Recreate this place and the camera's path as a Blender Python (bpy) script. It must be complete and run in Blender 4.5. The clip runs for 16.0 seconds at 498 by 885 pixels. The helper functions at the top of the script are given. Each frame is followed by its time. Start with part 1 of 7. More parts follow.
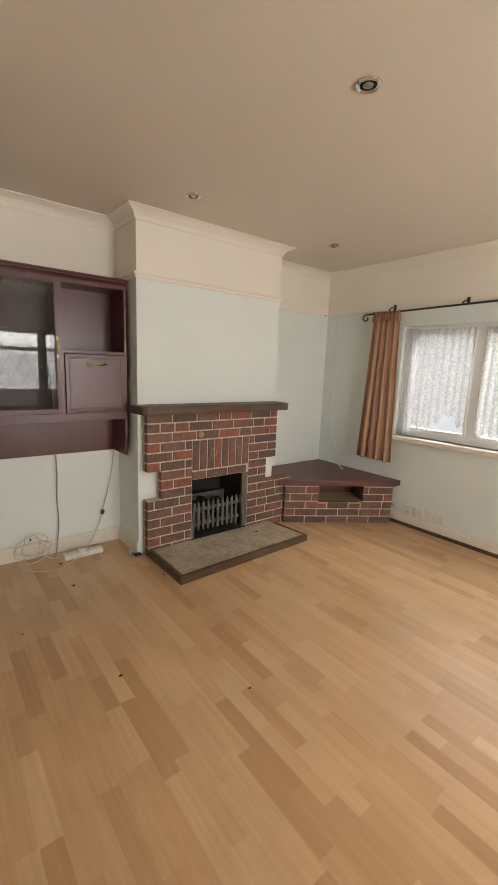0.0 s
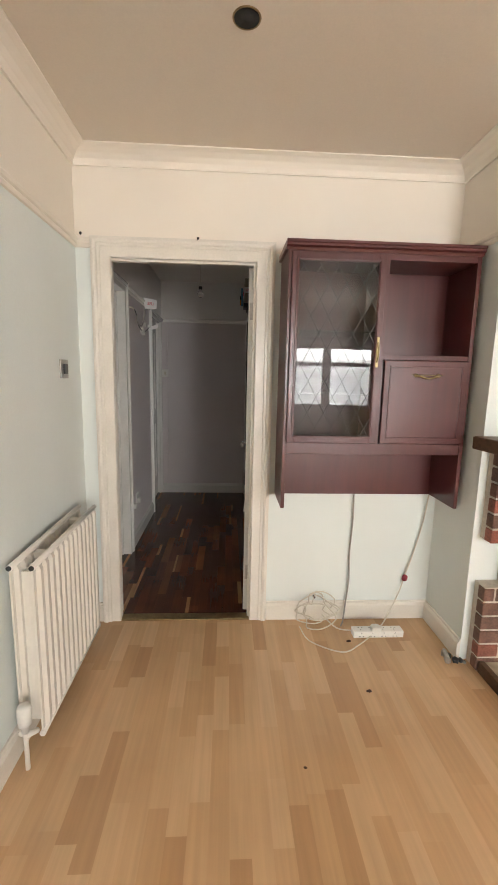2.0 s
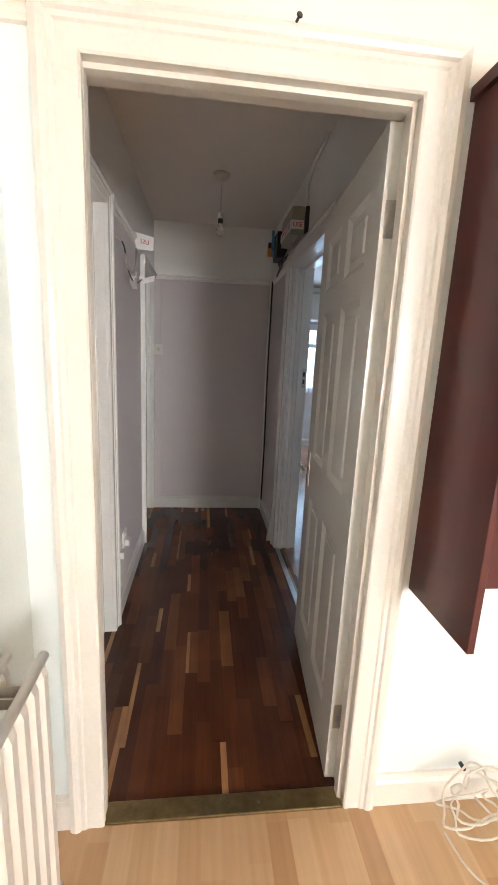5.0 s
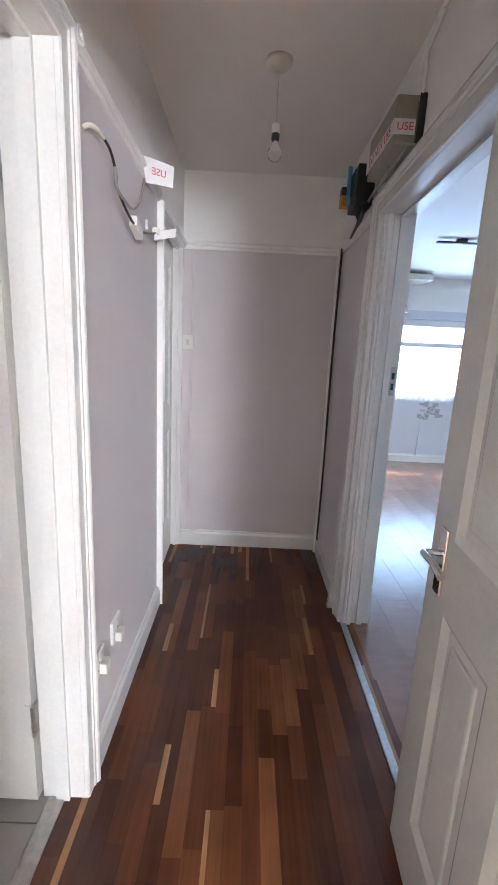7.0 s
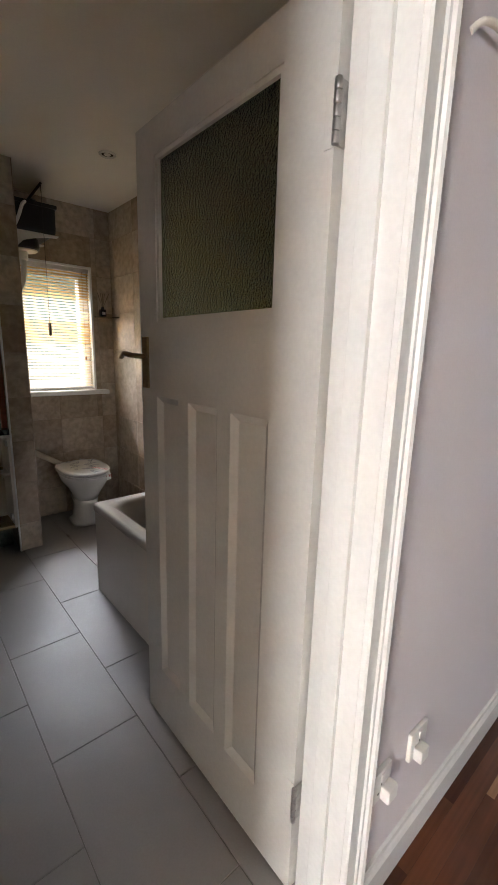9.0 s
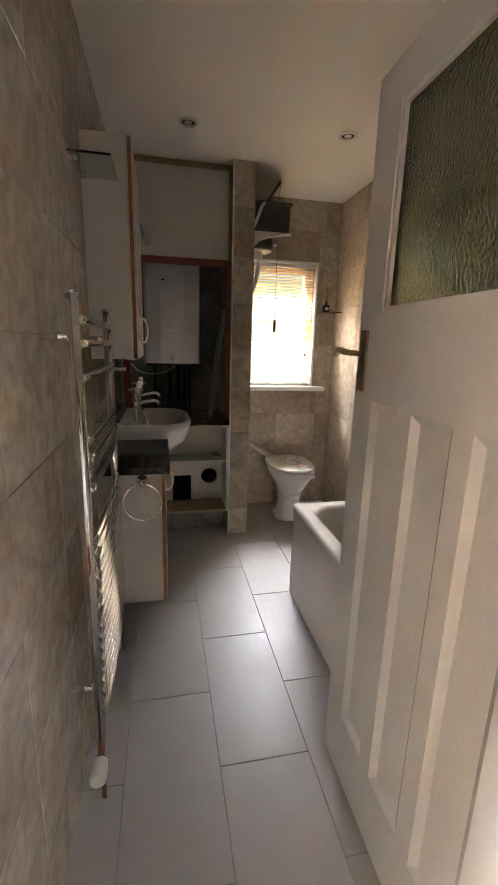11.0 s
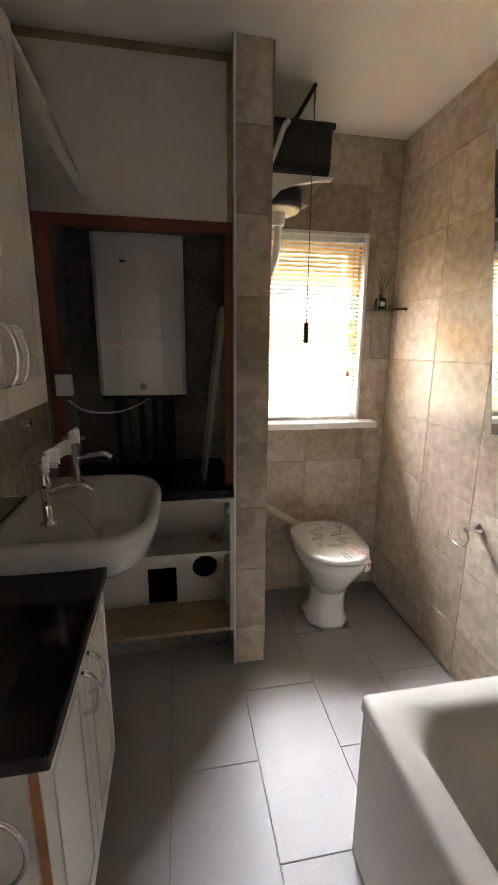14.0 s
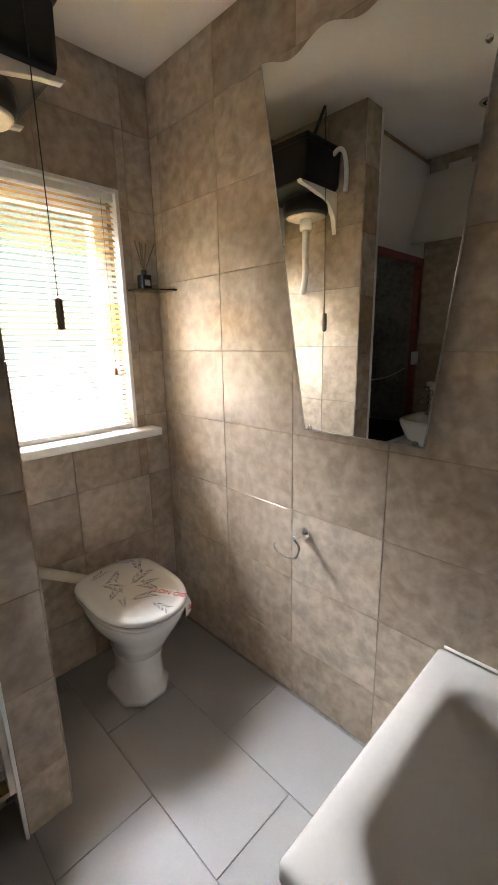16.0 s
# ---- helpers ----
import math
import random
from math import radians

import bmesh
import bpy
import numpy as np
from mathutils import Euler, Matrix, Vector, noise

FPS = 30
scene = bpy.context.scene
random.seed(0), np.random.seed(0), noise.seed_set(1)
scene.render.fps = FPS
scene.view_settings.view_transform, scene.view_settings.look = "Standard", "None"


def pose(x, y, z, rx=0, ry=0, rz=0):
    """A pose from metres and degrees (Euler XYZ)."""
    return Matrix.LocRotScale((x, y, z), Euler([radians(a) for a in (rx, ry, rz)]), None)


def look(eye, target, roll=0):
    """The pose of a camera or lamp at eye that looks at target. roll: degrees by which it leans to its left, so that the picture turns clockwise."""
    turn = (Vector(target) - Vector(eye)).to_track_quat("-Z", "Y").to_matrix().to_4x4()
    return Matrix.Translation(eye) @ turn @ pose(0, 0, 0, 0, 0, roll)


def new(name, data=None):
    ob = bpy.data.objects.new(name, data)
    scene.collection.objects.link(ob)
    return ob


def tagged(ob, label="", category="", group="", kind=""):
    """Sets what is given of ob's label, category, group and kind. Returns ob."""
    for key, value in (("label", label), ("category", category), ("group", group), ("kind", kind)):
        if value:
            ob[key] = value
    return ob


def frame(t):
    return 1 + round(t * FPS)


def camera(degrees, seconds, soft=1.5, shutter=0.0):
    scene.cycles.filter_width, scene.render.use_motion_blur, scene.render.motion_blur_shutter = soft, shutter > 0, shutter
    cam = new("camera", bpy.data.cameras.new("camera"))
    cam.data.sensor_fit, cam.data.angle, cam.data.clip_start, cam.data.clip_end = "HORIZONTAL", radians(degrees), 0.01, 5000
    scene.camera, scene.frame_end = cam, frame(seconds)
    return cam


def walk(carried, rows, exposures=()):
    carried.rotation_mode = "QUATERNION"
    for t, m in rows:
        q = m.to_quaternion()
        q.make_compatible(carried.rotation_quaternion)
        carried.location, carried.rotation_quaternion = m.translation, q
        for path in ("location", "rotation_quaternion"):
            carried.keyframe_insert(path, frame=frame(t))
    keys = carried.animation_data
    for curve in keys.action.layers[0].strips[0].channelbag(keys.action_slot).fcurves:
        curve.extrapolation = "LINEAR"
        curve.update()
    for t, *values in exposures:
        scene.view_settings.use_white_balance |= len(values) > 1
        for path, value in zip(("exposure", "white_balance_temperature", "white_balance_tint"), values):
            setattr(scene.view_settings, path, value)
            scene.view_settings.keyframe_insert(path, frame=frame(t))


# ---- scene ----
cam = camera(62.0, 16.0)
PATH = [
    (0, (-0.071, 0.017, 1.447), (1.147, 1.563, 1.092), 2.2),
    (0.5, (-0.005, 0.238, 1.451), (0.843, 2.013, 1.089), 1.7),
    (1, (-0.002, 0.489, 1.411), (0.474, 2.398, 1.056), 0.9),
    (1.5, (-0.04, 0.763, 1.425), (0.216, 2.716, 1.077), -0.1),
    (2, (-0.061, 1.01, 1.412), (0.045, 2.981, 1.092), 1.2),
    (2.5, (-0.1, 1.252, 1.41), (-0.103, 3.222, 1.066), 1.2),
    (3, (-0.194, 1.479, 1.392), (-0.188, 3.447, 1.036), 1.0),
    (3.5, (-0.267, 1.684, 1.403), (-0.18, 3.652, 1.054), 1.1),
    (6, (-0.414, 2.66, 1.377), (-0.18, 4.597, 0.935), 2.9),
    (6.5, (-0.381, 2.92, 1.357), (-0.29, 4.873, 0.939), 2.9),
    (7, (-0.377, 3.117, 1.353), (-0.359, 5.074, 0.941), 2.8),
    (7.5, (-0.417, 3.277, 1.343), (-0.632, 5.228, 0.955), 2.7),
    (8, (-0.439, 3.365, 1.34), (-1.137, 5.196, 0.94), 2.0),
    (8.5, (-0.437, 3.446, 1.353), (-1.598, 5.02, 0.938), 1.6),
    (9, (-0.433, 3.493, 1.356), (-1.907, 4.778, 0.937), 1.6),
    (9.5, (-0.436, 3.506, 1.356), (-2.102, 4.531, 0.94), 1.3),
    (10, (-0.447, 3.522, 1.348), (-2.242, 4.295, 0.924), 1.2),
    (12.5, (-1.133, 3.765, 1.398), (-3.066, 3.955, 0.918), 1.4),
    (13, (-1.334, 3.802, 1.414), (-3.272, 3.997, 0.961), 0.5),
    (13.5, (-1.581, 3.794, 1.414), (-3.519, 4.043, 0.987), 0.4),
    (14, (-1.773, 3.815, 1.416), (-3.693, 4.158, 0.972), 0.4),
    (14.5, (-1.987, 3.874, 1.399), (-3.881, 4.342, 0.957), -0.1),
    (15, (-2.128, 3.934, 1.404), (-3.947, 4.632, 0.954), -0.4),
    (15.5, (-2.208, 3.915, 1.407), (-3.864, 4.937, 0.944), -0.8),
    (16, (-2.279, 3.881, 1.398), (-3.656, 5.252, 0.924), -1.1),
]
# stops, kelvin, tint along the walk
EXPOSURES = [(0.0, -1.02, 6550, 9), (0.5, -0.65, 6500, 9), (1.0, -0.42, 6450, 9), (2.0, -0.2, 6350, 9), (3.5, 0.08, 6300, 10), (6.0, 1.2, 5950, 12), (7.0, 1.6, 5650, 13), (7.5, 1.65, 6050, 13), (8.0, 1.65, 6250, 13), (9.0, 1.5, 6150, 13),
             (10.0, 2.1, 6500, 15), (12.5, 2.75, 6400, 15), (14.0, 2.7, 6300, 14), (16.0, 2.5, 6150, 13)]
walk(cam, [(t, look(eye, target, roll)) for t, eye, target, roll in PATH], EXPOSURES)

# ---- world, sun, window light ----
world = bpy.data.worlds.new("sky")
scene.world = world
world.use_nodes = True
wn = world.node_tree.nodes
sky = wn.new("ShaderNodeTexSky")
sky.sky_type = "NISHITA"
sky.sun_disc = False
sky.sun_elevation = radians(52)
sky.sun_rotation = radians(41)
wn["Background"].inputs["Strength"].default_value = 0.12
world.node_tree.links.new(sky.outputs[0], wn["Background"].inputs["Color"])

sun = new("sun", bpy.data.lights.new("sun", "SUN"))
sun.data.energy = 2.0
sun.data.angle = radians(0.6)
sun.data.color = (1.0, 0.94, 0.85)
sun.matrix_world = look((4.2, 4.8, 8.3), (0, 0, 0))


def window_light(name, eye, target, width, height, power, colour):
    lamp = new(name, bpy.data.lights.new(name, "AREA"))
    lamp.data.shape = "RECTANGLE"
    lamp.data.size, lamp.data.size_y = width, height
    lamp.data.energy = power
    lamp.data.color = colour
    lamp.matrix_world = look(eye, target)
    return lamp


window_light("window_light_lounge_rear", (1.6, -2.13, 1.4), (1.6, 0, 1.3), 1.65, 1.05, 195, (1.0, 0.97, 0.93))
window_light("window_light_lounge_side", (4.75, 1.35, 2.8), (3.5, 1.35, 1.3), 2.2, 0.9, 300, (1.0, 0.97, 0.93))
window_light("window_light_bathroom_sky", (-4.72, 4.51, 2.56), (-3.97, 4.51, 1.45), 1.6, 0.5, 100, (0.94, 0.97, 1.0))
window_light("window_light_front_room", (2.0, 9.0, 1.4), (1.9, 0, 1.2), 2.2, 1.2, 45, (0.52, 0.74, 1.0))


# ---- materials ----
def mat(name, colour, rough=0.6, metal=0.0, vary=0.06, scale=3.0, bump=0.0, bump_scale=60.0, spec=0.5,
        grain=None, random_tint=0.0, rough_vary=0.0, coat=0.0, shift=0.0, warp=0.0):
    """A surface of one kind: base colour with broad blotches, fine grain, relief, and a change from piece to piece."""
    m = bpy.data.materials.new(name)
    m.use_nodes = True
    nt = m.node_tree
    n, ln = nt.nodes, nt.links
    b = n["Principled BSDF"]
    b.inputs["Roughness"].default_value = rough
    b.inputs["Metallic"].default_value = metal
    b.inputs["Specular IOR Level"].default_value = spec
    b.inputs["Coat Weight"].default_value = coat
    tc = n.new("ShaderNodeNewGeometry")
    where = tc.outputs["Position"]
    if shift:
        own = n.new("ShaderNodeObjectInfo")
        off = n.new("ShaderNodeMath")
        off.operation = "MULTIPLY"
        off.inputs[1].default_value = shift
        ln.new(own.outputs["Random"], off.inputs[0])
        moved = n.new("ShaderNodeVectorMath")
        ln.new(where, moved.inputs[0])
        ln.new(off.outputs[0], moved.inputs[1])
        where = moved.outputs[0]
    if grain:
        mp = n.new("ShaderNodeMapping")
        mp.inputs["Scale"].default_value = grain
        ln.new(where, mp.inputs["Vector"])
        fine_at = mp.outputs[0]
    else:
        fine_at = where
    big = n.new("ShaderNodeTexNoise")
    big.inputs["Scale"].default_value = scale
    big.inputs["Detail"].default_value = 9 if warp else 5
    big.inputs["Roughness"].default_value = 0.62 if warp else 0.5
    big.inputs["Distortion"].default_value = warp
    ln.new(where, big.inputs["Vector"])
    fine = n.new("ShaderNodeTexNoise")
    fine.inputs["Scale"].default_value = bump_scale if not grain else 1.0
    fine.inputs["Detail"].default_value = 4
    ln.new(fine_at, fine.inputs["Vector"])
    add = n.new("ShaderNodeMath")
    add.operation = "ADD"
    ln.new(big.outputs[0], add.inputs[0])
    ln.new(fine.outputs[0], add.inputs[1])
    value = add.outputs[0]
    ramp = n.new("ShaderNodeMapRange")
    ramp.inputs["From Min"].default_value = 0.78 if warp else 0.6
    ramp.inputs["From Max"].default_value = 1.22 if warp else 1.4
    ramp.inputs["To Min"].default_value = 1 - vary * 2
    ramp.inputs["To Max"].default_value = 1 + vary * 2
    ln.new(value, ramp.inputs["Value"])
    factor = ramp.outputs[0]
    if random_tint:
        info = n.new("ShaderNodeObjectInfo")
        geo = n.new("ShaderNodeMath")
        geo.operation = "ADD"
        ln.new(info.outputs["Random"], geo.inputs[0])
        ln.new(tc.outputs["Random Per Island"], geo.inputs[1])
        fr = n.new("ShaderNodeMath")
        fr.operation = "FRACT"
        ln.new(geo.outputs[0], fr.inputs[0])
        rr = n.new("ShaderNodeMapRange")
        rr.inputs["To Min"].default_value = 1 - random_tint
        rr.inputs["To Max"].default_value = 1 + random_tint
        ln.new(fr.outputs[0], rr.inputs["Value"])
        mul = n.new("ShaderNodeMath")
        mul.operation = "MULTIPLY"
        ln.new(factor, mul.inputs[0])
        ln.new(rr.outputs[0], mul.inputs[1])
        factor = mul.outputs[0]
    tint = n.new("ShaderNodeVectorMath")
    tint.operation = "SCALE"
    tint.inputs[0].default_value = colour
    ln.new(factor, tint.inputs["Scale"])
    ln.new(tint.outputs[0], b.inputs["Base Color"])
    if rough_vary:
        rv = n.new("ShaderNodeMapRange")
        rv.inputs["From Min"].default_value = 0.3
        rv.inputs["From Max"].default_value = 0.7
        rv.inputs["To Min"].default_value = max(0.02, rough - rough_vary)
        rv.inputs["To Max"].default_value = min(1, rough + rough_vary)
        ln.new(big.outputs[0], rv.inputs["Value"])
        ln.new(rv.outputs[0], b.inputs["Roughness"])
    if bump:
        bp = n.new("ShaderNodeBump")
        bp.inputs["Strength"].default_value = bump
        bp.inputs["Distance"].default_value = 0.002
        ln.new(fine.outputs[0], bp.inputs["Height"])
        ln.new(bp.outputs[0], b.inputs["Normal"])
    return m


def ramped(m, stops):
    """Give a material a colour that changes from piece to piece along a ramp."""
    nt = m.node_tree
    n, ln = nt.nodes, nt.links
    tint = next(x for x in n if x.bl_idname == "ShaderNodeVectorMath" and x.operation == "SCALE")
    info = n.new("ShaderNodeObjectInfo")
    geo = next(x for x in n if x.bl_idname == "ShaderNodeNewGeometry")
    add = n.new("ShaderNodeMath")
    add.operation = "ADD"
    ln.new(info.outputs["Random"], add.inputs[0])
    ln.new(geo.outputs["Random Per Island"], add.inputs[1])
    fr = n.new("ShaderNodeMath")
    fr.operation = "FRACT"
    ln.new(add.outputs[0], fr.inputs[0])
    cr = n.new("ShaderNodeValToRGB")
    el = cr.color_ramp.elements
    el[0].position, el[0].color = stops[0][0], (*stops[0][1], 1)
    el[1].position, el[1].color = stops[-1][0], (*stops[-1][1], 1)
    for p, c in stops[1:-1]:
        e = el.new(p)
        e.color = (*c, 1)
    ln.new(fr.outputs[0], cr.inputs[0])
    ln.new(cr.outputs[0], tint.inputs[0])
    return m


def glass_mat(name, colour=(1, 1, 1), rough=0.0, pattern=0.0, depth=0.8):
    m = bpy.data.materials.new(name)
    m.use_nodes = True
    nt = m.node_tree
    n, ln = nt.nodes, nt.links
    b = n["Principled BSDF"]
    b.inputs["Base Color"].default_value = (*colour, 1)
    b.inputs["Roughness"].default_value = rough
    b.inputs["Transmission Weight"].default_value = 1.0
    b.inputs["IOR"].default_value = 1.45
    if pattern:
        v = n.new("ShaderNodeTexVoronoi")
        v.inputs["Scale"].default_value = pattern
        g = n.new("ShaderNodeNewGeometry")
        ln.new(g.outputs["Position"], v.inputs["Vector"])
        bp = n.new("ShaderNodeBump")
        bp.inputs["Strength"].default_value = depth
        bp.inputs["Distance"].default_value = 0.004
        ln.new(v.outputs["Distance"], bp.inputs["Height"])
        ln.new(bp.outputs[0], b.inputs["Normal"])
    return m


def cloth_mat(name, colour, clear=0.0, through_light=0.5, lace=0.0, scale=90.0):
    """Thin cloth or slats: diffuse on the face, some light through, and holes for lace."""
    m = bpy.data.materials.new(name)
    m.use_nodes = True
    nt = m.node_tree
    n, ln = nt.nodes, nt.links
    n.remove(n["Principled BSDF"])
    out = n["Material Output"]
    d = n.new("ShaderNodeBsdfDiffuse")
    t = n.new("ShaderNodeBsdfTranslucent")
    g = n.new("ShaderNodeNewGeometry")
    nz = n.new("ShaderNodeTexNoise")
    nz.inputs["Scale"].default_value = 14.0
    ln.new(g.outputs["Position"], nz.inputs["Vector"])
    mr = n.new("ShaderNodeMapRange")
    mr.inputs["To Min"].default_value = 0.85
    mr.inputs["To Max"].default_value = 1.1
    ln.new(nz.outputs[0], mr.inputs["Value"])
    sc = n.new("ShaderNodeVectorMath")
    sc.operation = "SCALE"
    sc.inputs[0].default_value = colour
    ln.new(mr.outputs[0], sc.inputs["Scale"])
    ln.new(sc.outputs[0], d.inputs["Color"])
    ln.new(sc.outputs[0], t.inputs["Color"])
    mix = n.new("ShaderNodeMixShader")
    mix.inputs[0].default_value = through_light
    ln.new(d.outputs[0], mix.inputs[1])
    ln.new(t.outputs[0], mix.inputs[2])
    last = mix.outputs[0]
    if clear:
        tr = n.new("ShaderNodeBsdfTransparent")
        m2 = n.new("ShaderNodeMixShader")
        m2.inputs[0].default_value = clear
        if lace:
            v = n.new("ShaderNodeTexVoronoi")
            v.inputs["Scale"].default_value = scale
            ln.new(g.outputs["Position"], v.inputs["Vector"])
            big = n.new("ShaderNodeTexNoise")
            big.inputs["Scale"].default_value = lace
            big.inputs["Detail"].default_value = 3
            ln.new(g.outputs["Position"], big.inputs["Vector"])
            gt = n.new("ShaderNodeMapRange")
            gt.inputs["From Min"].default_value = 0.40
            gt.inputs["From Max"].default_value = 0.60
            gt.inputs["To Min"].default_value = 0.2
            gt.inputs["To Max"].default_value = clear
            ln.new(big.outputs[0], gt.inputs["Value"])
            ln.new(gt.outputs[0], m2.inputs[0])
        ln.new(last, m2.inputs[1])
        ln.new(tr.outputs[0], m2.inputs[2])
        last = m2.outputs[0]
    ln.new(last, out.inputs["Surface"])
    return m


M_MINT = mat("mint_wall_paint", (0.755, 0.80, 0.775), 0.6, vary=0.03, scale=1.3, bump=0.15, bump_scale=220)
M_CREAM = mat("cream_upper_paint", (0.83, 0.77, 0.68), 0.6, vary=0.025, scale=1.5, bump=0.15, bump_scale=220)
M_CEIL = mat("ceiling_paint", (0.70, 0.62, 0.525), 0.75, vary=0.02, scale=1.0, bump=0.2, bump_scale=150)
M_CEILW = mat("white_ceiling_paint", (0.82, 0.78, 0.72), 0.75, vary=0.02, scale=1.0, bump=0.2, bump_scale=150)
M_GLOSS = mat("gloss_white_woodwork", (0.74, 0.70, 0.63), 0.28, vary=0.03, scale=6, bump=0.1, bump_scale=90)
M_WHITE = mat("white_gloss_paint", (0.70, 0.69, 0.655), 0.25, vary=0.03, scale=5, bump=0.1, bump_scale=90)
M_LILAC = mat("grey_lilac_wall_paint", (0.65, 0.595, 0.59), 0.6, vary=0.025, scale=1.5, bump=0.15, bump_scale=220)
M_HALLW = mat("hall_upper_paint", (0.85, 0.83, 0.79), 0.65, vary=0.025, scale=1.5, bump=0.15, bump_scale=220)
M_ROOMG = mat("front_room_grey_paint", (0.62, 0.64, 0.66), 0.6, vary=0.03, scale=1.5, bump=0.15, bump_scale=200)
M_OUT = mat("outside_render", (0.5, 0.48, 0.44), 0.9, vary=0.1)
M_LAM = ramped(mat("beech_laminate", (0.5, 0.3, 0.15), 0.3, vary=0.07, scale=2, grain=(55, 2.2, 10)),
               [(0.0, (0.435, 0.255, 0.125)), (0.18, (0.515, 0.318, 0.165)), (0.6, (0.56, 0.36, 0.197)), (1.0, (0.60, 0.40, 0.23))])
M_LAMJ = mat("laminate_joint", (0.40, 0.235, 0.115), 0.5)
M_WALNUT = ramped(mat("dark_walnut_strip", (0.1, 0.03, 0.012), 0.22, vary=0.16, scale=5, grain=(70, 2.4, 10), spec=0.4),
                  [(0.0, (0.060, 0.018, 0.0075)), (0.3, (0.080, 0.024, 0.0095)), (0.65, (0.105, 0.033, 0.013)), (0.90, (0.13, 0.044, 0.017)), (0.97, (0.17, 0.065, 0.025)), (1.0, (0.24, 0.105, 0.042))])
M_SAP = mat("pale_walnut_sapwood", (0.33, 0.165, 0.07), 0.22, vary=0.2, scale=6, grain=(70, 2.4, 10), spec=0.4, random_tint=0.25)
M_WALJ = mat("walnut_joint", (0.055, 0.018, 0.009), 0.5)
M_PINE = mat("front_room_laminate", (0.27, 0.15, 0.10), 0.22, vary=0.1, scale=2, grain=(8, 30, 10), random_tint=0.12)
M_FTILE = mat("pale_grey_floor_tile", (0.35, 0.33, 0.315), 0.45, vary=0.03, scale=5, bump=0.08, bump_scale=160, random_tint=0.025, rough_vary=0.04)
M_GROUT = mat("grey_grout", (0.25, 0.235, 0.22), 0.9, vary=0.15, scale=8)
M_WTILE = ramped(mat("travertine_wall_tile", (0.4, 0.32, 0.24), 0.11, spec=0.5, vary=0.10, scale=9.0, bump=0.02, bump_scale=26, rough_vary=0.03, shift=9.0, warp=1.3),
                 [(0.0, (0.36, 0.285, 0.212)), (0.5, (0.44, 0.36, 0.275)), (1.0, (0.51, 0.43, 0.34))])
M_WGROUT = mat("beige_grout", (0.33, 0.27, 0.205), 0.85, vary=0.12, scale=9)
M_BRICK = ramped(mat("red_brick", (0.2, 0.06, 0.04), 0.75, vary=0.24, scale=26, bump=0.6, bump_scale=110),
                 [(0.0, (0.10, 0.056, 0.042)), (0.35, (0.135, 0.07, 0.05)), (0.75, (0.165, 0.078, 0.052)), (0.92, (0.20, 0.075, 0.05)), (1.0, (0.25, 0.075, 0.047))])
M_MORTAR = mat("grey_mortar", (0.52, 0.46, 0.39), 0.95, vary=0.12, scale=30, bump=0.5, bump_scale=200)
M_MANTEL = mat("dark_oak_mantel", (0.085, 0.046, 0.025), 0.5, vary=0.3, scale=6, grain=(3, 40, 60), bump=0.4)
M_STONE = mat("hearth_stone_slab", (0.40, 0.335, 0.255), 0.6, vary=0.2, scale=4.5, bump=0.3, bump_scale=22)
# near-black for soot and coal, also for shade painted in dark hollows
M_SOOT_SHADE = mat("soot_and_shade_black", (0.012, 0.011, 0.01), 0.95, vary=0.3, scale=9, bump=0.4, bump_scale=80)
M_IRON = mat("grey_cast_iron", (0.16, 0.15, 0.14), 0.5, metal=0.6, vary=0.2, scale=20, bump=0.3, bump_scale=150)
M_MAROON = mat("mahogany_laminate", (0.072, 0.014, 0.0135), 0.33, vary=0.1, scale=2.5, grain=(40, 40, 3), rough_vary=0.05)
M_MAROOND = mat("dark_red_wood_top", (0.10, 0.022, 0.02), 0.4, vary=0.14, scale=4, grain=(5, 40, 40))
M_BLACKM = mat("black_metal", (0.013, 0.012, 0.012), 0.4, metal=0.0, vary=0.1)
M_BRASS = mat("worn_brass", (0.36, 0.27, 0.13), 0.35, metal=1.0, vary=0.15, scale=20)
M_BRONZE = mat("antique_brass", (0.34, 0.25, 0.14), 0.35, metal=1.0, vary=0.15, scale=20)
M_CHROME = mat("chrome", (0.78, 0.78, 0.78), 0.08, metal=1.0, vary=0.02)
M_STEEL = mat("dull_steel", (0.45, 0.44, 0.42), 0.35, metal=1.0, vary=0.1, scale=30)
M_PLASTIC = mat("white_plastic", (0.74, 0.72, 0.67), 0.35, vary=0.03)
M_CREAMP = mat("aged_cream_plastic", (0.60, 0.55, 0.44), 0.4, vary=0.05)
M_FUSE = mat("grimy_olive_plastic", (0.33, 0.30, 0.22), 0.4, vary=0.08)
M_RAD = mat("white_radiator_enamel", (0.74, 0.70, 0.63), 0.32, vary=0.02)
M_BLACK = mat("black_plastic", (0.012, 0.012, 0.012), 0.3, vary=0.1)
M_BLACKW = mat("black_gloss_worktop", (0.012, 0.011, 0.011), 0.12, vary=0.3, scale=30)
M_CERAMIC = mat("white_ceramic", (0.74, 0.73, 0.70), 0.08, vary=0.015)
M_BATH = mat("cream_bath_acrylic", (0.74, 0.70, 0.64), 0.15, vary=0.015)
M_UNIT = mat("white_laminate_unit", (0.66, 0.62, 0.55), 0.4, vary=0.03, scale=4)
M_EDGE = mat("worn_orange_edge_strip", (0.30, 0.12, 0.045), 0.6, vary=0.2, scale=12)
M_REDW = mat("red_brown_timber", (0.22, 0.055, 0.03), 0.55, vary=0.2, scale=5, grain=(20, 3, 60))
M_CHIP = mat("raw_chipboard", (0.40, 0.29, 0.165), 0.8, vary=0.12, scale=18)
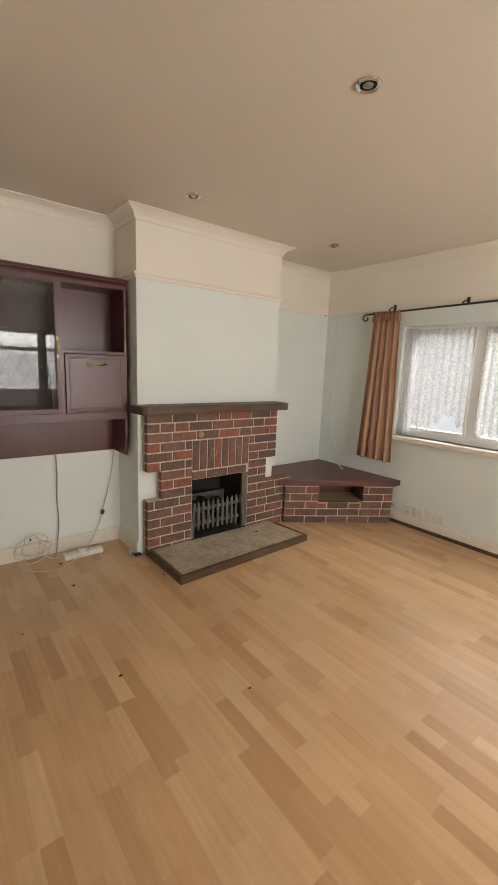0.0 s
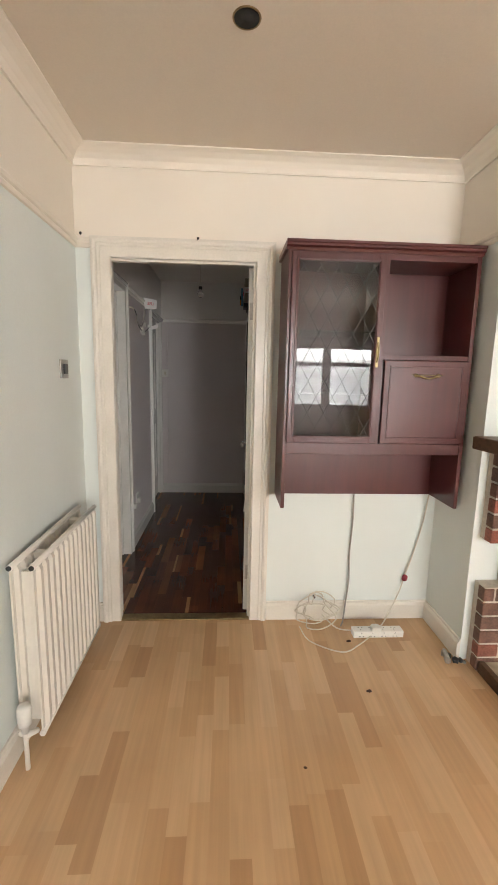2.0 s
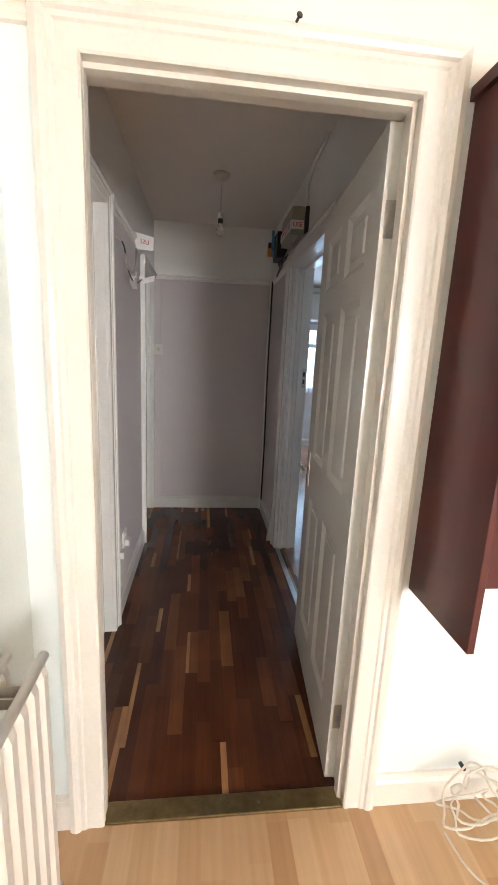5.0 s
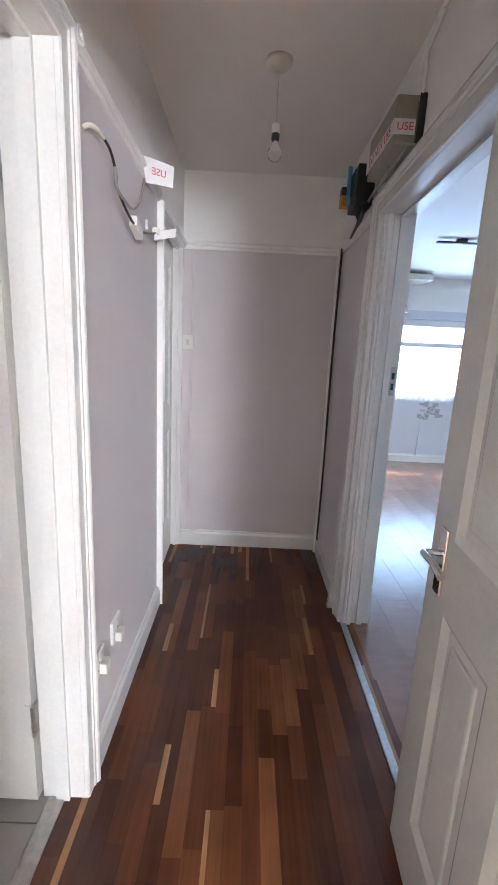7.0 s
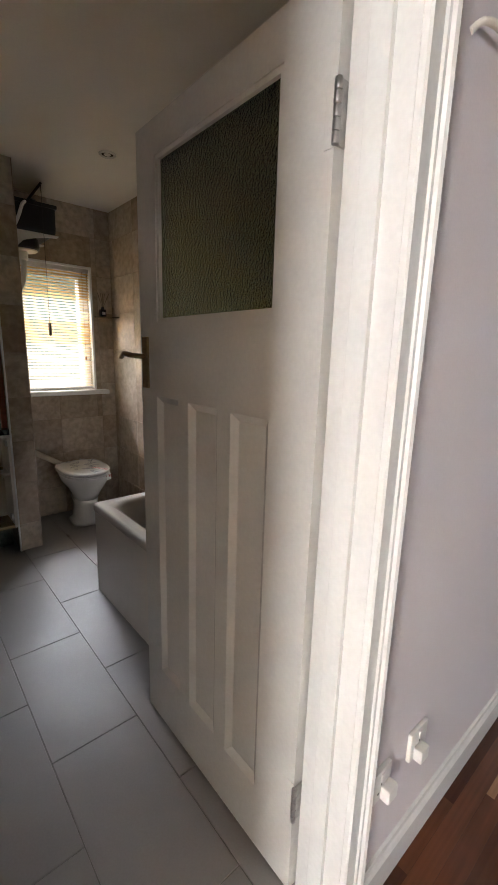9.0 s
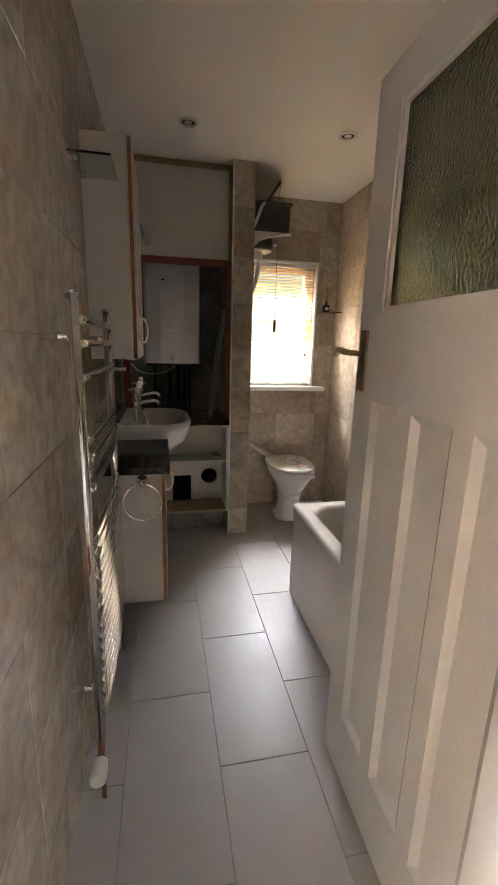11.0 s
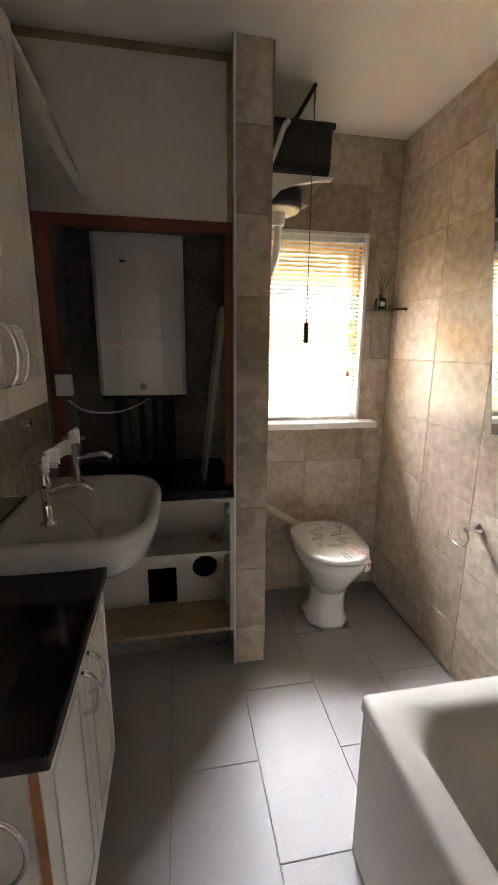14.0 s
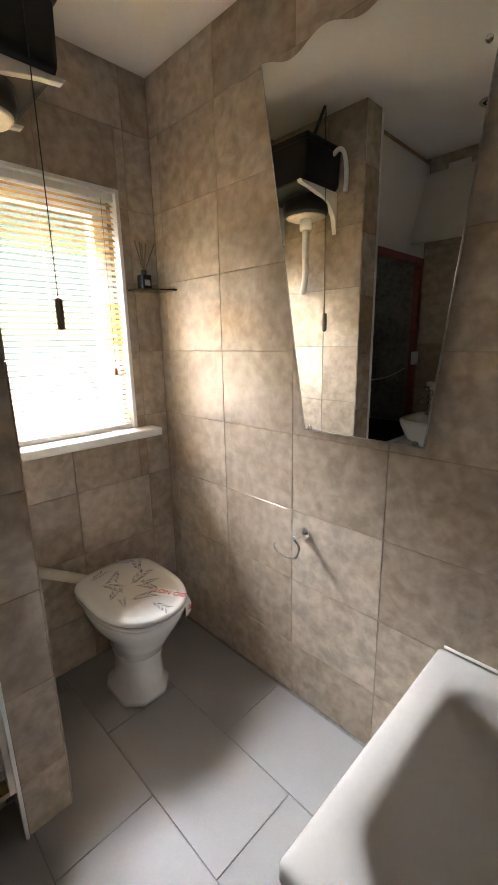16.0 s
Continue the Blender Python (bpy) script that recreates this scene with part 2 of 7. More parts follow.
M_DARKW = mat("dark_cupboard_wall", (0.20, 0.19, 0.165), 0.9, vary=0.3, scale=6, bump=0.3, bump_scale=40)
M_CABLE = mat("grey_cable", (0.32, 0.30, 0.27), 0.5, vary=0.05)
M_CABLEW = mat("white_cable", (0.62, 0.57, 0.48), 0.45, vary=0.05)
M_COPPER = mat("dull_copper_pipe", (0.28, 0.14, 0.08), 0.45, metal=0.9, vary=0.2, scale=20)
M_TAPE = mat("white_warning_tape", (0.80, 0.78, 0.75), 0.35, vary=0.02)
M_RED = mat("red_print", (0.62, 0.03, 0.04), 0.5, vary=0.02)
M_LEAF = mat("grey_leaf_print", (0.44, 0.45, 0.47), 0.2, vary=0.3, scale=40)
M_MIRROR = mat("silver_mirror", (0.86, 0.88, 0.87), 0.01, metal=1.0, vary=0.0)
M_GLASS = glass_mat("clear_glass")
M_SMOKE = glass_mat("smoked_cabinet_glass", (0.55, 0.55, 0.55), 0.01)
M_OBSC = glass_mat("obscured_glass", (0.44, 0.46, 0.32), 0.25, pattern=150, depth=0.5)
M_GREENG = glass_mat("green_edge_shelf_glass", (0.75, 0.85, 0.8), 0.02)
M_UPVC = mat("white_upvc", (0.80, 0.80, 0.78), 0.3, vary=0.015)
M_CURT = cloth_mat("striped_curtain", (0.52, 0.29, 0.21), through_light=0.25)
M_CURT2 = cloth_mat("gold_curtain_stripe", (0.60, 0.45, 0.28), through_light=0.25)
M_LACE = cloth_mat("white_lace", (0.78, 0.79, 0.81), clear=0.5, through_light=0.1, lace=75.0)
M_NET = cloth_mat("white_net", (0.75, 0.76, 0.78), clear=0.35, through_light=0.4)
# same cream slat twice: amber for its shaded bands, pale for daylit ones
M_SLAT_SHADE = cloth_mat("shade_tone_blind_slat", (0.74, 0.50, 0.21), through_light=0.24)
M_SLAT_LIT = cloth_mat("lit_tone_blind_slat", (0.77, 0.64, 0.44), through_light=0.24)
M_AMBER = mat("weathered_wood_pull", (0.20, 0.15, 0.10), 0.5, vary=0.1)
M_ORANGE = mat("orange_tape", (0.75, 0.30, 0.05), 0.5, vary=0.05)
M_BLUE = mat("blue_sleeve", (0.10, 0.30, 0.45), 0.5, vary=0.05)
M_LEAD = mat("dull_lead", (0.045, 0.042, 0.04), 0.55, metal=0.0, vary=0.1)
M_DEBRIS = mat("dark_crumb", (0.06, 0.03, 0.015), 0.9, vary=0.2)


# ---- building helpers ----
def box(bm, x0, x1, y0, y1, z0, z1, bevel=0.0, mi=0):
    vs = [bm.verts.new((x, y, z)) for x in (x0, x1) for y in (y0, y1) for z in (z0, z1)]
    fs = []
    for q in ((0, 1, 3, 2), (4, 6, 7, 5), (0, 4, 5, 1), (2, 3, 7, 6), (0, 2, 6, 4), (1, 5, 7, 3)):
        f = bm.faces.new([vs[i] for i in q])
        f.material_index = mi
        fs.append(f)
    if bevel:
        es = list({e for f in fs for e in f.edges})
        bmesh.ops.bevel(bm, geom=es, offset=bevel, segments=2, affect="EDGES", profile=0.6)
    return vs


def prism(bm, pts, z0, z1, axis="z", bevel=0.0):
    """An upright block over a plan outline (axis z), or a block along x or y over an outline in the other two."""
    def at(p, h):
        return {"z": (p[0], p[1], h), "x": (h, p[0], p[1]), "y": (p[0], h, p[1])}[axis]
    lo = [bm.verts.new(at(p, z0)) for p in pts]
    hi = [bm.verts.new(at(p, z1)) for p in pts]
    fs = [bm.faces.new(lo[::-1]), bm.faces.new(hi)]
    k = len(pts)
    for i in range(k):
        fs.append(bm.faces.new((lo[i], lo[(i + 1) % k], hi[(i + 1) % k], hi[i])))
    bmesh.ops.recalc_face_normals(bm, faces=fs)
    if bevel:
        es = list({e for f in fs for e in f.edges})
        bmesh.ops.bevel(bm, geom=es, offset=bevel, segments=2, affect="EDGES", profile=0.6)


def tube(bm, pts, r, seg=10, caps=True):
    """A round bar along a line of points."""
    pts = [Vector(p) for p in pts]
    rings = []
    side = None
    for i, p in enumerate(pts):
        d = (pts[min(i + 1, len(pts) - 1)] - pts[max(i - 1, 0)]).normalized()
        if side is None:
            side = d.orthogonal().normalized()
        side = (side - d * side.dot(d)).normalized()
        up = d.cross(side)
        rr = r[i] if isinstance(r, (list, tuple)) else r
        rings.append([bm.verts.new(p + (side * math.cos(a) + up * math.sin(a)) * rr)
                      for a in (2 * math.pi * k / seg for k in range(seg))])
    for a, b in zip(rings, rings[1:]):
        for k in range(seg):
            f = bm.faces.new((a[k], a[(k + 1) % seg], b[(k + 1) % seg], b[k]))
            f.smooth = True
    if caps:
        bm.faces.new(rings[0][::-1])
        bm.faces.new(rings[-1])


def lathe(bm, profile, centre, axis=(0, 0, 1), seg=24):
    """A turned form: (radius, height) pairs about an axis."""
    c, ax = Vector(centre), Vector(axis).normalized()
    s = ax.orthogonal().normalized()
    t = ax.cross(s)
    rings = []
    for r, h in profile:
        rings.append([bm.verts.new(c + ax * h + (s * math.cos(a) + t * math.sin(a)) * max(r, 0.0004))
                      for a in (2 * math.pi * k / seg for k in range(seg))])
    fs = []
    for a, b in zip(rings, rings[1:]):
        for k in range(seg):
            f = bm.faces.new((a[k], a[(k + 1) % seg], b[(k + 1) % seg], b[k]))
            f.smooth = True
            fs.append(f)
    fs.append(bm.faces.new(rings[0][::-1]))
    fs.append(bm.faces.new(rings[-1]))
    bmesh.ops.recalc_face_normals(bm, faces=fs)


def curve_pts(ctrl, n=10):
    """A smooth line through control points."""
    c = [Vector(p) for p in ctrl]
    out = []
    for i in range(len(c) - 1):
        p0, p1, p2, p3 = c[max(i - 1, 0)], c[i], c[i + 1], c[min(i + 2, len(c) - 1)]
        for k in range(n):
            u = k / n
            out.append(0.5 * ((2 * p1) + (p2 - p0) * u + (2 * p0 - 5 * p1 + 4 * p2 - p3) * u * u
                              + (3 * p1 - p0 - 3 * p2 + p3) * u ** 3))
    out.append(c[-1])
    return out


def run(bm, profile, p0, p1, out, up=(0, 0, 1), m0=0.0, m1=0.0):
    """A moulding: profile of (out, up) points drawn from p0 to p1; m0, m1: mitre of the ends."""
    p0, p1, out, up = Vector(p0), Vector(p1), Vector(out), Vector(up)
    d = (p1 - p0).normalized()
    a = [bm.verts.new(p0 + out * u + up * v + d * (m0 * u)) for u, v in profile]
    b = [bm.verts.new(p1 + out * u + up * v - d * (m1 * u)) for u, v in profile]
    k = len(profile)
    fs = [bm.faces.new((a[i], a[(i + 1) % k], b[(i + 1) % k], b[i])) for i in range(k)]
    fs.append(bm.faces.new(a[::-1]))
    fs.append(bm.faces.new(b))
    bmesh.ops.recalc_face_normals(bm, faces=fs)


def make(name, bm, mats, smooth=False):
    me = bpy.data.meshes.new(name)
    bmesh.ops.recalc_face_normals(bm, faces=bm.faces[:])
    bm.to_mesh(me)
    bm.free()
    for m in (mats if isinstance(mats, (list, tuple)) else [mats]):
        me.materials.append(m)
    if smooth:
        for p in me.polygons:
            p.use_smooth = True
    return new(name, me)


BASES = {}


def thing(name, at, label, category, group=""):
    ob = new(name)
    ob.location = at
    BASES[ob.name] = Vector(at)
    return tagged(ob, label, category, group)


def part(name, bm, material, parent, label="", smooth=False):
    ob = make(name, bm, material, smooth)
    ob.parent = parent
    if parent.name in BASES:
        ob.matrix_parent_inverse = Matrix.Translation(-BASES[parent.name])
    return tagged(ob, label)


def parts(name, bm, material, parent, label="", smooth=False):
    """Every separate body of a bmesh as a part of its own."""
    bm.verts.index_update()
    left = set(bm.verts)
    while left:
        seed = left.pop()
        island, stack = {seed}, [seed]
        while stack:
            for e in stack.pop().link_edges:
                for v in e.verts:
                    if v in left:
                        left.discard(v)
                        island.add(v)
                        stack.append(v)
        b2 = bmesh.new()
        order = sorted(island, key=lambda v: v.index)
        at = {v: b2.verts.new(v.co) for v in order}
        for f in sorted({f for v in order for f in v.link_faces}, key=lambda f: min(v.index for v in f.verts)):
            b2.faces.new([at[v] for v in f.verts]).smooth = f.smooth
        part(name, b2, material, parent, label, smooth)
    bm.free()


def structure(name, bm, mats, label, category, smooth=False):
    return tagged(make(name, bm, mats, smooth), label, category, kind="structure")


def B():
    return bmesh.new()


def wall(name, axis, a0, a1, u0, u1, z1, holes, mats, split, label, z0=0.0):
    """A wall slab across axis x or y from a0 to a1, running u0 to u1, with openings (u, u, z, z) cut through; paint changes at split."""
    bm = B()
    us = sorted({u0, u1, *[h[0] for h in holes], *[h[1] for h in holes]})
    zs = sorted({z0, z1, split, *[h[2] for h in holes], *[h[3] for h in holes]})
    us = [u for u in us if u0 <= u <= u1]
    zs = [z for z in zs if z0 <= z <= z1]
    for ua, ub in zip(us, us[1:]):
        for za, zb in zip(zs, zs[1:]):
            uc, zc = (ua + ub) / 2, (za + zb) / 2
            if any(h[0] < uc < h[1] and h[2] < zc < h[3] for h in holes):
                continue
            mi = 0 if zc < split else 1
            if axis == "y":
                box(bm, ua, ub, a0, a1, za, zb, mi=mi)
            else:
                box(bm, a0, a1, ua, ub, za, zb, mi=mi)
    bmesh.ops.remove_doubles(bm, verts=bm.verts[:], dist=0.0001)
    return structure(name, bm, mats, label, "wall")

# ---- the shell: lounge, hall, bathroom, front room ----
RAIL = 2.03
CEIL = 2.47
# lounge: x -0.83..3.52, y -2.0..3.25, ceiling 2.45
wall("wall_lounge_radiator", "x", -0.95, -0.83, -2.12, 3.25, 2.47, [], [M_MINT, M_CREAM], RAIL, "pale mint painted wall, cream above the picture rail")
wall("wall_lounge_doorway", "y", 3.25, 3.2975, -0.95, 3.64, 2.47, [(-0.69, 0.10, 0, 2.005)], [M_MINT, M_CREAM], RAIL, "pale mint painted wall with the hall doorway")
wall("wall_hall_doorway", "y", 3.2975, 3.345, -0.83, 3.64, 2.47, [(-0.69, 0.10, 0, 2.005)], [M_LILAC, M_HALLW], RAIL, "grey lilac painted wall round the lounge doorway")
wall("wall_lounge_window", "x", 3.52, 3.76, -2.12, 3.25, 2.47, [(0.36, 2.30, 0.86, 1.88)], [M_MINT, M_CREAM], RAIL, "pale mint painted wall with a wide window")
wall("wall_lounge_rear", "y", -2.24, -2.0, -0.83, 3.52, 2.47, [(0.76, 2.44, 0.86, 1.96)], [M_MINT, M_CREAM], RAIL, "pale mint painted rear wall with a window")
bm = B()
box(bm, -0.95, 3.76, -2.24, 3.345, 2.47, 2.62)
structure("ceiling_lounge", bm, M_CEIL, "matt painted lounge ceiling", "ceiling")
bm = B()
box(bm, -0.95, 3.76, -2.24, 3.28, -0.12, -0.004)
structure("floor_lounge", bm, M_LAMJ, "light beech laminate strip floor", "floor")

# chimney breast with the fire opening
wall("chimney_breast", "y", 2.87, 3.25, 1.138, 2.46, 2.47, [(1.545, 2.115, 0, 0.55)], [M_MINT, M_CREAM], RAIL, "pale mint chimney breast, cream above the rail")
bm = B()
box(bm, 1.546, 1.56, 2.865, 3.24, 0, 0.55)
box(bm, 2.10, 2.114, 2.865, 3.24, 0, 0.55)
box(bm, 1.546, 2.114, 3.2, 3.24, 0, 0.55)
box(bm, 1.546, 2.114, 2.865, 3.24, 0.535, 0.549)
box(bm, 1.546, 2.114, 2.78, 3.24, 0.0, 0.05)
structure("firebox", bm, M_SOOT_SHADE, "soot-blackened fireplace opening", "fireplace")

# hall: x -0.82..0.17, y 3.345..5.905
wall("wall_hall_bathroom", "x", -0.88, -0.82, 3.345, 6.02, 2.43, [(3.345, 4.153, 0, 2.0), (5.165, 5.895, 0, 2.0)], [M_LILAC, M_HALLW], RAIL, "grey lilac painted hall wall with the bathroom doorway")
wall("wall_hall_front_room", "x", 0.17, 0.24, 3.345, 6.02, 2.43, [(4.17, 5.075, 0, 1.99)], [M_LILAC, M_HALLW], RAIL, "grey lilac painted hall wall with the front room doorway")
wall("wall_hall_end", "y", 5.905, 6.02, -0.82, 0.17, 2.43, [], [M_LILAC, M_HALLW], RAIL, "grey lilac painted wall at the hall's end")
bm = B()
box(bm, -0.93, 0.24, 3.345, 6.02, 2.43, 2.6)
structure("ceiling_hall", bm, M_CEILW, "white painted hall ceiling", "ceiling")
bm = B()
box(bm, -0.93, 0.24, 3.28, 6.02, -0.12, -0.004)
structure("floor_hall", bm, M_WALJ, "dark walnut strip floor", "floor")

# bathroom: x -3.947..-0.94, y 3.325..4.99
wall("wall_bathroom_door", "x", -0.94, -0.88, 3.325, 5.1, 2.43, [(3.345, 4.153, 0, 2.0)], [M_WGROUT, M_WGROUT], RAIL, "beige tiled bathroom wall beside the door")
wall("wall_bathroom_radiator", "y", 3.20, 3.325, -4.15, -0.95, 2.43, [], [M_WGROUT, M_WGROUT], RAIL, "beige tiled bathroom wall with the towel radiator")
wall("wall_bathroom_mirror", "y", 4.99, 5.1, -4.15, -0.94, 2.43, [], [M_WGROUT, M_WGROUT], RAIL, "beige tiled bathroom wall with the mirror")
wall("wall_bathroom_window", "x", -4.15, -3.947, 3.325, 4.99, 2.43, [(4.205, 4.815, 1.03, 1.98)], [M_WGROUT, M_WGROUT], RAIL, "beige tiled bathroom wall with the window")
wall("wall_boiler_partition", "y", 4.052, 4.180, -3.947, -3.396, 2.43, [], [M_WGROUT, M_WGROUT], RAIL, "narrow tiled partition beside the boiler cupboard")
bm = B()
box(bm, -4.15, -0.93, 3.20, 5.1, 2.43, 2.6)
structure("ceiling_bathroom", bm, M_CEILW, "white painted bathroom ceiling", "ceiling")
bm = B()
box(bm, -4.15, -0.93, 3.20, 5.1, -0.12, -0.004)
structure("floor_bathroom", bm, M_GROUT, "pale grey tiled bathroom floor", "floor")

# front room: x 0.31..4.05, y 3.345..8.76
wall("wall_front_room_door", "x", 0.24, 0.31, 3.345, 8.76, 2.43, [(4.17, 5.075, 0, 1.99)], [M_ROOMG, M_HALLW], RAIL, "pale grey front room wall")
wall("wall_front_room_window", "y", 8.76, 8.96, 0.24, 4.15, 2.43, [(0.95, 3.25, 0.86, 1.92)], [M_ROOMG, M_HALLW], RAIL, "pale grey front room wall with a wide window")
wall("wall_front_room_side", "x", 4.05, 4.15, 3.345, 8.76, 2.43, [], [M_ROOMG, M_HALLW], RAIL, "pale grey front room side wall")
bm = B()
box(bm, 0.24, 4.15, 3.345, 8.96, 2.43, 2.6)
structure("ceiling_front_room", bm, M_CEILW, "white front room ceiling", "ceiling")
bm = B()
box(bm, 0.24, 4.15, 3.345, 8.96, -0.12, -0.004)
structure("floor_front_room", bm, M_WALJ, "laminate front room floor", "floor")
bm = B()
box(bm, -60, 60, -60, 60, -0.6, -0.3)
structure("ground", bm, mat("garden_ground", (0.16, 0.17, 0.10), 0.95, vary=0.3, scale=1.5), "plain ground outside", "ground")

# outside the panes: bright overcast distance
M_GLOW = bpy.data.materials.new("bright_daylight_distance")
M_GLOW.use_nodes = True
gn = M_GLOW.node_tree.nodes
gn.remove(gn["Principled BSDF"])
em = gn.new("ShaderNodeEmission")
em.inputs["Color"].default_value = (0.93, 0.97, 1.0, 1)
em.inputs["Strength"].default_value = 1.7
M_GLOW.node_tree.links.new(em.outputs[0], gn["Material Output"].inputs["Surface"])
M_GLOW2 = M_GLOW.copy()
M_GLOW2.name = "shaded_daylight_distance"
next(n for n in M_GLOW2.node_tree.nodes if n.bl_idname == "ShaderNodeEmission").inputs["Strength"].default_value = 0.16
next(n for n in M_GLOW2.node_tree.nodes if n.bl_idname == "ShaderNodeEmission").inputs["Color"].default_value = (0.72, 0.95, 0.80, 1)
M_GLOW3 = M_GLOW.copy()
M_GLOW3.name = "dim_daylight_distance"
next(n for n in M_GLOW3.node_tree.nodes if n.bl_idname == "ShaderNodeEmission").inputs["Strength"].default_value = 0.33
next(n for n in M_GLOW3.node_tree.nodes if n.bl_idname == "ShaderNodeEmission").inputs["Color"].default_value = (0.62, 0.82, 1.0, 1)
for x0, x1, y0, y1, glow in ((5.2, 5.22, -2.5, 5.0, M_GLOW), (-2.5, 6.0, -4.02, -4.0, M_GLOW), (-5.62, -5.6, 2.0, 7.0, M_GLOW2), (-2.0, 6.0, 10.4, 10.42, M_GLOW3)):
    bm = B()
    box(bm, x0, x1, y0, y1, -0.29, 3.4)
    structure("backdrop", bm, glow, "bright hazy daylight beyond the window", "backdrop")

# ---- trim ----
ARCH = [(0, 0), (0.014, 0), (0.018, 0.005), (0.018, 0.048), (0.022, 0.053), (0.022, 0.064), (0.028, 0.069), (0.031, 0.08), (0.026, 0.095), (0.0, 0.097)]


def casing(name, axis, pos, sgn, u0, u1, ztop, material, sides="lrt", wide=1.0, label="moulded white painted door architrave"):
    """Architrave round an opening in a wall face at pos; sgn: the way out of the wall."""
    bm = B()

    def at(u, z, o):
        return (u, pos + sgn * o, z) if axis == "y" else (pos + sgn * o, u, z)
    def strip(pts):
        a, b = [[bm.verts.new(at(*p)) for p in side] for side in pts]
        k = len(a)
        for i in range(k):
            bm.faces.new((a[i], a[(i + 1) % k], b[(i + 1) % k], b[i]))
        bm.faces.new(a[::-1])
        bm.faces.new(b)
    prof = [(o, v * wide) for o, v in ARCH]
    if "l" in sides:
        strip(([(u0 - v, 0, o) for o, v in prof], [(u0 - v, ztop + v, o) for o, v in prof]))
    if "r" in sides:
        strip(([(u1 + v, 0, o) for o, v in prof], [(u1 + v, ztop + v, o) for o, v in prof]))
    if "t" in sides:
        lo = [(u0 - (v if "l" in sides else 0), ztop + v, o) for o, v in prof]
        hi = [(u1 + (v if "r" in sides else 0), ztop + v, o) for o, v in prof]
        strip((lo, hi))
    return structure(name, bm, material, label, "architrave")


casing("door_trim_lounge", "y", 3.25, -1, -0.656, 0.080, 1.982, M_GLOSS)
casing("door_trim_bathroom", "x", -0.82, 1, 3.36, 4.138, 1.985, M_WHITE, sides="rt", wide=0.72)
casing("door_trim_front_room", "x", 0.17, -1, 4.185, 5.06, 1.975, M_WHITE, wide=0.95)
casing("door_trim_end_room", "x", -0.82, 1, 5.18, 5.88, 1.985, M_WHITE, sides="lt", wide=0.3)


def lining(name, axis, a0, a1, u0, u1, ztop, material, stop_at, t=0.02):
    """Door lining inside an opening of a wall from a0 to a1, with a planted stop."""
    root = tagged(new(name), "white painted door lining", "door lining", kind="structure")
    s0, s1 = stop_at
    spans = [("jamb", u0, u0 + t, 0, ztop, a0, a1), ("jamb", u1 - t, u1, 0, ztop, a0, a1), ("head", u0 + t, u1 - t, ztop - t, ztop, a0, a1),
             ("stop", u0 + t, u0 + t + 0.012, 0, ztop - t, s0, s1), ("stop", u1 - t - 0.012, u1 - t, 0, ztop - t, s0, s1),
             ("stop", u0 + t + 0.012, u1 - t - 0.012, ztop - t - 0.012, ztop - t, s0, s1)]
    for nm, ua, ub, za, zb, p, q in spans:
        bm = B()
        if axis == "y":
            box(bm, ua, ub, p, q, za, zb, bevel=0.0015)
        else:
            box(bm, p, q, ua, ub, za, zb, bevel=0.0015)
        part(nm, bm, material, root)
    return root



lining("door_lining_lounge", "y", 3.247, 3.348, -0.69, 0.10, 2.003, M_GLOSS, (3.262, 3.292))
lining("door_lining_bathroom", "x", -0.943, -0.817, 3.345, 4.153, 2.0, M_WHITE, (-0.90, -0.86), t=0.016)
lining("door_lining_front_room", "x", 0.167, 0.313, 4.17, 5.075, 1.99, M_WHITE, (0.245, 0.275), t=0.016)
lining("door_lining_end_room", "x", -0.883, -0.817, 5.165, 5.895, 2.0, M_WHITE, (-0.86, -0.845), t=0.016)

COVE = [(0, 0), (0.088, 0), (0.088, -0.006), (0.062, -0.012), (0.036, -0.026), (0.018, -0.044), (0.010, -0.064), (0.010, -0.072), (0, -0.072)]
bm = B()
run(bm, COVE, (-0.83, -2.0, CEIL), (-0.83, 3.25, CEIL), (1, 0, 0), m1=1)
run(bm, COVE, (-0.83, 3.25, CEIL), (1.138, 3.25, CEIL), (0, -1, 0), m0=1, m1=1)
run(bm, COVE, (1.138, 3.25, CEIL), (1.138, 2.87, CEIL), (-1, 0, 0), m0=1, m1=-1)
run(bm, COVE, (1.138, 2.87, CEIL), (2.46, 2.87, CEIL), (0, -1, 0), m0=-1, m1=-1)
run(bm, COVE, (2.46, 2.87, CEIL), (2.46, 3.25, CEIL), (1, 0, 0), m0=-1, m1=1)
run(bm, COVE, (2.46, 3.25, CEIL), (3.52, 3.25, CEIL), (0, -1, 0), m0=1, m1=1)
run(bm, COVE, (3.52, 3.25, CEIL), (3.52, -2.0, CEIL), (-1, 0, 0), m0=1, m1=1)
run(bm, COVE, (3.52, -2.0, CEIL), (-0.83, -2.0, CEIL), (0, 1, 0), m0=1, m1=1)
structure("trim_coving", bm, M_CREAM, "cream plaster coving round the lounge ceiling", "coving")

PRAIL = [(0, 0), (0.010, 0.002), (0.014, 0.012), (0.012, 0.020), (0.020, 0.026), (0.024, 0.036), (0.020, 0.045), (0, 0.048)]
bm = B()
run(bm, PRAIL, (-0.83, -2.0, 2.025), (-0.83, 3.25, 2.025), (1, 0, 0), m1=1)
run(bm, PRAIL, (-0.83, 3.25, 2.025), (-0.754, 3.25, 2.025), (0, -1, 0), m0=1)
run(bm, PRAIL, (1.138, 3.25, 2.025), (1.138, 2.87, 2.025), (-1, 0, 0), m1=-1)
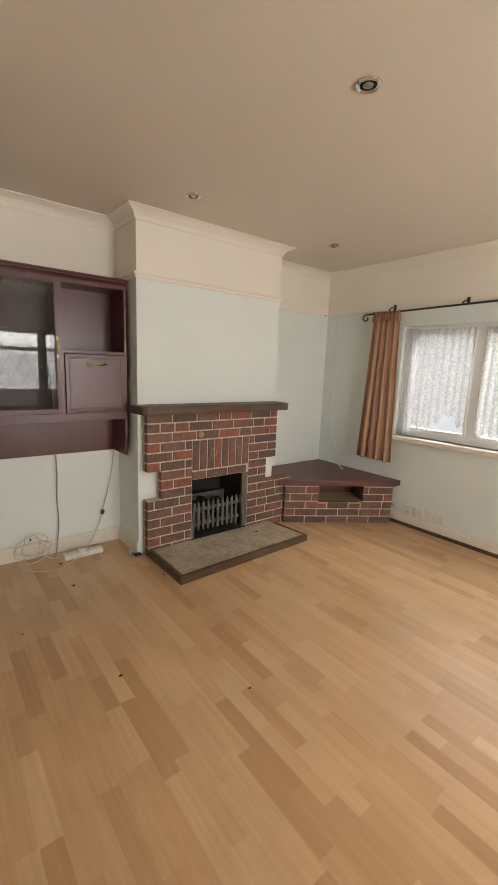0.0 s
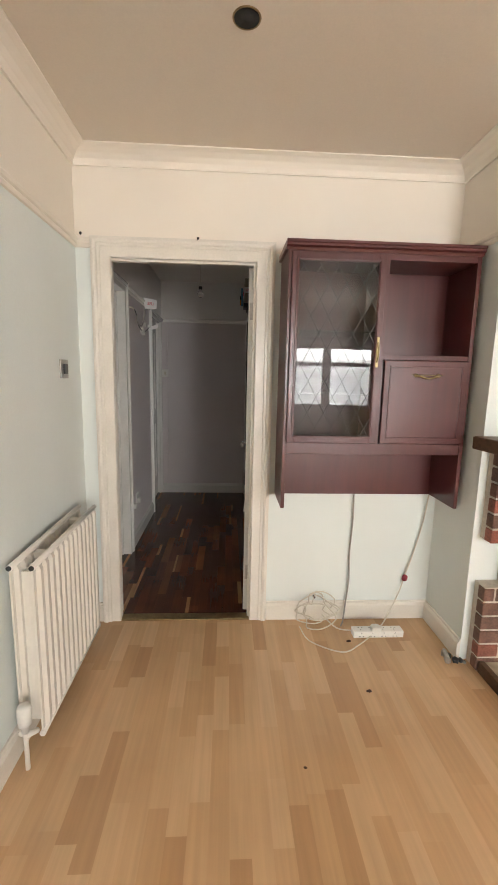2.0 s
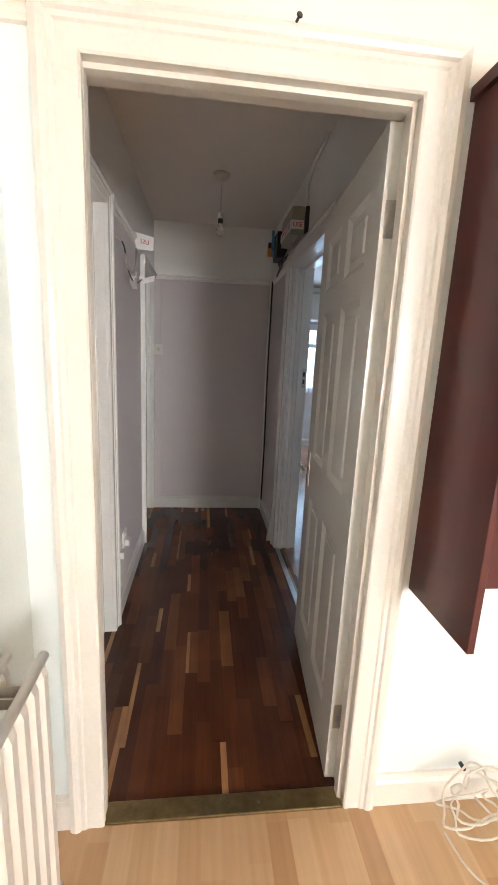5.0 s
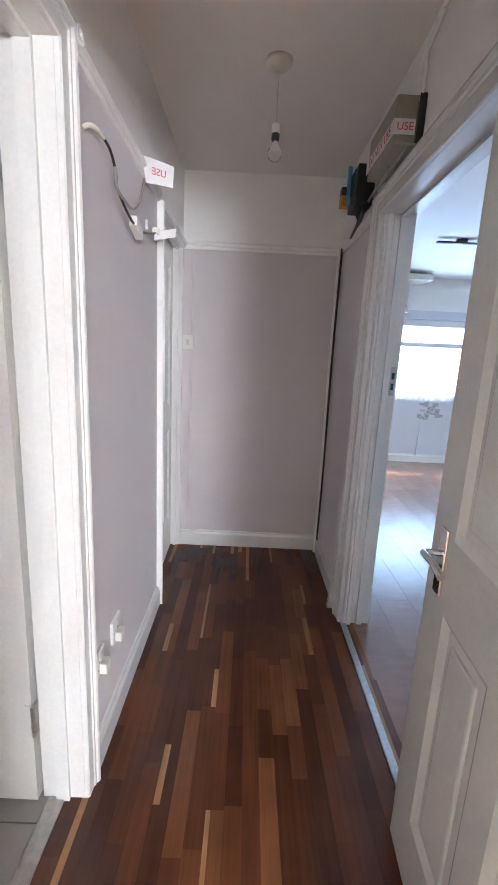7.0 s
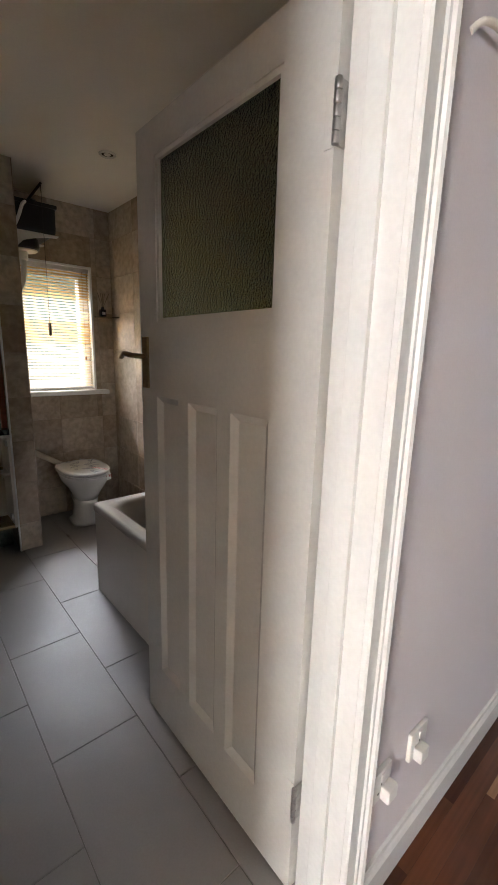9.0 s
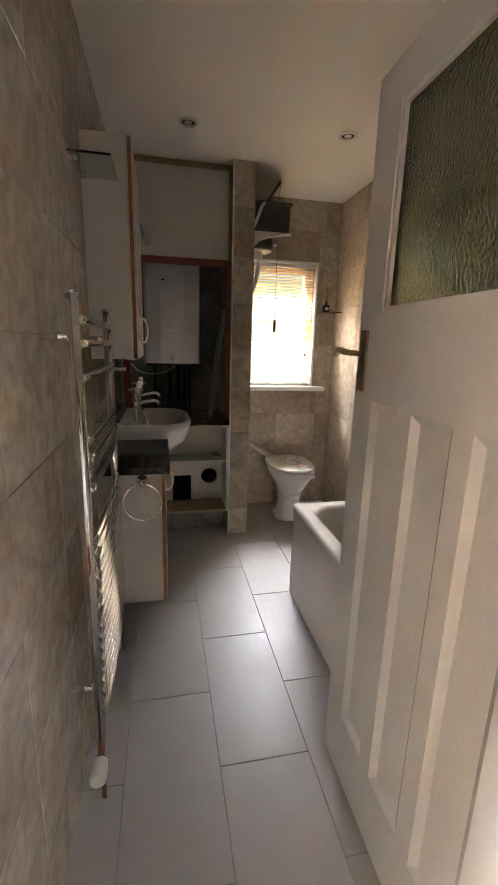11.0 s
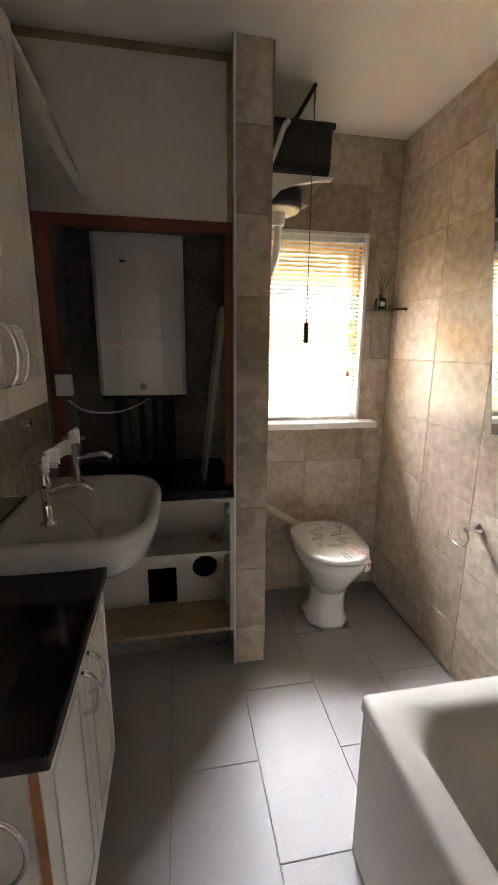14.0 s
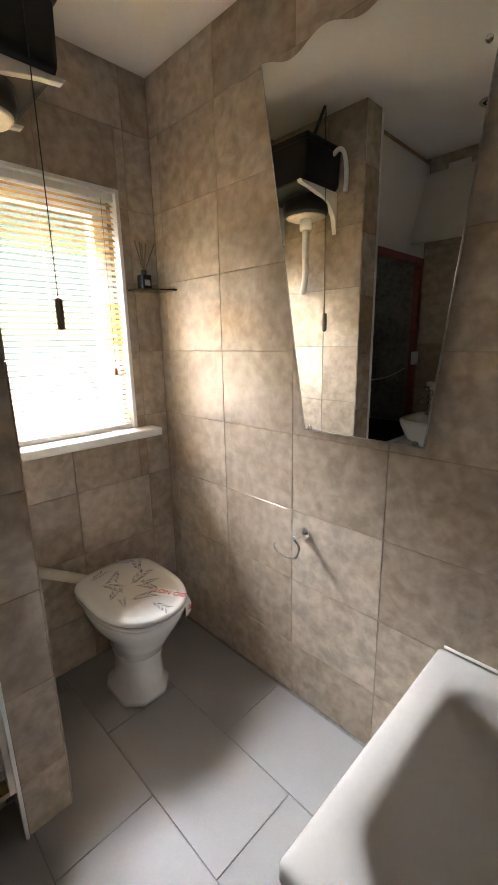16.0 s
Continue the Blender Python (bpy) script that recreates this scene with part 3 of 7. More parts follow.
run(bm, PRAIL, (1.138, 2.87, 2.025), (2.46, 2.87, 2.025), (0, -1, 0), m0=-1, m1=-1)
structure("trim_picture_rail", bm, M_CREAM, "cream painted wooden picture rail", "picture rail")
bm = B()
THIN = [(0, 0), (0.006, 0.001), (0.008, 0.006), (0.006, 0.012), (0, 0.014)]
run(bm, THIN, (2.46, 3.25, 2.03), (3.52, 3.25, 2.03), (0, -1, 0))
run(bm, THIN, (3.52, 3.25, 2.03), (3.52, -2.0, 2.03), (-1, 0, 0))
structure("trim_paint_ridge", bm, M_CREAM, "rough ridge where a picture rail was removed", "trim")

SKIRT = [(0, 0), (0.018, 0), (0.018, 0.085), (0.013, 0.094), (0.009, 0.097), (0.007, 0.108), (0, 0.11)]
bm = B()
run(bm, SKIRT, (-0.83, -2.0, 0), (-0.83, 3.25, 0), (1, 0, 0), m1=1)
run(bm, SKIRT, (-0.83, 3.25, 0), (-0.754, 3.25, 0), (0, -1, 0), m0=1)
run(bm, SKIRT, (0.178, 3.25, 0), (1.138, 3.25, 0), (0, -1, 0), m1=1)
run(bm, SKIRT, (1.138, 3.25, 0), (1.138, 2.87, 0), (-1, 0, 0), m0=1)
run(bm, SKIRT, (3.52, 2.26, 0), (3.52, -2.0, 0), (-1, 0, 0), m1=1)
run(bm, SKIRT, (3.52, -2.0, 0), (-0.83, -2.0, 0), (0, 1, 0), m0=1, m1=1)
structure("baseboard_lounge", bm, M_GLOSS, "white gloss painted lounge skirting board", "skirting board")
bm = B()
run(bm, SKIRT, (-0.82, 4.226, 0), (-0.82, 5.15, 0), (1, 0, 0))
run(bm, SKIRT, (-0.82, 5.905, 0), (0.17, 5.905, 0), (0, -1, 0), m1=1)
run(bm, SKIRT, (0.17, 5.905, 0), (0.17, 5.155, 0), (-1, 0, 0), m0=1)
run(bm, SKIRT, (0.17, 4.09, 0), (0.17, 3.36, 0), (-1, 0, 0))
structure("baseboard_hall", bm, M_WHITE, "white gloss painted hall skirting board", "skirting board")
bm = B()
HR = 1.985
run(bm, PRAIL, (-0.82, 4.23, HR + 0.02), (-0.82, 5.15, HR + 0.02), (1, 0, 0))
run(bm, PRAIL, (-0.82, 5.905, HR), (0.17, 5.905, HR), (0, -1, 0), m0=1, m1=1)
run(bm, PRAIL, (0.17, 5.905, HR), (0.17, 5.155, HR), (-1, 0, 0), m0=1)
structure("trim_hall_picture_rail", bm, M_HALLW, "white painted hall picture rail", "picture rail")
bm = B()
run(bm, SKIRT, (0.31, 5.2, 0), (0.31, 8.76, 0), (1, 0, 0))
run(bm, SKIRT, (0.31, 8.76, 0), (4.05, 8.76, 0), (0, -1, 0))
structure("baseboard_front_room", bm, M_WHITE, "white front room skirting board", "skirting board")
bm = B()
run(bm, [(0, 0), (0.012, 0), (0.012, 0.03), (0, 0.03)], (3.5019, 2.25, 0.0), (3.5019, -2.0, 0.0), (-1, 0, 0))
structure("trim_floor_bead", bm, M_MANTEL, "dark wooden floor bead along the skirting", "trim")


# ---- doors ----
def leaf_cells(bm, w, h, t, holes, y0=0.0):
    us = sorted({0, w, *[k for p in holes for k in p[:2]]})
    zs = sorted({0, h, *[k for p in holes for k in p[2:]]})
    for ua, ub in zip(us, us[1:]):
        for za, zb in zip(zs, zs[1:]):
            if not any(p[0] < (ua + ub) / 2 < p[1] and p[2] < (za + zb) / 2 < p[3] for p in holes):
                box(bm, ua, ub, y0, y0 + t, za, zb)
    bmesh.ops.remove_doubles(bm, verts=bm.verts[:], dist=0.0001)


def door(name, m, w, h, t, panels, material, label, glazed=None, raised=True):
    """A panelled door leaf in its own axes (u along x from the hinge, thickness along y), laid by the pose m."""
    root = tagged(new(name), label, "door")
    root.matrix_basis = m
    root["kind"] = "structure"
    holes = list(panels) + ([glazed] if glazed else [])
    def piece(nm, bm, ma, lb=""):
        ob = make(nm, bm, ma)
        ob.parent = root
        return tagged(ob, lb)
    bm = B()
    leaf_cells(bm, w, h, t, holes)
    piece("door_frame", bm, material)
    for a, b, c, d in panels:
        bm = B()
        deep, slope = (0.011, 0.022) if raised else (0.013, 0.020)
        box(bm, a + 0.001, b - 0.001, deep, t - deep, c + 0.001, d - 0.001)
        for face, inner in ((0.0, deep), (t, t - deep)):
            o = [bm.verts.new(p) for p in ((a, face, c), (b, face, c), (b, face, d), (a, face, d))]
            i_ = [bm.verts.new(p) for p in ((a + slope, inner, c + slope), (b - slope, inner, c + slope), (b - slope, inner, d - slope), (a + slope, inner, d - slope))]
            for k in range(4):
                bm.faces.new((o[k], o[(k + 1) % 4], i_[(k + 1) % 4], i_[k]))
        if raised:
            inset = 0.045
            box(bm, a + inset, b - inset, 0.004, t - 0.004, c + inset, d - inset, bevel=0.006)
        piece("door_panel", bm, material)
    if glazed:
        a, b, c, d = glazed
        bm = B()
        for y0 in (0.004, t - 0.014):
            for q in ((a, a + 0.012, c, d), (b - 0.012, b, c, d), (a + 0.012, b - 0.012, c, c + 0.012), (a + 0.012, b - 0.012, d - 0.012, d)):
                box(bm, q[0], q[1], y0, y0 + 0.010, q[2], q[3])
        piece("glazing_bead", bm, material)
        bm = B()
        box(bm, a + 0.001, b - 0.001, t / 2 - 0.002, t / 2 + 0.002, c + 0.001, d - 0.001)
        g = piece("pane", bm, M_OBSC, "dimpled obscured glass pane")
        g.visible_shadow = False
    return root, piece


def lever(piece, u, z, y, sgn, plate, material, length=0.11, way=-1, tall=0.15):
    bm = B()
    box(bm, u - 0.02, u + 0.02, min(y, y + sgn * 0.007), max(y, y + sgn * 0.007), z - tall * 0.62, z + tall * 0.38, bevel=0.003)
    piece("backplate", bm, plate)
    bm = B()
    pts = curve_pts([(u, y + sgn * 0.004, z), (u, y + sgn * 0.04, z + 0.002), (u + way * 0.018, y + sgn * 0.05, z + 0.004), (u + way * length * 0.6, y + sgn * 0.05, z + 0.008), (u + way * length, y + sgn * 0.046, z - 0.004)], 6)
    tube(bm, pts, [0.008] * 10 + [0.009] * (len(pts) - 10), 10)
    piece("door_handle", bm, material)


# six-panel door, folded back along the hall wall: u runs along +y, thickness towards -x
m = pose(0.084, 3.328, 0.008, 0, 0, 90 - 4.3)
six = [(a, b, c, d) for c, d in ((0.185, 0.785), (0.965, 1.57), (1.655, 1.85)) for a, b in ((0.115, 0.345), (0.425, 0.635))]
d1, piece = door("door_1", m, 0.75, 1.965, 0.038, six, M_WHITE, "white painted six-panel door standing open in the hall")
lever(piece, 0.68, 0.915, 0.038, 1, M_CHROME, M_CHROME, way=-1, tall=0.165)
for z in (0.2, 1.7):
    bm = B()
    tube(bm, [(-0.004, -0.006, z), (-0.004, -0.006, z + 0.09)], 0.006, 8)
    box(bm, -0.003, -0.001, 0.002, 0.030, z, z + 0.09)
    piece("hinge", bm, M_STEEL)

# bathroom door, open at a right angle: u runs along -x
m = pose(-0.952, 4.156, 0.008, 0, 0, 180 - 0.6)
d2, piece = door("door_2", m, 0.755, 1.972, 0.036, [(0.138, 0.276, 0.195, 1.205), (0.331, 0.470, 0.205, 1.208), (0.525, 0.654, 0.215, 1.210)],
                 M_WHITE, "white painted bathroom door standing open with an obscured pane", glazed=(0.132, 0.645, 1.432, 1.882), raised=False)
lever(piece, 0.718, 1.33, 0.0, -1, M_BRONZE, M_BRONZE, way=1, length=0.09, tall=0.16)
lever(piece, 0.718, 1.33, 0.036, 1, M_BRONZE, M_BRONZE, way=1, length=0.09, tall=0.16)
for z in (0.235, 1.70):
    bm = B()
    for k in range(5):
        lathe(bm, [(0.0065, 0.0), (0.0072, 0.002), (0.0072, 0.017), (0.0065, 0.019)], (-0.006, 0.040, z + 0.02 * k), seg=10)
    box(bm, -0.026, -0.004, 0.0075, 0.0105, z, z + 0.10)
    box(bm, -0.0075, -0.0035, 0.0095, 0.038, z, z + 0.10)
    piece("hinge", bm, M_STEEL)
    bm = B()
    box(bm, -0.003, 0.021, 0.0365, 0.0385, z - 0.002, z + 0.102, bevel=0.0008)
    piece("hinge_plate", bm, M_WHITE)

# end room door, nearly shut in its lining
m = pose(-0.862, 5.198, 0.008, 0, 0, 91.5)
d3, piece = door("door_3", m, 0.69, 1.965, 0.036, [(0.1, 0.31, 0.22, 0.85), (0.38, 0.59, 0.22, 0.85), (0.1, 0.31, 1.0, 1.85), (0.38, 0.59, 1.0, 1.85)], M_WHITE, "white painted end room door standing ajar")
wall("wall_end_room", "x", -2.0, -1.9, 5.1, 7.0, 2.43, [], [M_LILAC, M_HALLW], RAIL, "plain wall of the end room")
bm = B()
box(bm, -1.9, -0.88, 6.9, 7.0, 0, 2.43)
box(bm, -2.0, -0.93, 5.1, 7.0, -0.12, -0.004)
box(bm, -2.0, -0.93, 5.1, 7.0, 2.43, 2.5)
box(bm, -0.879, -0.83, 6.02, 7.0, 0, 2.43)
structure("end_room_shell", bm, M_LILAC, "plain dark end room beyond the door", "room")

bm = B()
box(bm, -0.667, 0.078, 3.236, 3.30, 0.0, 0.007, bevel=0.003)
for x in np.linspace(-0.6, 0.02, 4):
    lathe(bm, [(0.005, 0.007), (0.004, 0.009)], (x, 3.268, 0), seg=8)
structure("threshold_strip", bm, M_BRASS, "worn brass threshold strip between the floors", "threshold")
bm = B()
box(bm, -0.925, -0.875, 3.362, 4.135, 0.0, 0.006, bevel=0.002)
structure("threshold_bathroom", bm, M_STEEL, "thin metal threshold strip at the bathroom door", "threshold")
bm = B()
box(bm, 0.165, 0.195, 4.19, 5.055, 0.0, 0.006, bevel=0.002)
structure("threshold_front_room", bm, M_STEEL, "pale threshold strip at the front room door", "threshold")
t0 = thing("strike_plate", (0.29, 5.059, 1.26), "steel lock strike plate in the door lining", "strike plate")
bm = B()
box(bm, 0.279, 0.304, 5.0562, 5.059, 1.20, 1.33)
part("plate", bm, M_STEEL, t0)
for z in (1.225, 1.275):
    bm = B()
    box(bm, 0.285, 0.298, 5.0552, 5.0575, z, z + 0.03)
    part("latch_hole", bm, M_BLACK, t0)
# planted mouldings on the far jamb of the front room doorway
JAMB = [(0, 0), (0.012, 0.002), (0.016, 0.010), (0.012, 0.017), (0.017, 0.022), (0.017, 0.040), (0.010, 0.046), (0, 0.048)]
bm = B()
run(bm, JAMB, (0.172, 5.059, 0.0), (0.172, 5.059, 1.972), (0, -1, 0), up=(1, 0, 0))
structure("trim_front_room_jamb", bm, M_WHITE, "moulded white painted jamb of the front room doorway", "trim")


# ---- windows ----
def window(name, axis, pos, u0, u1, z0, z1, mulls, label, trans=(), fr=0.055, deep=0.06):
    """A framed window: outer frame, mullions, transoms (u, u, z) and panes, across axis at pos."""
    root = thing(name, (pos, (u0 + u1) / 2, z0) if axis == "x" else ((u0 + u1) / 2, pos, z0), label, "window")
    root["kind"] = "structure"
    def slab(bm, ua, ub, za, zb, d=deep, bevel=0.004):
        if axis == "x":
            box(bm, pos - d / 2, pos + d / 2, ua, ub, za, zb, bevel=bevel)
        else:
            box(bm, ua, ub, pos - d / 2, pos + d / 2, za, zb, bevel=bevel)
    bm = B()
    slab(bm, u0, u0 + fr, z0, z1)
    slab(bm, u1 - fr, u1, z0, z1)
    slab(bm, u0 + fr, u1 - fr, z0, z0 + fr)
    slab(bm, u0 + fr, u1 - fr, z1 - fr, z1)
    for u in mulls:
        slab(bm, u - 0.035, u + 0.035, z0 + fr, z1 - fr)
    for a, b, z in trans:
        slab(bm, a, b, z - 0.03, z + 0.03)
    part("window_frame", bm, M_UPVC, root)
    mulls = sorted(mulls)
    edges = [u0 + fr] + [e for u in mulls for e in (u - 0.035, u + 0.035)] + [u1 - fr]
    for a, b in zip(edges[::2], edges[1::2]):
        bm = B()
        slab(bm, a, b, z0 + fr, z1 - fr, d=0.008, bevel=0)
        g = part("pane", bm, M_GLASS, root)
        g.visible_shadow = False
        bm = B()
        for q in ((a, a + 0.03, z0 + fr, z1 - fr), (b - 0.03, b, z0 + fr, z1 - fr), (a + 0.03, b - 0.03, z0 + fr, z0 + fr + 0.03), (a + 0.03, b - 0.03, z1 - fr - 0.03, z1 - fr)):
            slab(bm, *q, d=deep + 0.014, bevel=0.003)
        part("sash", bm, M_UPVC, root)
    return root


w1 = window("window_1", "x", 3.63, 0.36, 2.30, 0.86, 1.88, (1.62, 0.98), "white plastic framed window hung with lace")
bm = B()
box(bm, 3.45, 3.60, 0.30, 2.36, 0.815, 0.86, bevel=0.008)
part("window_sill", bm, M_GLOSS, w1)
window("window_2", "y", -2.12, 0.76, 2.44, 0.86, 1.96, (1.6,), "white plastic framed window in the rear wall", trans=((0.8, 1.57, 1.62), (1.63, 2.4, 1.62)))
window("window_3", "x", -4.06, 4.205, 4.815, 1.03, 1.98, (), "white framed bathroom window behind a blind", fr=0.04)
window("window_4", "y", 8.86, 0.95, 3.25, 0.86, 1.92, (1.42, 2.6), "white framed front room window, very bright", trans=((1.0, 1.39, 1.6), (1.45, 2.57, 1.6), (2.63, 3.2, 1.6)))


def hanging(bm, axis, pos, u0, u1, ztop, zlow, folds, depth, thick=0.0, cols=90, rows=8, stripes=0):
    """Gathered cloth: zlow may be a function of the way across."""
    grid = []
    for i in range(cols + 1):
        s = i / cols
        u = u0 + (u1 - u0) * s
        o = depth * math.sin(s * folds * 2 * math.pi + 0.6 * math.sin(s * 9)) + 0.3 * depth * math.sin(s * folds * 4.7)
        zl = zlow(s) if callable(zlow) else zlow
        col = []
        for j in range(rows + 1):
            z = ztop + (zl - ztop) * j / rows
            k = o * (0.5 + 0.5 * j / rows)
            col.append(bm.verts.new((pos + k, u, z) if axis == "x" else (u, pos + k, z)))
        grid.append(col)
    for i in range(cols):
        for j in range(rows):
            f = bm.faces.new((grid[i][j], grid[i + 1][j], grid[i + 1][j + 1], grid[i][j + 1]))
            f.smooth = True
            if stripes:
                f.material_index = 1 if (i * stripes // cols) % 3 == 0 else 0


def thicken(ob, t):
    mod = ob.modifiers.new("cloth_thickness", "SOLIDIFY")
    mod.thickness = t


for a, b in ((1.66, 2.23), (1.02, 1.58), (0.42, 0.94)):
    root = thing("net_curtain", (3.565, (a + b) / 2, 1.86), "white patterned lace net curtain gathered at the window", "curtain", "lace nets")
    bm = B()
    hanging(bm, "x", 3.57, a, b, 1.85, lambda s: 0.96 + 0.16 * max(0.0, 1 - abs(s - 0.28) / 0.28) + 0.03 * math.sin(s * 40), 9, 0.010)
    part("lace_cloth", bm, M_LACE, root)
    bm = B()
    tube(bm, [(3.57, a, 1.852), (3.57, b, 1.852)], 0.004, 8)
    part("curtain_wire", bm, M_UPVC, root)
root = thing("net_curtain", (3.56, 2.26, 1.86), "white sheer net bunched against the window reveal", "curtain", "lace nets")
bm = B()
hanging(bm, "x", 3.56, 2.16, 2.295, 1.86, 0.87, 4, 0.012, cols=40)
part("sheer_cloth", bm, M_NET, root)

# curtain pole with scrolled end
pole = thing("curtain_pole", (3.42, 1.2, 2.02), "black wrought-iron curtain pole with a scrolled end", "curtain pole")
bm = B()
tube(bm, [(3.42, 2.65, 2.0), (3.42, -0.1, 2.045)], 0.0085, 10)
part("rod", bm, M_BLACKM, pole)
bm = B()
scroll = [(3.42, 2.65 + 0.012 + 0.045 * math.sin(a) * (1 - a / 9), 2.0 - 0.035 + 0.035 * math.cos(a) * (1 - a / 9) + 0.0) for a in np.linspace(0, 5.6, 26)]
tube(bm, scroll, 0.006, 8)
part("finial", bm, M_BLACKM, pole)
for y in (2.41, 1.73, 0.2):
    bm = B()
    tube(bm, curve_pts([(3.517, y, 2.055), (3.46, y, 2.05), (3.425, y, 2.03), (3.42, y, 2.012)], 5), 0.005, 8)
    box(bm, 3.51, 3.519, y - 0.012, y + 0.012, 2.025, 2.085, bevel=0.003)
    part("bracket", bm, M_BLACKM, pole)
cur = thing("curtain", (3.42, 2.46, 2.0), "pink and gold striped lined curtain hanging from the pole", "curtain")
bm = B()
hanging(bm, "x", 3.42, 2.285, 2.565, 2.0, 0.60, 4.5, 0.022, cols=96, rows=14, stripes=24)
for v in bm.verts:
    k = (2.0 - v.co.z) / 1.4
    v.co.y = 2.425 + (v.co.y - 2.425) * (1 + 0.42 * k)
    v.co.x -= 0.02 * k
c = part("cloth", bm, [M_CURT, M_CURT2], cur)
thicken(c, 0.004)
bm = B()
hanging(bm, "x", 3.415, 2.275, 2.575, 2.012, 1.92, 9, 0.014, cols=90, rows=2)
c = part("heading_tape", bm, M_CURT, cur)
thicken(c, 0.006)
for k in range(7):
    bm = B()
    y = 2.295 + k * 0.044
    tube(bm, [(3.40 + 0.014 * math.cos(a), y, 2.003 + 0.014 * math.sin(a)) for a in np.linspace(0, 2 * math.pi, 13)], 0.0022, 6)
    part("ring", bm, M_BLACKM, cur)

root = thing("curtain", (2.52, -1.94, 2.0), "striped red and gold curtain drawn back at the rear window", "curtain", "lounge curtains")
bm = B()
hanging(bm, "y", -1.95, 2.30, 2.74, 2.02, 0.42, 6, 0.03)
ob = part("cloth", bm, M_CURT, root)
thicken(ob, 0.003)
bm = B()
tube(bm, [(0.55, -1.93, 2.03), (2.85, -1.93, 2.03)], 0.012, 10)
part("curtain_rod", bm, M_BLACKM, root)

# ---- lounge things ----
# wall cabinet
cab = thing("wall_cabinet", (0.66, 3.2, 0.76), "dark mahogany wall cabinet with a leaded glass door and open niche", "cabinet")
CX0, CX1, CF, CB = 0.207, 1.105, 2.975, 3.248
bm = B()
box(bm, CX0, CX0 + 0.018, CF, CB, 0.765, 1.985, bevel=0.002)
part("side_panel", bm, M_MAROON, cab)
bm = B()
box(bm, CX1 - 0.018, CX1, CF, CB, 0.765, 1.985, bevel=0.002)
part("side_panel", bm, M_MAROON, cab)
bm = B()
box(bm, CX0 + 0.018, CX1 - 0.018, CB - 0.012, CB, 0.765, 1.985)
part("back_panel", bm, M_MAROON, cab)
bm = B()
run(bm, [(0, 0), (0.004, 0), (0.010, 0.012), (0.022, 0.018), (0.022, 0.028), (0.028, 0.032), (0.028, 0.042), (0, 0.042)], (CX0 - 0.012, CF, 1.972), (CX1 + 0.004, CF, 1.972), (0, -1, 0))
box(bm, CX0 - 0.012, CX1 + 0.004, CF, CB, 1.986, 2.014)
part("cornice", bm, M_MAROON, cab)
for z0, z1, x0, x1 in ((1.04, 1.095, CX0 + 0.018, CX1 - 0.018), (1.945, 1.986, CX0 + 0.018, CX1 - 0.018), (1.498, 1.522, 0.675, CX1 - 0.018)):
    bm = B()
    box(bm, x0, x1, CF + 0.004, CB - 0.012, z0, z1, bevel=0.002)
    part("shelf", bm, M_MAROON, cab)
bm = B()
box(bm, 0.655, 0.675, CF + 0.003, CB - 0.012, 1.095, 1.945)
part("divider", bm, M_MAROON, cab)
# leaded glass door
gd = B()
x0, x1, z0, z1 = 0.222, 0.655, 1.098, 1.962
def door_moulding(bm, x0, x1, z0, z1, w, y):
    for q in ((x0, x0 + w, z0, z1), (x1 - w, x1, z0, z1), (x0 + w, x1 - w, z0, z0 + w), (x0 + w, x1 - w, z1 - w, z1)):
        box(bm, q[0], q[1], y - 0.016, y, q[2], q[3], bevel=0.003)
    k = w * 0.62
    for q in ((x0 + k, x0 + k + 0.009, z0 + k, z1 - k), (x1 - k - 0.009, x1 - k, z0 + k, z1 - k), (x0 + k + 0.009, x1 - k - 0.009, z0 + k, z0 + k + 0.009), (x0 + k + 0.009, x1 - k - 0.009, z1 - k - 0.009, z1 - k)):
        box(bm, q[0], q[1], y - 0.021, y - 0.015, q[2], q[3], bevel=0.002)
door_moulding(gd, x0, x1, z0, z1, 0.034, CF)
gdoor = part("glass_door", gd, M_MAROON, cab)
bm = B()
box(bm, x0 + 0.03, x1 - 0.03, CF - 0.009, CF - 0.005, z0 + 0.03, z1 - 0.03)
g = part("pane", bm, M_SMOKE, gdoor, "leaded smoked glass pane")
g.visible_shadow = False
bm = B()
pw, ph = 0.365, 0.796
gx, gz = x0 + 0.034, z0 + 0.034
for s in (1, -1):
    for k in range(-8, 14):
        c = k * 0.148
        # lines of slope 1.75 clipped to the pane
        pts = []
        for u in np.linspace(0, pw, 60):
            v = s * 1.85 * u + c + (0 if s > 0 else 0.074)
            if 0 <= v <= ph:
                pts.append((gx + u, CF - 0.0105, gz + v))
        if len(pts) > 3:
            a, b = Vector(pts[0]), Vector(pts[-1])
            d = (b - a).normalized()
            n = Vector((-d.z, 0, d.x)) * 0.0016
            q = [a - n, a + n, b + n, b - n]
            vs = [bm.verts.new(p + Vector((0, e, 0))) for e in (0, -0.0015) for p in q]
            for f in ((0, 1, 2, 3), (7, 6, 5, 4), (0, 4, 5, 1), (1, 5, 6, 2), (2, 6, 7, 3), (3, 7, 4, 0)):
                bm.faces.new([vs[i] for i in f])
parts("lead_strip", bm, M_LEAD, gdoor, "grey lead lattice")
bm = B()
box(bm, 0.628, 0.642, CF - 0.022, CF - 0.017, 1.46, 1.60, bevel=0.003)
tube(bm, curve_pts([(0.635, CF - 0.02, 1.575), (0.635, CF - 0.036, 1.55), (0.635, CF - 0.036, 1.51), (0.635, CF - 0.02, 1.485)], 5), 0.004, 8)
part("pull_handle", bm, M_BRASS, gdoor, "ornate brass drop handle")
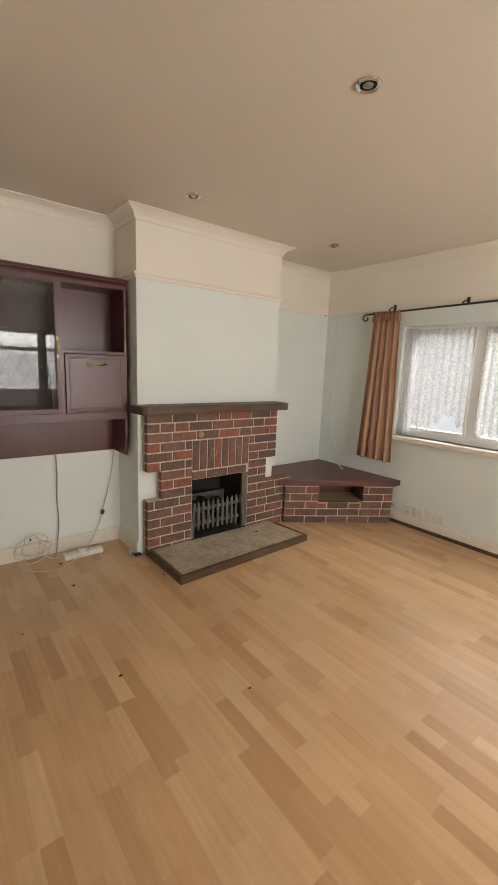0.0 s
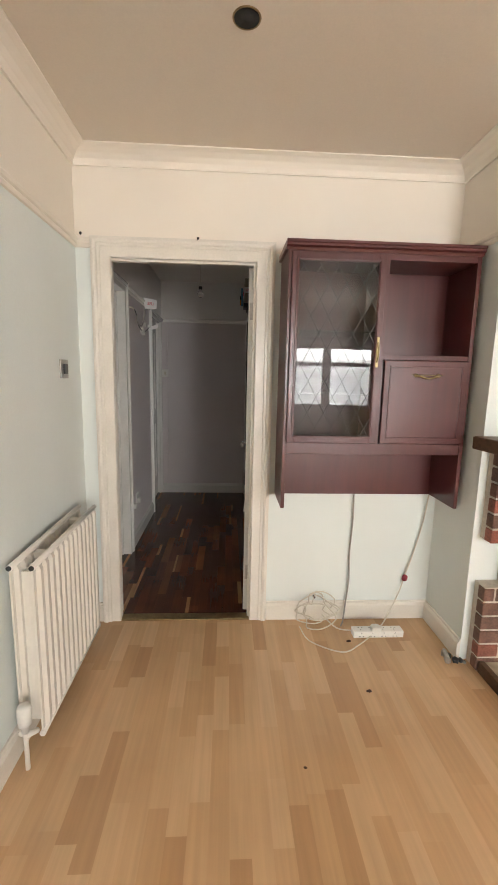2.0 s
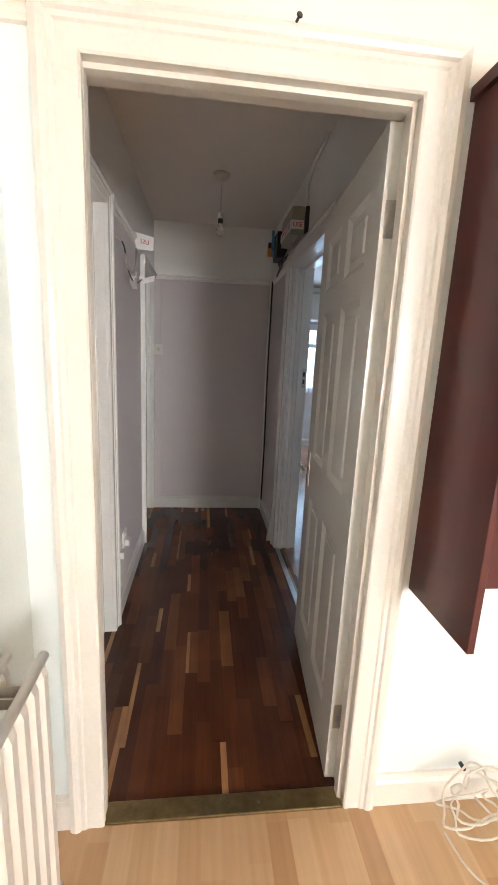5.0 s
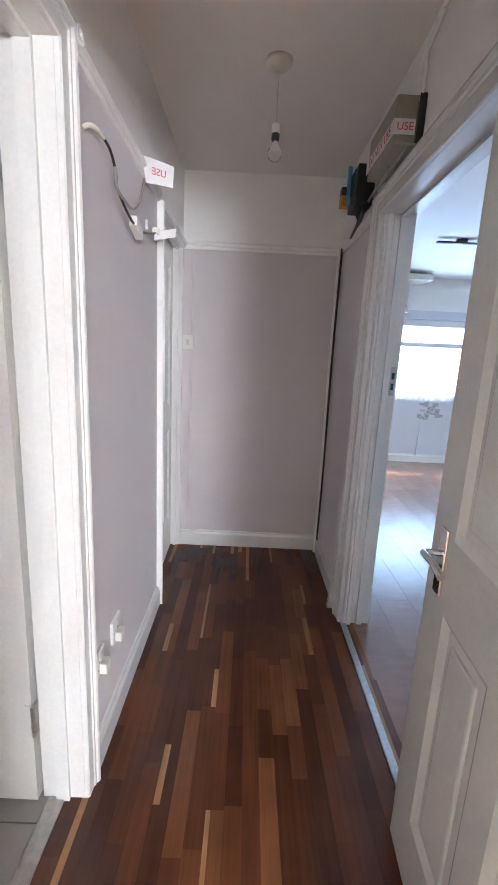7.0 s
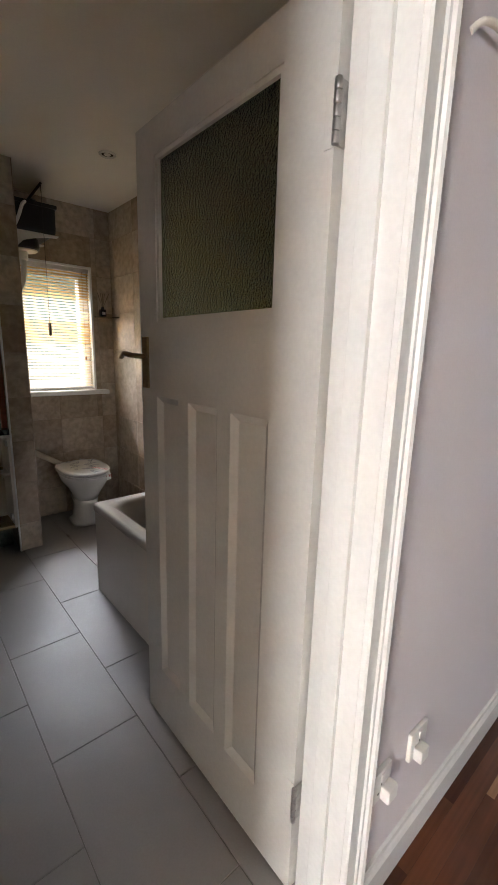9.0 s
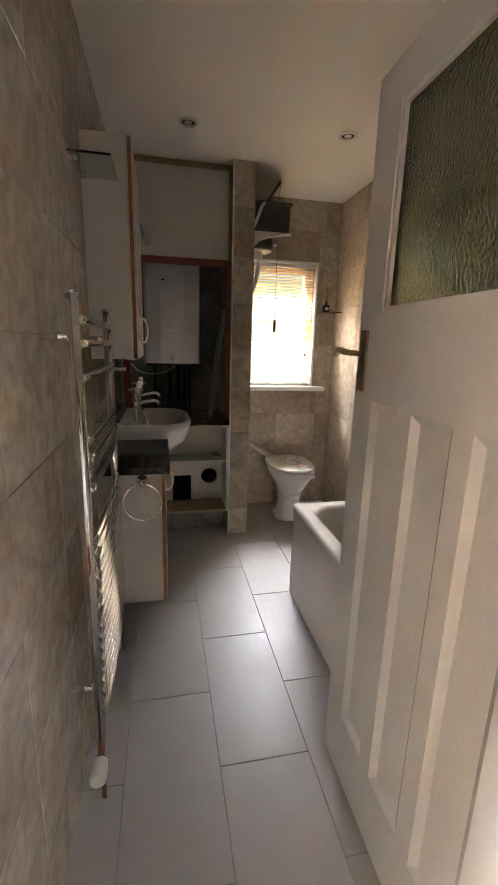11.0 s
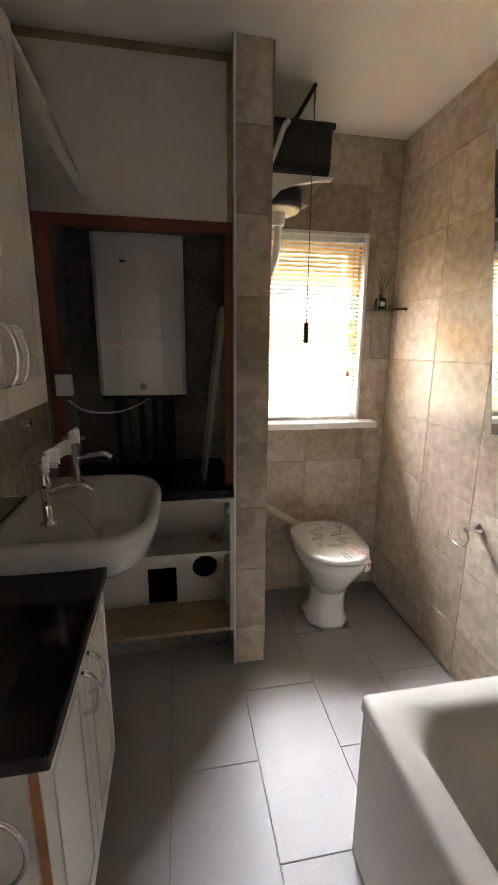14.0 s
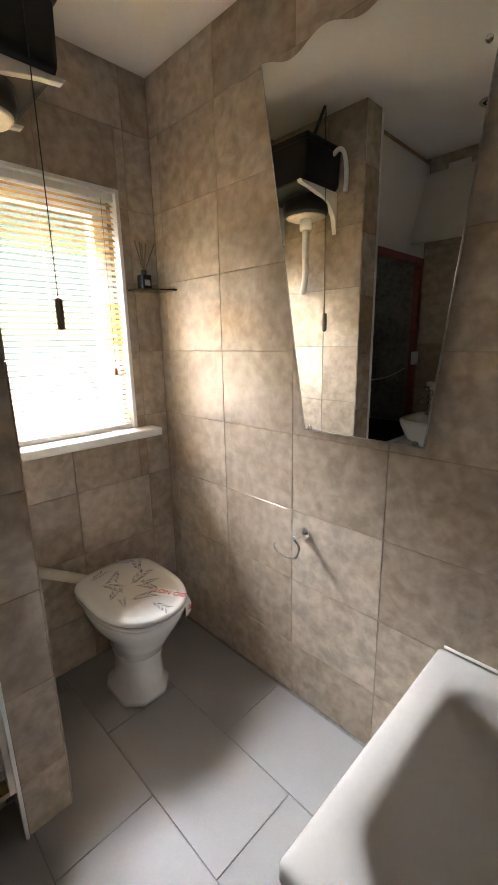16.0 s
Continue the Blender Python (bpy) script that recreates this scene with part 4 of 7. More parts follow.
for z in (1.33, 1.62):
    bm = B()
    box(bm, 0.227, 0.652, CF + 0.01, CB - 0.013, z, z + 0.006)
    g = part("glass_shelf", bm, M_GREENG, cab)
    g.visible_shadow = False
# drop flap
bm = B()
fx0, fx1, fz0, fz1 = 0.678, CX1 - 0.02, 1.098, 1.496
box(bm, fx0, fx1, CF - 0.016, CF + 0.002, fz0, fz1, bevel=0.004)
flap = part("drop_flap", bm, M_MAROON, cab)
bead = B()
for q in ((fx0 + 0.025, fx1 - 0.025, fz0 + 0.025, fz0 + 0.033), (fx0 + 0.025, fx1 - 0.025, fz1 - 0.033, fz1 - 0.025), (fx0 + 0.025, fx0 + 0.033, fz0 + 0.033, fz1 - 0.033), (fx1 - 0.033, fx1 - 0.025, fz0 + 0.033, fz1 - 0.033)):
    box(bead, q[0], q[1], CF - 0.020, CF - 0.0155, q[2], q[3], bevel=0.0018)
parts("flap_bead", bead, M_MAROON, flap)
bm = B()
hx, hz = 0.885, 1.428
tube(bm, curve_pts([(hx - 0.055, CF - 0.018, hz), (hx - 0.04, CF - 0.03, hz - 0.004), (hx, CF - 0.036, hz - 0.014), (hx + 0.04, CF - 0.03, hz - 0.004), (hx + 0.055, CF - 0.018, hz)], 6), 0.0045, 8)
for s in (-1, 1):
    lathe(bm, [(0.010, 0), (0.009, 0.003), (0.004, 0.005)], (hx + s * 0.055, CF - 0.016, hz), (0, -1, 0), 12)
tube(bm, [(hx - 0.075, CF - 0.0185, hz + 0.002), (hx + 0.075, CF - 0.0185, hz + 0.002)], [0.002, 0.002], 6)
part("bow_handle", bm, M_BRASS, flap, "brass bow handle")

# chimney piece
COURSE = 0.073
fp = thing("fireplace", (1.8, 2.85, 0.0), "red brick fireplace surround with a stepped waist and oak shelf", "fireplace")
bm = B()
YF = 2.786
for x0, x1, z0, z1 in ((1.176, 1.55, 0.0, 0.435), (2.11, 2.64, 0.0, 0.435), (1.286, 1.55, 0.435, 0.66), (2.11, 2.305, 0.435, 0.66), (1.176, 2.412, 0.66, 1.092), (1.55, 2.11, 0.553, 0.66)):
    box(bm, x0, x1, YF, 2.8695, z0, z1)
part("mortar", bm, M_MORTAR, fp, "pale grey mortar bed")
BRICKS = {}


def brick_mesh(w, h, d):
    key = (round(w, 3), round(h, 3), round(d, 3))
    if key not in BRICKS:
        b2 = B()
        box(b2, 0, key[0], 0, key[2], 0, key[1])
        bmesh.ops.bevel(b2, geom=b2.edges[:], offset=0.0025, segments=1, affect="EDGES")
        me = bpy.data.meshes.new("brick")
        b2.to_mesh(me)
        b2.free()
        me.materials.append(M_BRICK)
        BRICKS[key] = me
    return BRICKS[key]


def brick(parent, m, w, h, d=0.05):
    ob = new("brick", brick_mesh(w, h, d))
    ob.parent = parent
    ob.matrix_parent_inverse = Matrix.Translation(-BASES[parent.name])
    ob.matrix_basis = m
    return ob


def course(parent, x0, x1, z, shift, y=2.78, h=COURSE - 0.011, place=None):
    """One course of bricks from x0 to x1, cut to length."""
    x = x0
    first = True
    while x < x1 - 0.012:
        w = 0.205 * (0.5 if (first and shift) else 1.0)
        if random.random() < 0.12:
            w *= 0.52
        if x1 - (x + w) < 0.05:
            w = x1 - x
        w = round(min(w, x1 - x), 2) if x + w < x1 - 0.001 else x1 - x
        jog = random.uniform(-0.0015, 0.0015)
        m = place(x, z, jog) if place else pose(x, y + jog, z)
        brick(parent, m, w, h)
        x += w + 0.011
        first = False


for r in range(15):
    z = r * COURSE + 0.004
    zc = z + 0.03
    if zc < 0.437:
        spans = [(1.17, 1.545), (2.115, 2.645)]
    elif zc < 0.655:
        spans = [(1.281, 1.545), (2.115, 2.311)]
    elif zc < 0.87:
        spans = [(1.17, 1.545), (2.115, 2.418)]
    else:
        spans = [(1.17, 2.418)]
    for a, b in spans:
        course(fp, a, b, z, r % 2)
x = 1.548
for w in (0.14, 0.205, 0.20):
    brick(fp, pose(x, 2.78, 0.556), w - 0.008, 0.062)
    x += w
for k in range(8):
    brick(fp, pose(1.552 + k * 0.0702, 2.78 + random.uniform(-0.002, 0.003), 0.63), 0.061, 0.238)
bm = B()
prism(bm, [(1.085, 2.8695), (1.10, 2.695), (1.13, 2.675), (2.43, 2.675), (2.47, 2.70), (2.455, 2.8695)], 1.094, 1.155, bevel=0.008)
for v in bm.verts:
    v.co.y += 0.006 * noise.noise(v.co * 7)
    v.co.z += 0.004 * noise.noise(v.co * 9 + Vector((3, 0, 0)))
part("mantel_shelf", bm, M_MANTEL, fp, "rough dark oak mantel shelf")
for x, z, r, hole in ((1.62, 0.915, 0.027, False), (1.745, 0.76, 0.028, True)):
    bm = B()
    if hole:
        ring = [(x + r * math.cos(a), 2.777, z + r * 1.25 * math.sin(a)) for a in np.linspace(0, 2 * math.pi, 25)]
        tube(bm, ring, 0.004, 8)
        tube(bm, [(x, 2.776, z + 0.02), (x, 2.776, z - 0.02)], 0.004, 8)
        lathe(bm, [(0.008, 0), (0.006, 0.006)], (x, 2.78, z), (0, -1, 0), 12)
    else:
        lathe(bm, [(r, 0), (r, 0.003), (r * 0.8, 0.006), (r * 0.3, 0.007)], (x, 2.78, z), (0, -1, 0), 24)
    part("brass_medallion", bm, M_BRONZE, fp, "small brass wall ornament")
bm = B()
lathe(bm, [(0.016, 0), (0.015, 0.004), (0.006, 0.006)], (1.985, 2.78, 0.78), (0, -1, 0), 16)
part("iron_stud", bm, M_IRON, fp)

hearth = thing("hearth", (1.8, 2.55, 0.0), "worn stone hearth slab edged in dark wood", "hearth")
bm = B()
prism(bm, [(1.208, 2.778), (1.208, 2.312), (2.415, 2.36), (2.36, 2.778)], 0.0, 0.052, bevel=0.004)
part("slab", bm, M_STONE, hearth)
for p in (((1.178, 2.778), (1.178, 2.278), (1.208, 2.31), (1.208, 2.778)), ((1.178, 2.278), (2.43, 2.332), (2.415, 2.358), (1.208, 2.31)), ((2.43, 2.332), (2.395, 2.70), (2.36, 2.70), (2.415, 2.358))):
    bm = B()
    prism(bm, list(p), 0.0, 0.058, bevel=0.004)
    part("edging", bm, M_MANTEL, hearth, "dark wooden edging strip")

grate = thing("fire_grate", (1.83, 2.86, 0.05), "grey cast-iron fire grate with a picket front", "fire grate")
for k in range(9):
    x = 1.635 + k * 0.048
    bm = B()
    prism(bm, [(x - 0.011, 0.10), (x + 0.011, 0.10), (x + 0.011, 0.325), (x, 0.355), (x - 0.011, 0.325)], 2.815, 2.827, axis="y", bevel=0.002)
    part("picket", bm, M_IRON, grate)
for z in (0.135, 0.265):
    bm = B()
    box(bm, 1.60, 2.06, 2.827, 2.837, z, z + 0.028, bevel=0.003)
    part("rail", bm, M_IRON, grate)
for x, s in ((1.585, -1), (2.07, 1)):
    bm = B()
    prism(bm, [(x + s * 0.035, 0.05), (x + s * 0.004, 0.05), (x - s * 0.014, 0.33), (x - s * 0.004, 0.36), (x + s * 0.012, 0.33)], 2.795, 2.83, axis="y", bevel=0.004)
    part("leg", bm, M_IRON, grate)
bm = B()
for k in range(9):
    tube(bm, [(1.61 + k * 0.055, 2.86, 0.15), (1.61 + k * 0.055, 3.08, 0.15)], 0.007, 8)
box(bm, 1.60, 2.06, 3.07, 3.085, 0.05, 0.33)
box(bm, 1.60, 1.61, 2.86, 3.085, 0.05, 0.20)
box(bm, 2.05, 2.06, 2.86, 3.085, 0.05, 0.20)
part("basket", bm, M_IRON, grate)
for k in range(16):
    x, y = 1.66 + 0.36 * random.random(), 2.90 + 0.14 * random.random()
    root = thing("coal_lump", (x, y, 0.157), "dark lump of burnt coal in the grate", "coal", "coals")
    bm = B()
    bmesh.ops.create_icosphere(bm, subdivisions=2, radius=0.034)
    for v in bm.verts:
        v.co = Vector((x, y, 0.185 + 0.05 * (k % 3))) + v.co * (1 + 0.5 * noise.noise(v.co * 60 + Vector((k, 0, 0))))
    part("lump", bm, M_SOOT_SHADE, root)

# corner unit: brick front cutting the corner, wooden top, open shelf
cu = thing("corner_unit", (3.1, 2.8, 0.0), "low brick corner unit with a dark red wooden top", "corner unit")
P0, P1 = Vector((2.5357, 2.7539, 0)), Vector((3.425, 2.185, 0))
along = (P1 - P0).normalized()
inward = Vector((-along.y, along.x, 0))
if inward.y < 0:
    inward = -inward
L = (P1 - P0).length
def cu_at(u, z, j):
    a = P0 + along * u - inward * j
    return Matrix(((along.x, inward.x, 0, a.x), (along.y, inward.y, 0, a.y), (0, 0, 1, z), (0, 0, 0, 1)))
H0, H1, HZ0, HZ1 = 0.335, 0.765, 0.215, 0.385
for r in range(5):
    z = r * COURSE + 0.004
    if z + 0.06 > HZ0 and z < HZ1:
        course(cu, 0.0, H0, z, r % 2, place=cu_at)
        course(cu, H1, L, z, (r + 1) % 2, place=cu_at)
    else:
        course(cu, 0.0, L, z, r % 2, place=cu_at)
bm = B()
def diag(bm, u0, u1, v0, v1, z0, z1):
    pts = [P0 + along * u + inward * v for u, v in ((u0, v0), (u1, v0), (u1, v1), (u0, v1))]
    prism(bm, [(p.x, p.y) for p in pts], z0, z1)
diag(bm, 0.004, L - 0.004, 0.006, 0.05, 0.0, 0.21)
diag(bm, 0.004, H0 - 0.004, 0.006, 0.05, 0.21, 0.375)
diag(bm, H1 + 0.004, L - 0.004, 0.006, 0.05, 0.21, 0.375)
part("mortar", bm, M_MORTAR, cu)
bm = B()
diag(bm, H0 - 0.01, H1 + 0.01, 0.0, 0.34, 0.195, 0.212)
part("shelf_board", bm, M_CHIP, cu, "pale wooden shelf board")
bm = B()
diag(bm, H0 - 0.012, H0, 0.05, 0.34, 0.212, 0.375)
diag(bm, H1, H1 + 0.012, 0.05, 0.34, 0.212, 0.375)
diag(bm, H0, H1, 0.33, 0.345, 0.212, 0.375)
part("recess_lining", bm, M_MAROOND, cu)
bm = B()
prism(bm, [(2.46, 2.865), (2.465, 2.77), (2.59, 2.69), (3.41, 2.165), (3.515, 2.165), (3.515, 3.245), (2.465, 3.245)], 0.376, 0.425, bevel=0.005)
part("top", bm, M_MAROOND, cu, "dark red stained wooden top")
bm = B()
prism(bm, [(2.318, 2.775), (2.60, 2.775), (2.60, 2.866), (2.318, 2.866)], 0.4405, 0.447, bevel=0.001)
part("wing_cap", bm, M_BRICK, fp)

# radiator
rad = thing("radiator", (-0.75, 2.7, 0.09), "white double-panel steel radiator fixed below the switch", "radiator")
def corrugated(bm, x, sgn):
    n = 13
    prof = []
    for i in range(n):
        y = 2.392 + i * 0.0495
        prof += [(y, 0), (y + 0.012, 0.014), (y + 0.032, 0.014), (y + 0.042, 0)]
    rows_z = ((0.10, 0.4), (0.125, 1), (0.725, 1), (0.75, 0.4))
    grid = [[bm.verts.new((x + sgn * d * k, y, z)) for y, d in prof] for z, k in rows_z]
    for a, b in zip(grid, grid[1:]):
        for i in range(len(prof) - 1):
            bm.faces.new((a[i], a[i + 1], b[i + 1], b[i]))
    box(bm, x - 0.006, x + 0.001, 2.375, 3.035, 0.095, 0.755, bevel=0.002)
for x in (-0.72, -0.795):
    bm = B()
    corrugated(bm, x, 1)
    pn = part("panel", bm, M_RAD, rad)
    for z in (0.105, 0.748):
        bm = B()
        tube(bm, [(x, 2.368, z), (x, 3.04, z)], 0.011, 12)
        part("rail_tube", bm, M_RAD, rad)
    bm = B()
    lathe(bm, [(0.009, 0), (0.009, 0.004), (0.004, 0.005)], (x, 2.368, 0.748), (0, -1, 0), 12)
    part("bleed_plug", bm, M_BLACKM, rad)
for y in (2.52, 2.88):
    bm = B()
    box(bm, -0.785, -0.73, y, y + 0.03, 0.715, 0.738, bevel=0.002)
    part("bracket", bm, M_RAD, rad)
bm = B()
lathe(bm, [(0.012, 0.0), (0.012, 0.03), (0.022, 0.032), (0.024, 0.05), (0.024, 0.095), (0.020, 0.105), (0.004, 0.107)], (-0.76, 2.33, 0.15), seg=20)
v = part("valve_head", bm, M_PLASTIC, rad, "white thermostatic valve head")
bm = B()
tube(bm, [(-0.76, 2.33, 0.0), (-0.76, 2.33, 0.155)], 0.0085, 10)
tube(bm, [(-0.76, 2.33, 0.135), (-0.74, 2.375, 0.115)], 0.010, 10)
part("pipe", bm, M_PLASTIC, rad)
bm = B()
for k in range(18):
    box(bm, -0.786, -0.734, 2.42 + k * 0.034, 2.424 + k * 0.034, 0.12, 0.71)
parts("fin", bm, M_RAD, rad)

# switch and sockets
sw = thing("light_switch", (-0.825, 3.02, 1.42), "metal light switch plate with a dark rocker", "switch")
bm = B()
box(bm, -0.83, -0.822, 2.975, 3.062, 1.38, 1.467, bevel=0.003)
part("plate", bm, M_STEEL, sw)
bm = B()
box(bm, -0.822, -0.814, 3.0, 3.04, 1.40, 1.447, bevel=0.003)
part("rocker", bm, M_BLACK, sw)


def socket_plate(at, axis, sgn, w=0.146, h=0.086, name="power_socket", label="white double power socket on the wall", group="", switches=True):
    """A faceplate with switches and pin holes on a wall; at: the centre on the wall face."""
    x, y, z = at
    root = thing(name, at, label, "socket", group)
    def put(bm, u0, u1, o0, o1, z0, z1, bevel=0.0):
        lo, hi = sorted((sgn * o0, sgn * o1))
        if axis == "x":
            box(bm, x + lo, x + hi, y + u0, y + u1, z + z0, z + z1, bevel=bevel)
        else:
            box(bm, x + u0, x + u1, y + lo, y + hi, z + z0, z + z1, bevel=bevel)
    bm = B()
    put(bm, -w / 2, w / 2, 0.0, 0.012, -h / 2, h / 2, 0.004)
    part("faceplate", bm, M_PLASTIC, root)
    for s in ((-1, 1) if w > 0.1 else (0,)):
        c = s * w * 0.25
        if switches:
            bm = B()
            put(bm, c - 0.006, c + 0.006, 0.012, 0.016, 0.012, 0.034, 0.002)
            part("rocker", bm, M_PLASTIC, root)
        bm = B()
        for du, dz, ww, hh in ((0, 0.004, 0.004, 0.008), (-0.011, -0.018, 0.007, 0.004), (0.011, -0.018, 0.007, 0.004)):
            put(bm, c + du - ww / 2, c + du + ww / 2, 0.0121, 0.0127, dz - hh / 2, dz + hh / 2)
        part("pin_hole", bm, M_BLACK, root)
    return root


socket_plate((3.515, 2.06, 0.165), "x", -1, 0.086, group="lounge sockets", label="single white socket on the mint wall", switches=False)
socket_plate((3.515, 1.94, 0.165), "x", -1, 0.086, group="lounge sockets", label="single white socket on the mint wall", switches=False)
socket_plate((3.515, 1.77, 0.165), "x", -1, 0.146, group="lounge sockets", label="double white socket on the mint wall")


def cable(name, ctrl, r, material, label, parts=()):
    root = thing(name, ctrl[0], label, "cable")
    bm = B()
    tube(bm, curve_pts(ctrl, 8), r, 8)
    part("lead", bm, material, root)
    return root


cable("hanging_cable", [(0.657, 3.236, 0.76), (0.66, 3.236, 0.6), (0.652, 3.235, 0.42), (0.658, 3.235, 0.25), (0.645, 3.225, 0.13), (0.62, 3.18, 0.03), (0.60, 3.15, 0.008)], 0.0045, M_CABLE, "grey cable hanging from the cabinet to the floor")
c = cable("flex_lead", [(1.09, 3.236, 0.76), (1.07, 3.236, 0.6), (1.03, 3.235, 0.42), (0.99, 3.232, 0.28), (0.95, 3.215, 0.17), (0.86, 3.14, 0.07), (0.80, 3.08, 0.045)], 0.004, M_CABLEW, "white flex with a red switch beside the chimney breast")
bm = B()
lathe(bm, [(0.004, -0.02), (0.014, -0.014), (0.016, 0), (0.014, 0.014), (0.004, 0.02)], (0.985, 3.225, 0.262), (0.3, 0.1, 1), 14)
part("inline_switch", bm, mat("dark_red_plastic", (0.22, 0.02, 0.03), 0.4), c, "dark red inline switch")
coil = thing("coiled_cable", (0.45, 3.17, 0.0), "tangled coil of cream aerial cable on the skirting", "cable")
bm = B()
pts = []
for i in range(110):
    a = i * 0.24
    rr = 0.085 + 0.035 * math.sin(i * 0.37) + 0.015 * math.sin(i * 1.1)
    lean = 0.11 + 0.09 * math.sin(a) * (1 if i < 60 else 0.35)
    pts.append((0.45 + rr * math.cos(a) * 1.05, 3.20 - 0.075 * (1 - (lean / 0.2)) - 0.05 * math.sin(i * 0.2) ** 2, max(0.006, lean + 0.02 * math.sin(i * 0.31))))
tube(bm, pts, 0.0035, 6)
part("loop", bm, M_CABLEW, coil)
bm = B()
tube(bm, curve_pts([(0.36, 3.13, 0.02), (0.40, 3.02, 0.006), (0.55, 2.93, 0.005), (0.66, 2.99, 0.005), (0.74, 3.05, 0.012)], 8), 0.0035, 6)
tube(bm, curve_pts([(0.50, 3.2, 0.05), (0.57, 3.13, 0.012), (0.64, 3.09, 0.02)], 8), 0.0035, 6)
part("tail", bm, M_CABLEW, coil)
bm = B()
lathe(bm, [(0.007, 0), (0.007, 0.02), (0.004, 0.024)], (0.455, 3.232, 0.15), (0, -1, 0), 10)
part("aerial_plug", bm, M_BLACK, coil)
ext = thing("extension_block", (0.78, 3.08, 0.0), "white four-way extension block on the floor", "extension lead")
bm = B()
box(bm, 0.645, 0.925, 3.05, 3.105, 0.0, 0.038, bevel=0.005)
part("body", bm, M_PLASTIC, ext)
for k in range(4):
    bm = B()
    cx = 0.69 + k * 0.062
    for du, dv, a, b in ((0, -0.008, 0.003, 0.008), (-0.010, 0.010, 0.007, 0.003), (0.010, 0.010, 0.007, 0.003)):
        box(bm, cx + du - a / 2, cx + du + a / 2, 3.0775 + dv - b / 2, 3.0775 + dv + b / 2, 0.0375, 0.0386)
        box(bm, cx + du - a / 2, cx + du + a / 2, 3.0493, 3.0502, 0.02 - dv - b / 2, 0.02 - dv + b / 2)
    part("outlet", bm, M_BLACK, ext)
plug = thing("mains_plug", (0.77, 3.03, 0.0), "white three-pin plug lying by the extension block", "plug")
bm = B()
prism(bm, [(0.745, 3.015), (0.795, 3.015), (0.80, 3.045), (0.785, 3.06), (0.755, 3.06), (0.74, 3.045)], 0.039, 0.062, bevel=0.005)
bmesh.ops.translate(bm, verts=bm.verts[:], vec=(0.0, 0.028, 0.0))
part("plug_body", bm, M_PLASTIC, plug)
cable("corner_cable", [(3.50, 2.20, 0.16), (3.49, 2.24, 0.2), (3.50, 2.29, 0.28), (3.505, 2.31, 0.36), (3.50, 2.34, 0.43)], 0.006, M_CABLE, "grey cable looping up behind the corner unit")
cable("corner_cable", [(3.36, 2.75, 0.43), (3.40, 2.86, 0.47), (3.49, 2.95, 0.55), (3.51, 3.02, 0.68), (3.512, 3.08, 0.74), (3.513, 3.10, 1.0), (3.513, 3.09, 1.5), (3.513, 3.12, 2.0)], 0.005, M_MINT, "painted-over cable climbing the wall in the corner")
bp = thing("blanking_plate", (3.517, 2.88, 0.72), "painted-over blanking plate on the mint wall", "blanking plate")
bm = B()
box(bm, 3.512, 3.52, 2.85, 2.94, 0.66, 0.75, bevel=0.003)
part("plate", bm, M_MINT, bp)
stub = thing("gas_pipe_stub", (1.10, 2.86, 0.0), "cut metal pipe end in the broken skirting corner", "pipe")
bm = B()
tube(bm, curve_pts([(1.07, 2.90, 0.0), (1.07, 2.895, 0.03), (1.06, 2.86, 0.04), (1.05, 2.82, 0.035)], 5), 0.011, 10)
lathe(bm, [(0.016, 0), (0.016, 0.02), (0.012, 0.022)], (1.05, 2.83, 0.035), (-0.2, -1, 0), 8)
part("pipe", bm, M_STEEL, stub)
for x, y, r in ((0.61, 3.02, 0.010), (0.60, 2.66, 0.010), (0.55, 1.71, 0.008), (0.24, 2.3, 0.006), (1.15, 2.47, 0.007), (1.0, 1.3, 0.006), (2.1, 2.62, 0.012)):
    zf = 0.054 if y > 2.6 and x > 1.3 else 0.001
    root = thing("debris_crumb", (x, y, zf), "small dark crumb of debris on the floor", "debris", "crumbs")
    bm = B()
    bmesh.ops.create_icosphere(bm, subdivisions=1, radius=r)
    for v in bm.verts:
        v.co = Vector((x + v.co.x * 1.4, y + v.co.y, zf + (v.co.z + r) * 0.35)) + Vector((1, 1, 0)) * 0.004 * noise.noise(v.co * 300 + Vector((x, y, 0)))
    part("crumb", bm, M_DEBRIS, root)


def downlight(x, y, z, label, lamp=True, ring=M_CHROME, tilt=False):
    root = thing("downlight", (x, y, z), label, "ceiling light", "recessed ceiling lights")
    bm = B()
    lathe(bm, [(0.047, -0.001), (0.046, -0.005), (0.040, -0.010), (0.035, -0.009), (0.032, -0.003)] if lamp else
          [(0.044, -0.0008), (0.043, -0.003), (0.040, -0.004), (0.038, -0.0015)], (x, y, z), seg=28)
    part("bezel", bm, ring, root)
    # flat black disc: the shade inside the recess is put into its colour
    bm = B()
    r = 0.0315 if lamp else 0.0385
    lathe(bm, [(r, -0.0032), (r, -0.0036), (0.001, -0.0036)] if lamp else [(r, -0.0018), (r, -0.0022), (0.001, -0.0022)], (x, y, z), seg=24)
    part("well", bm, M_SOOT_SHADE, root)
    if lamp:
        bm = B()
        lathe(bm, [(0.019, -0.0038), (0.0185, -0.006), (0.012, -0.0068), (0.001, -0.007)], (x, y, z), seg=24)
        part("lamp_face", bm, M_STEEL if ring is not M_WHITE else M_PLASTIC, root)


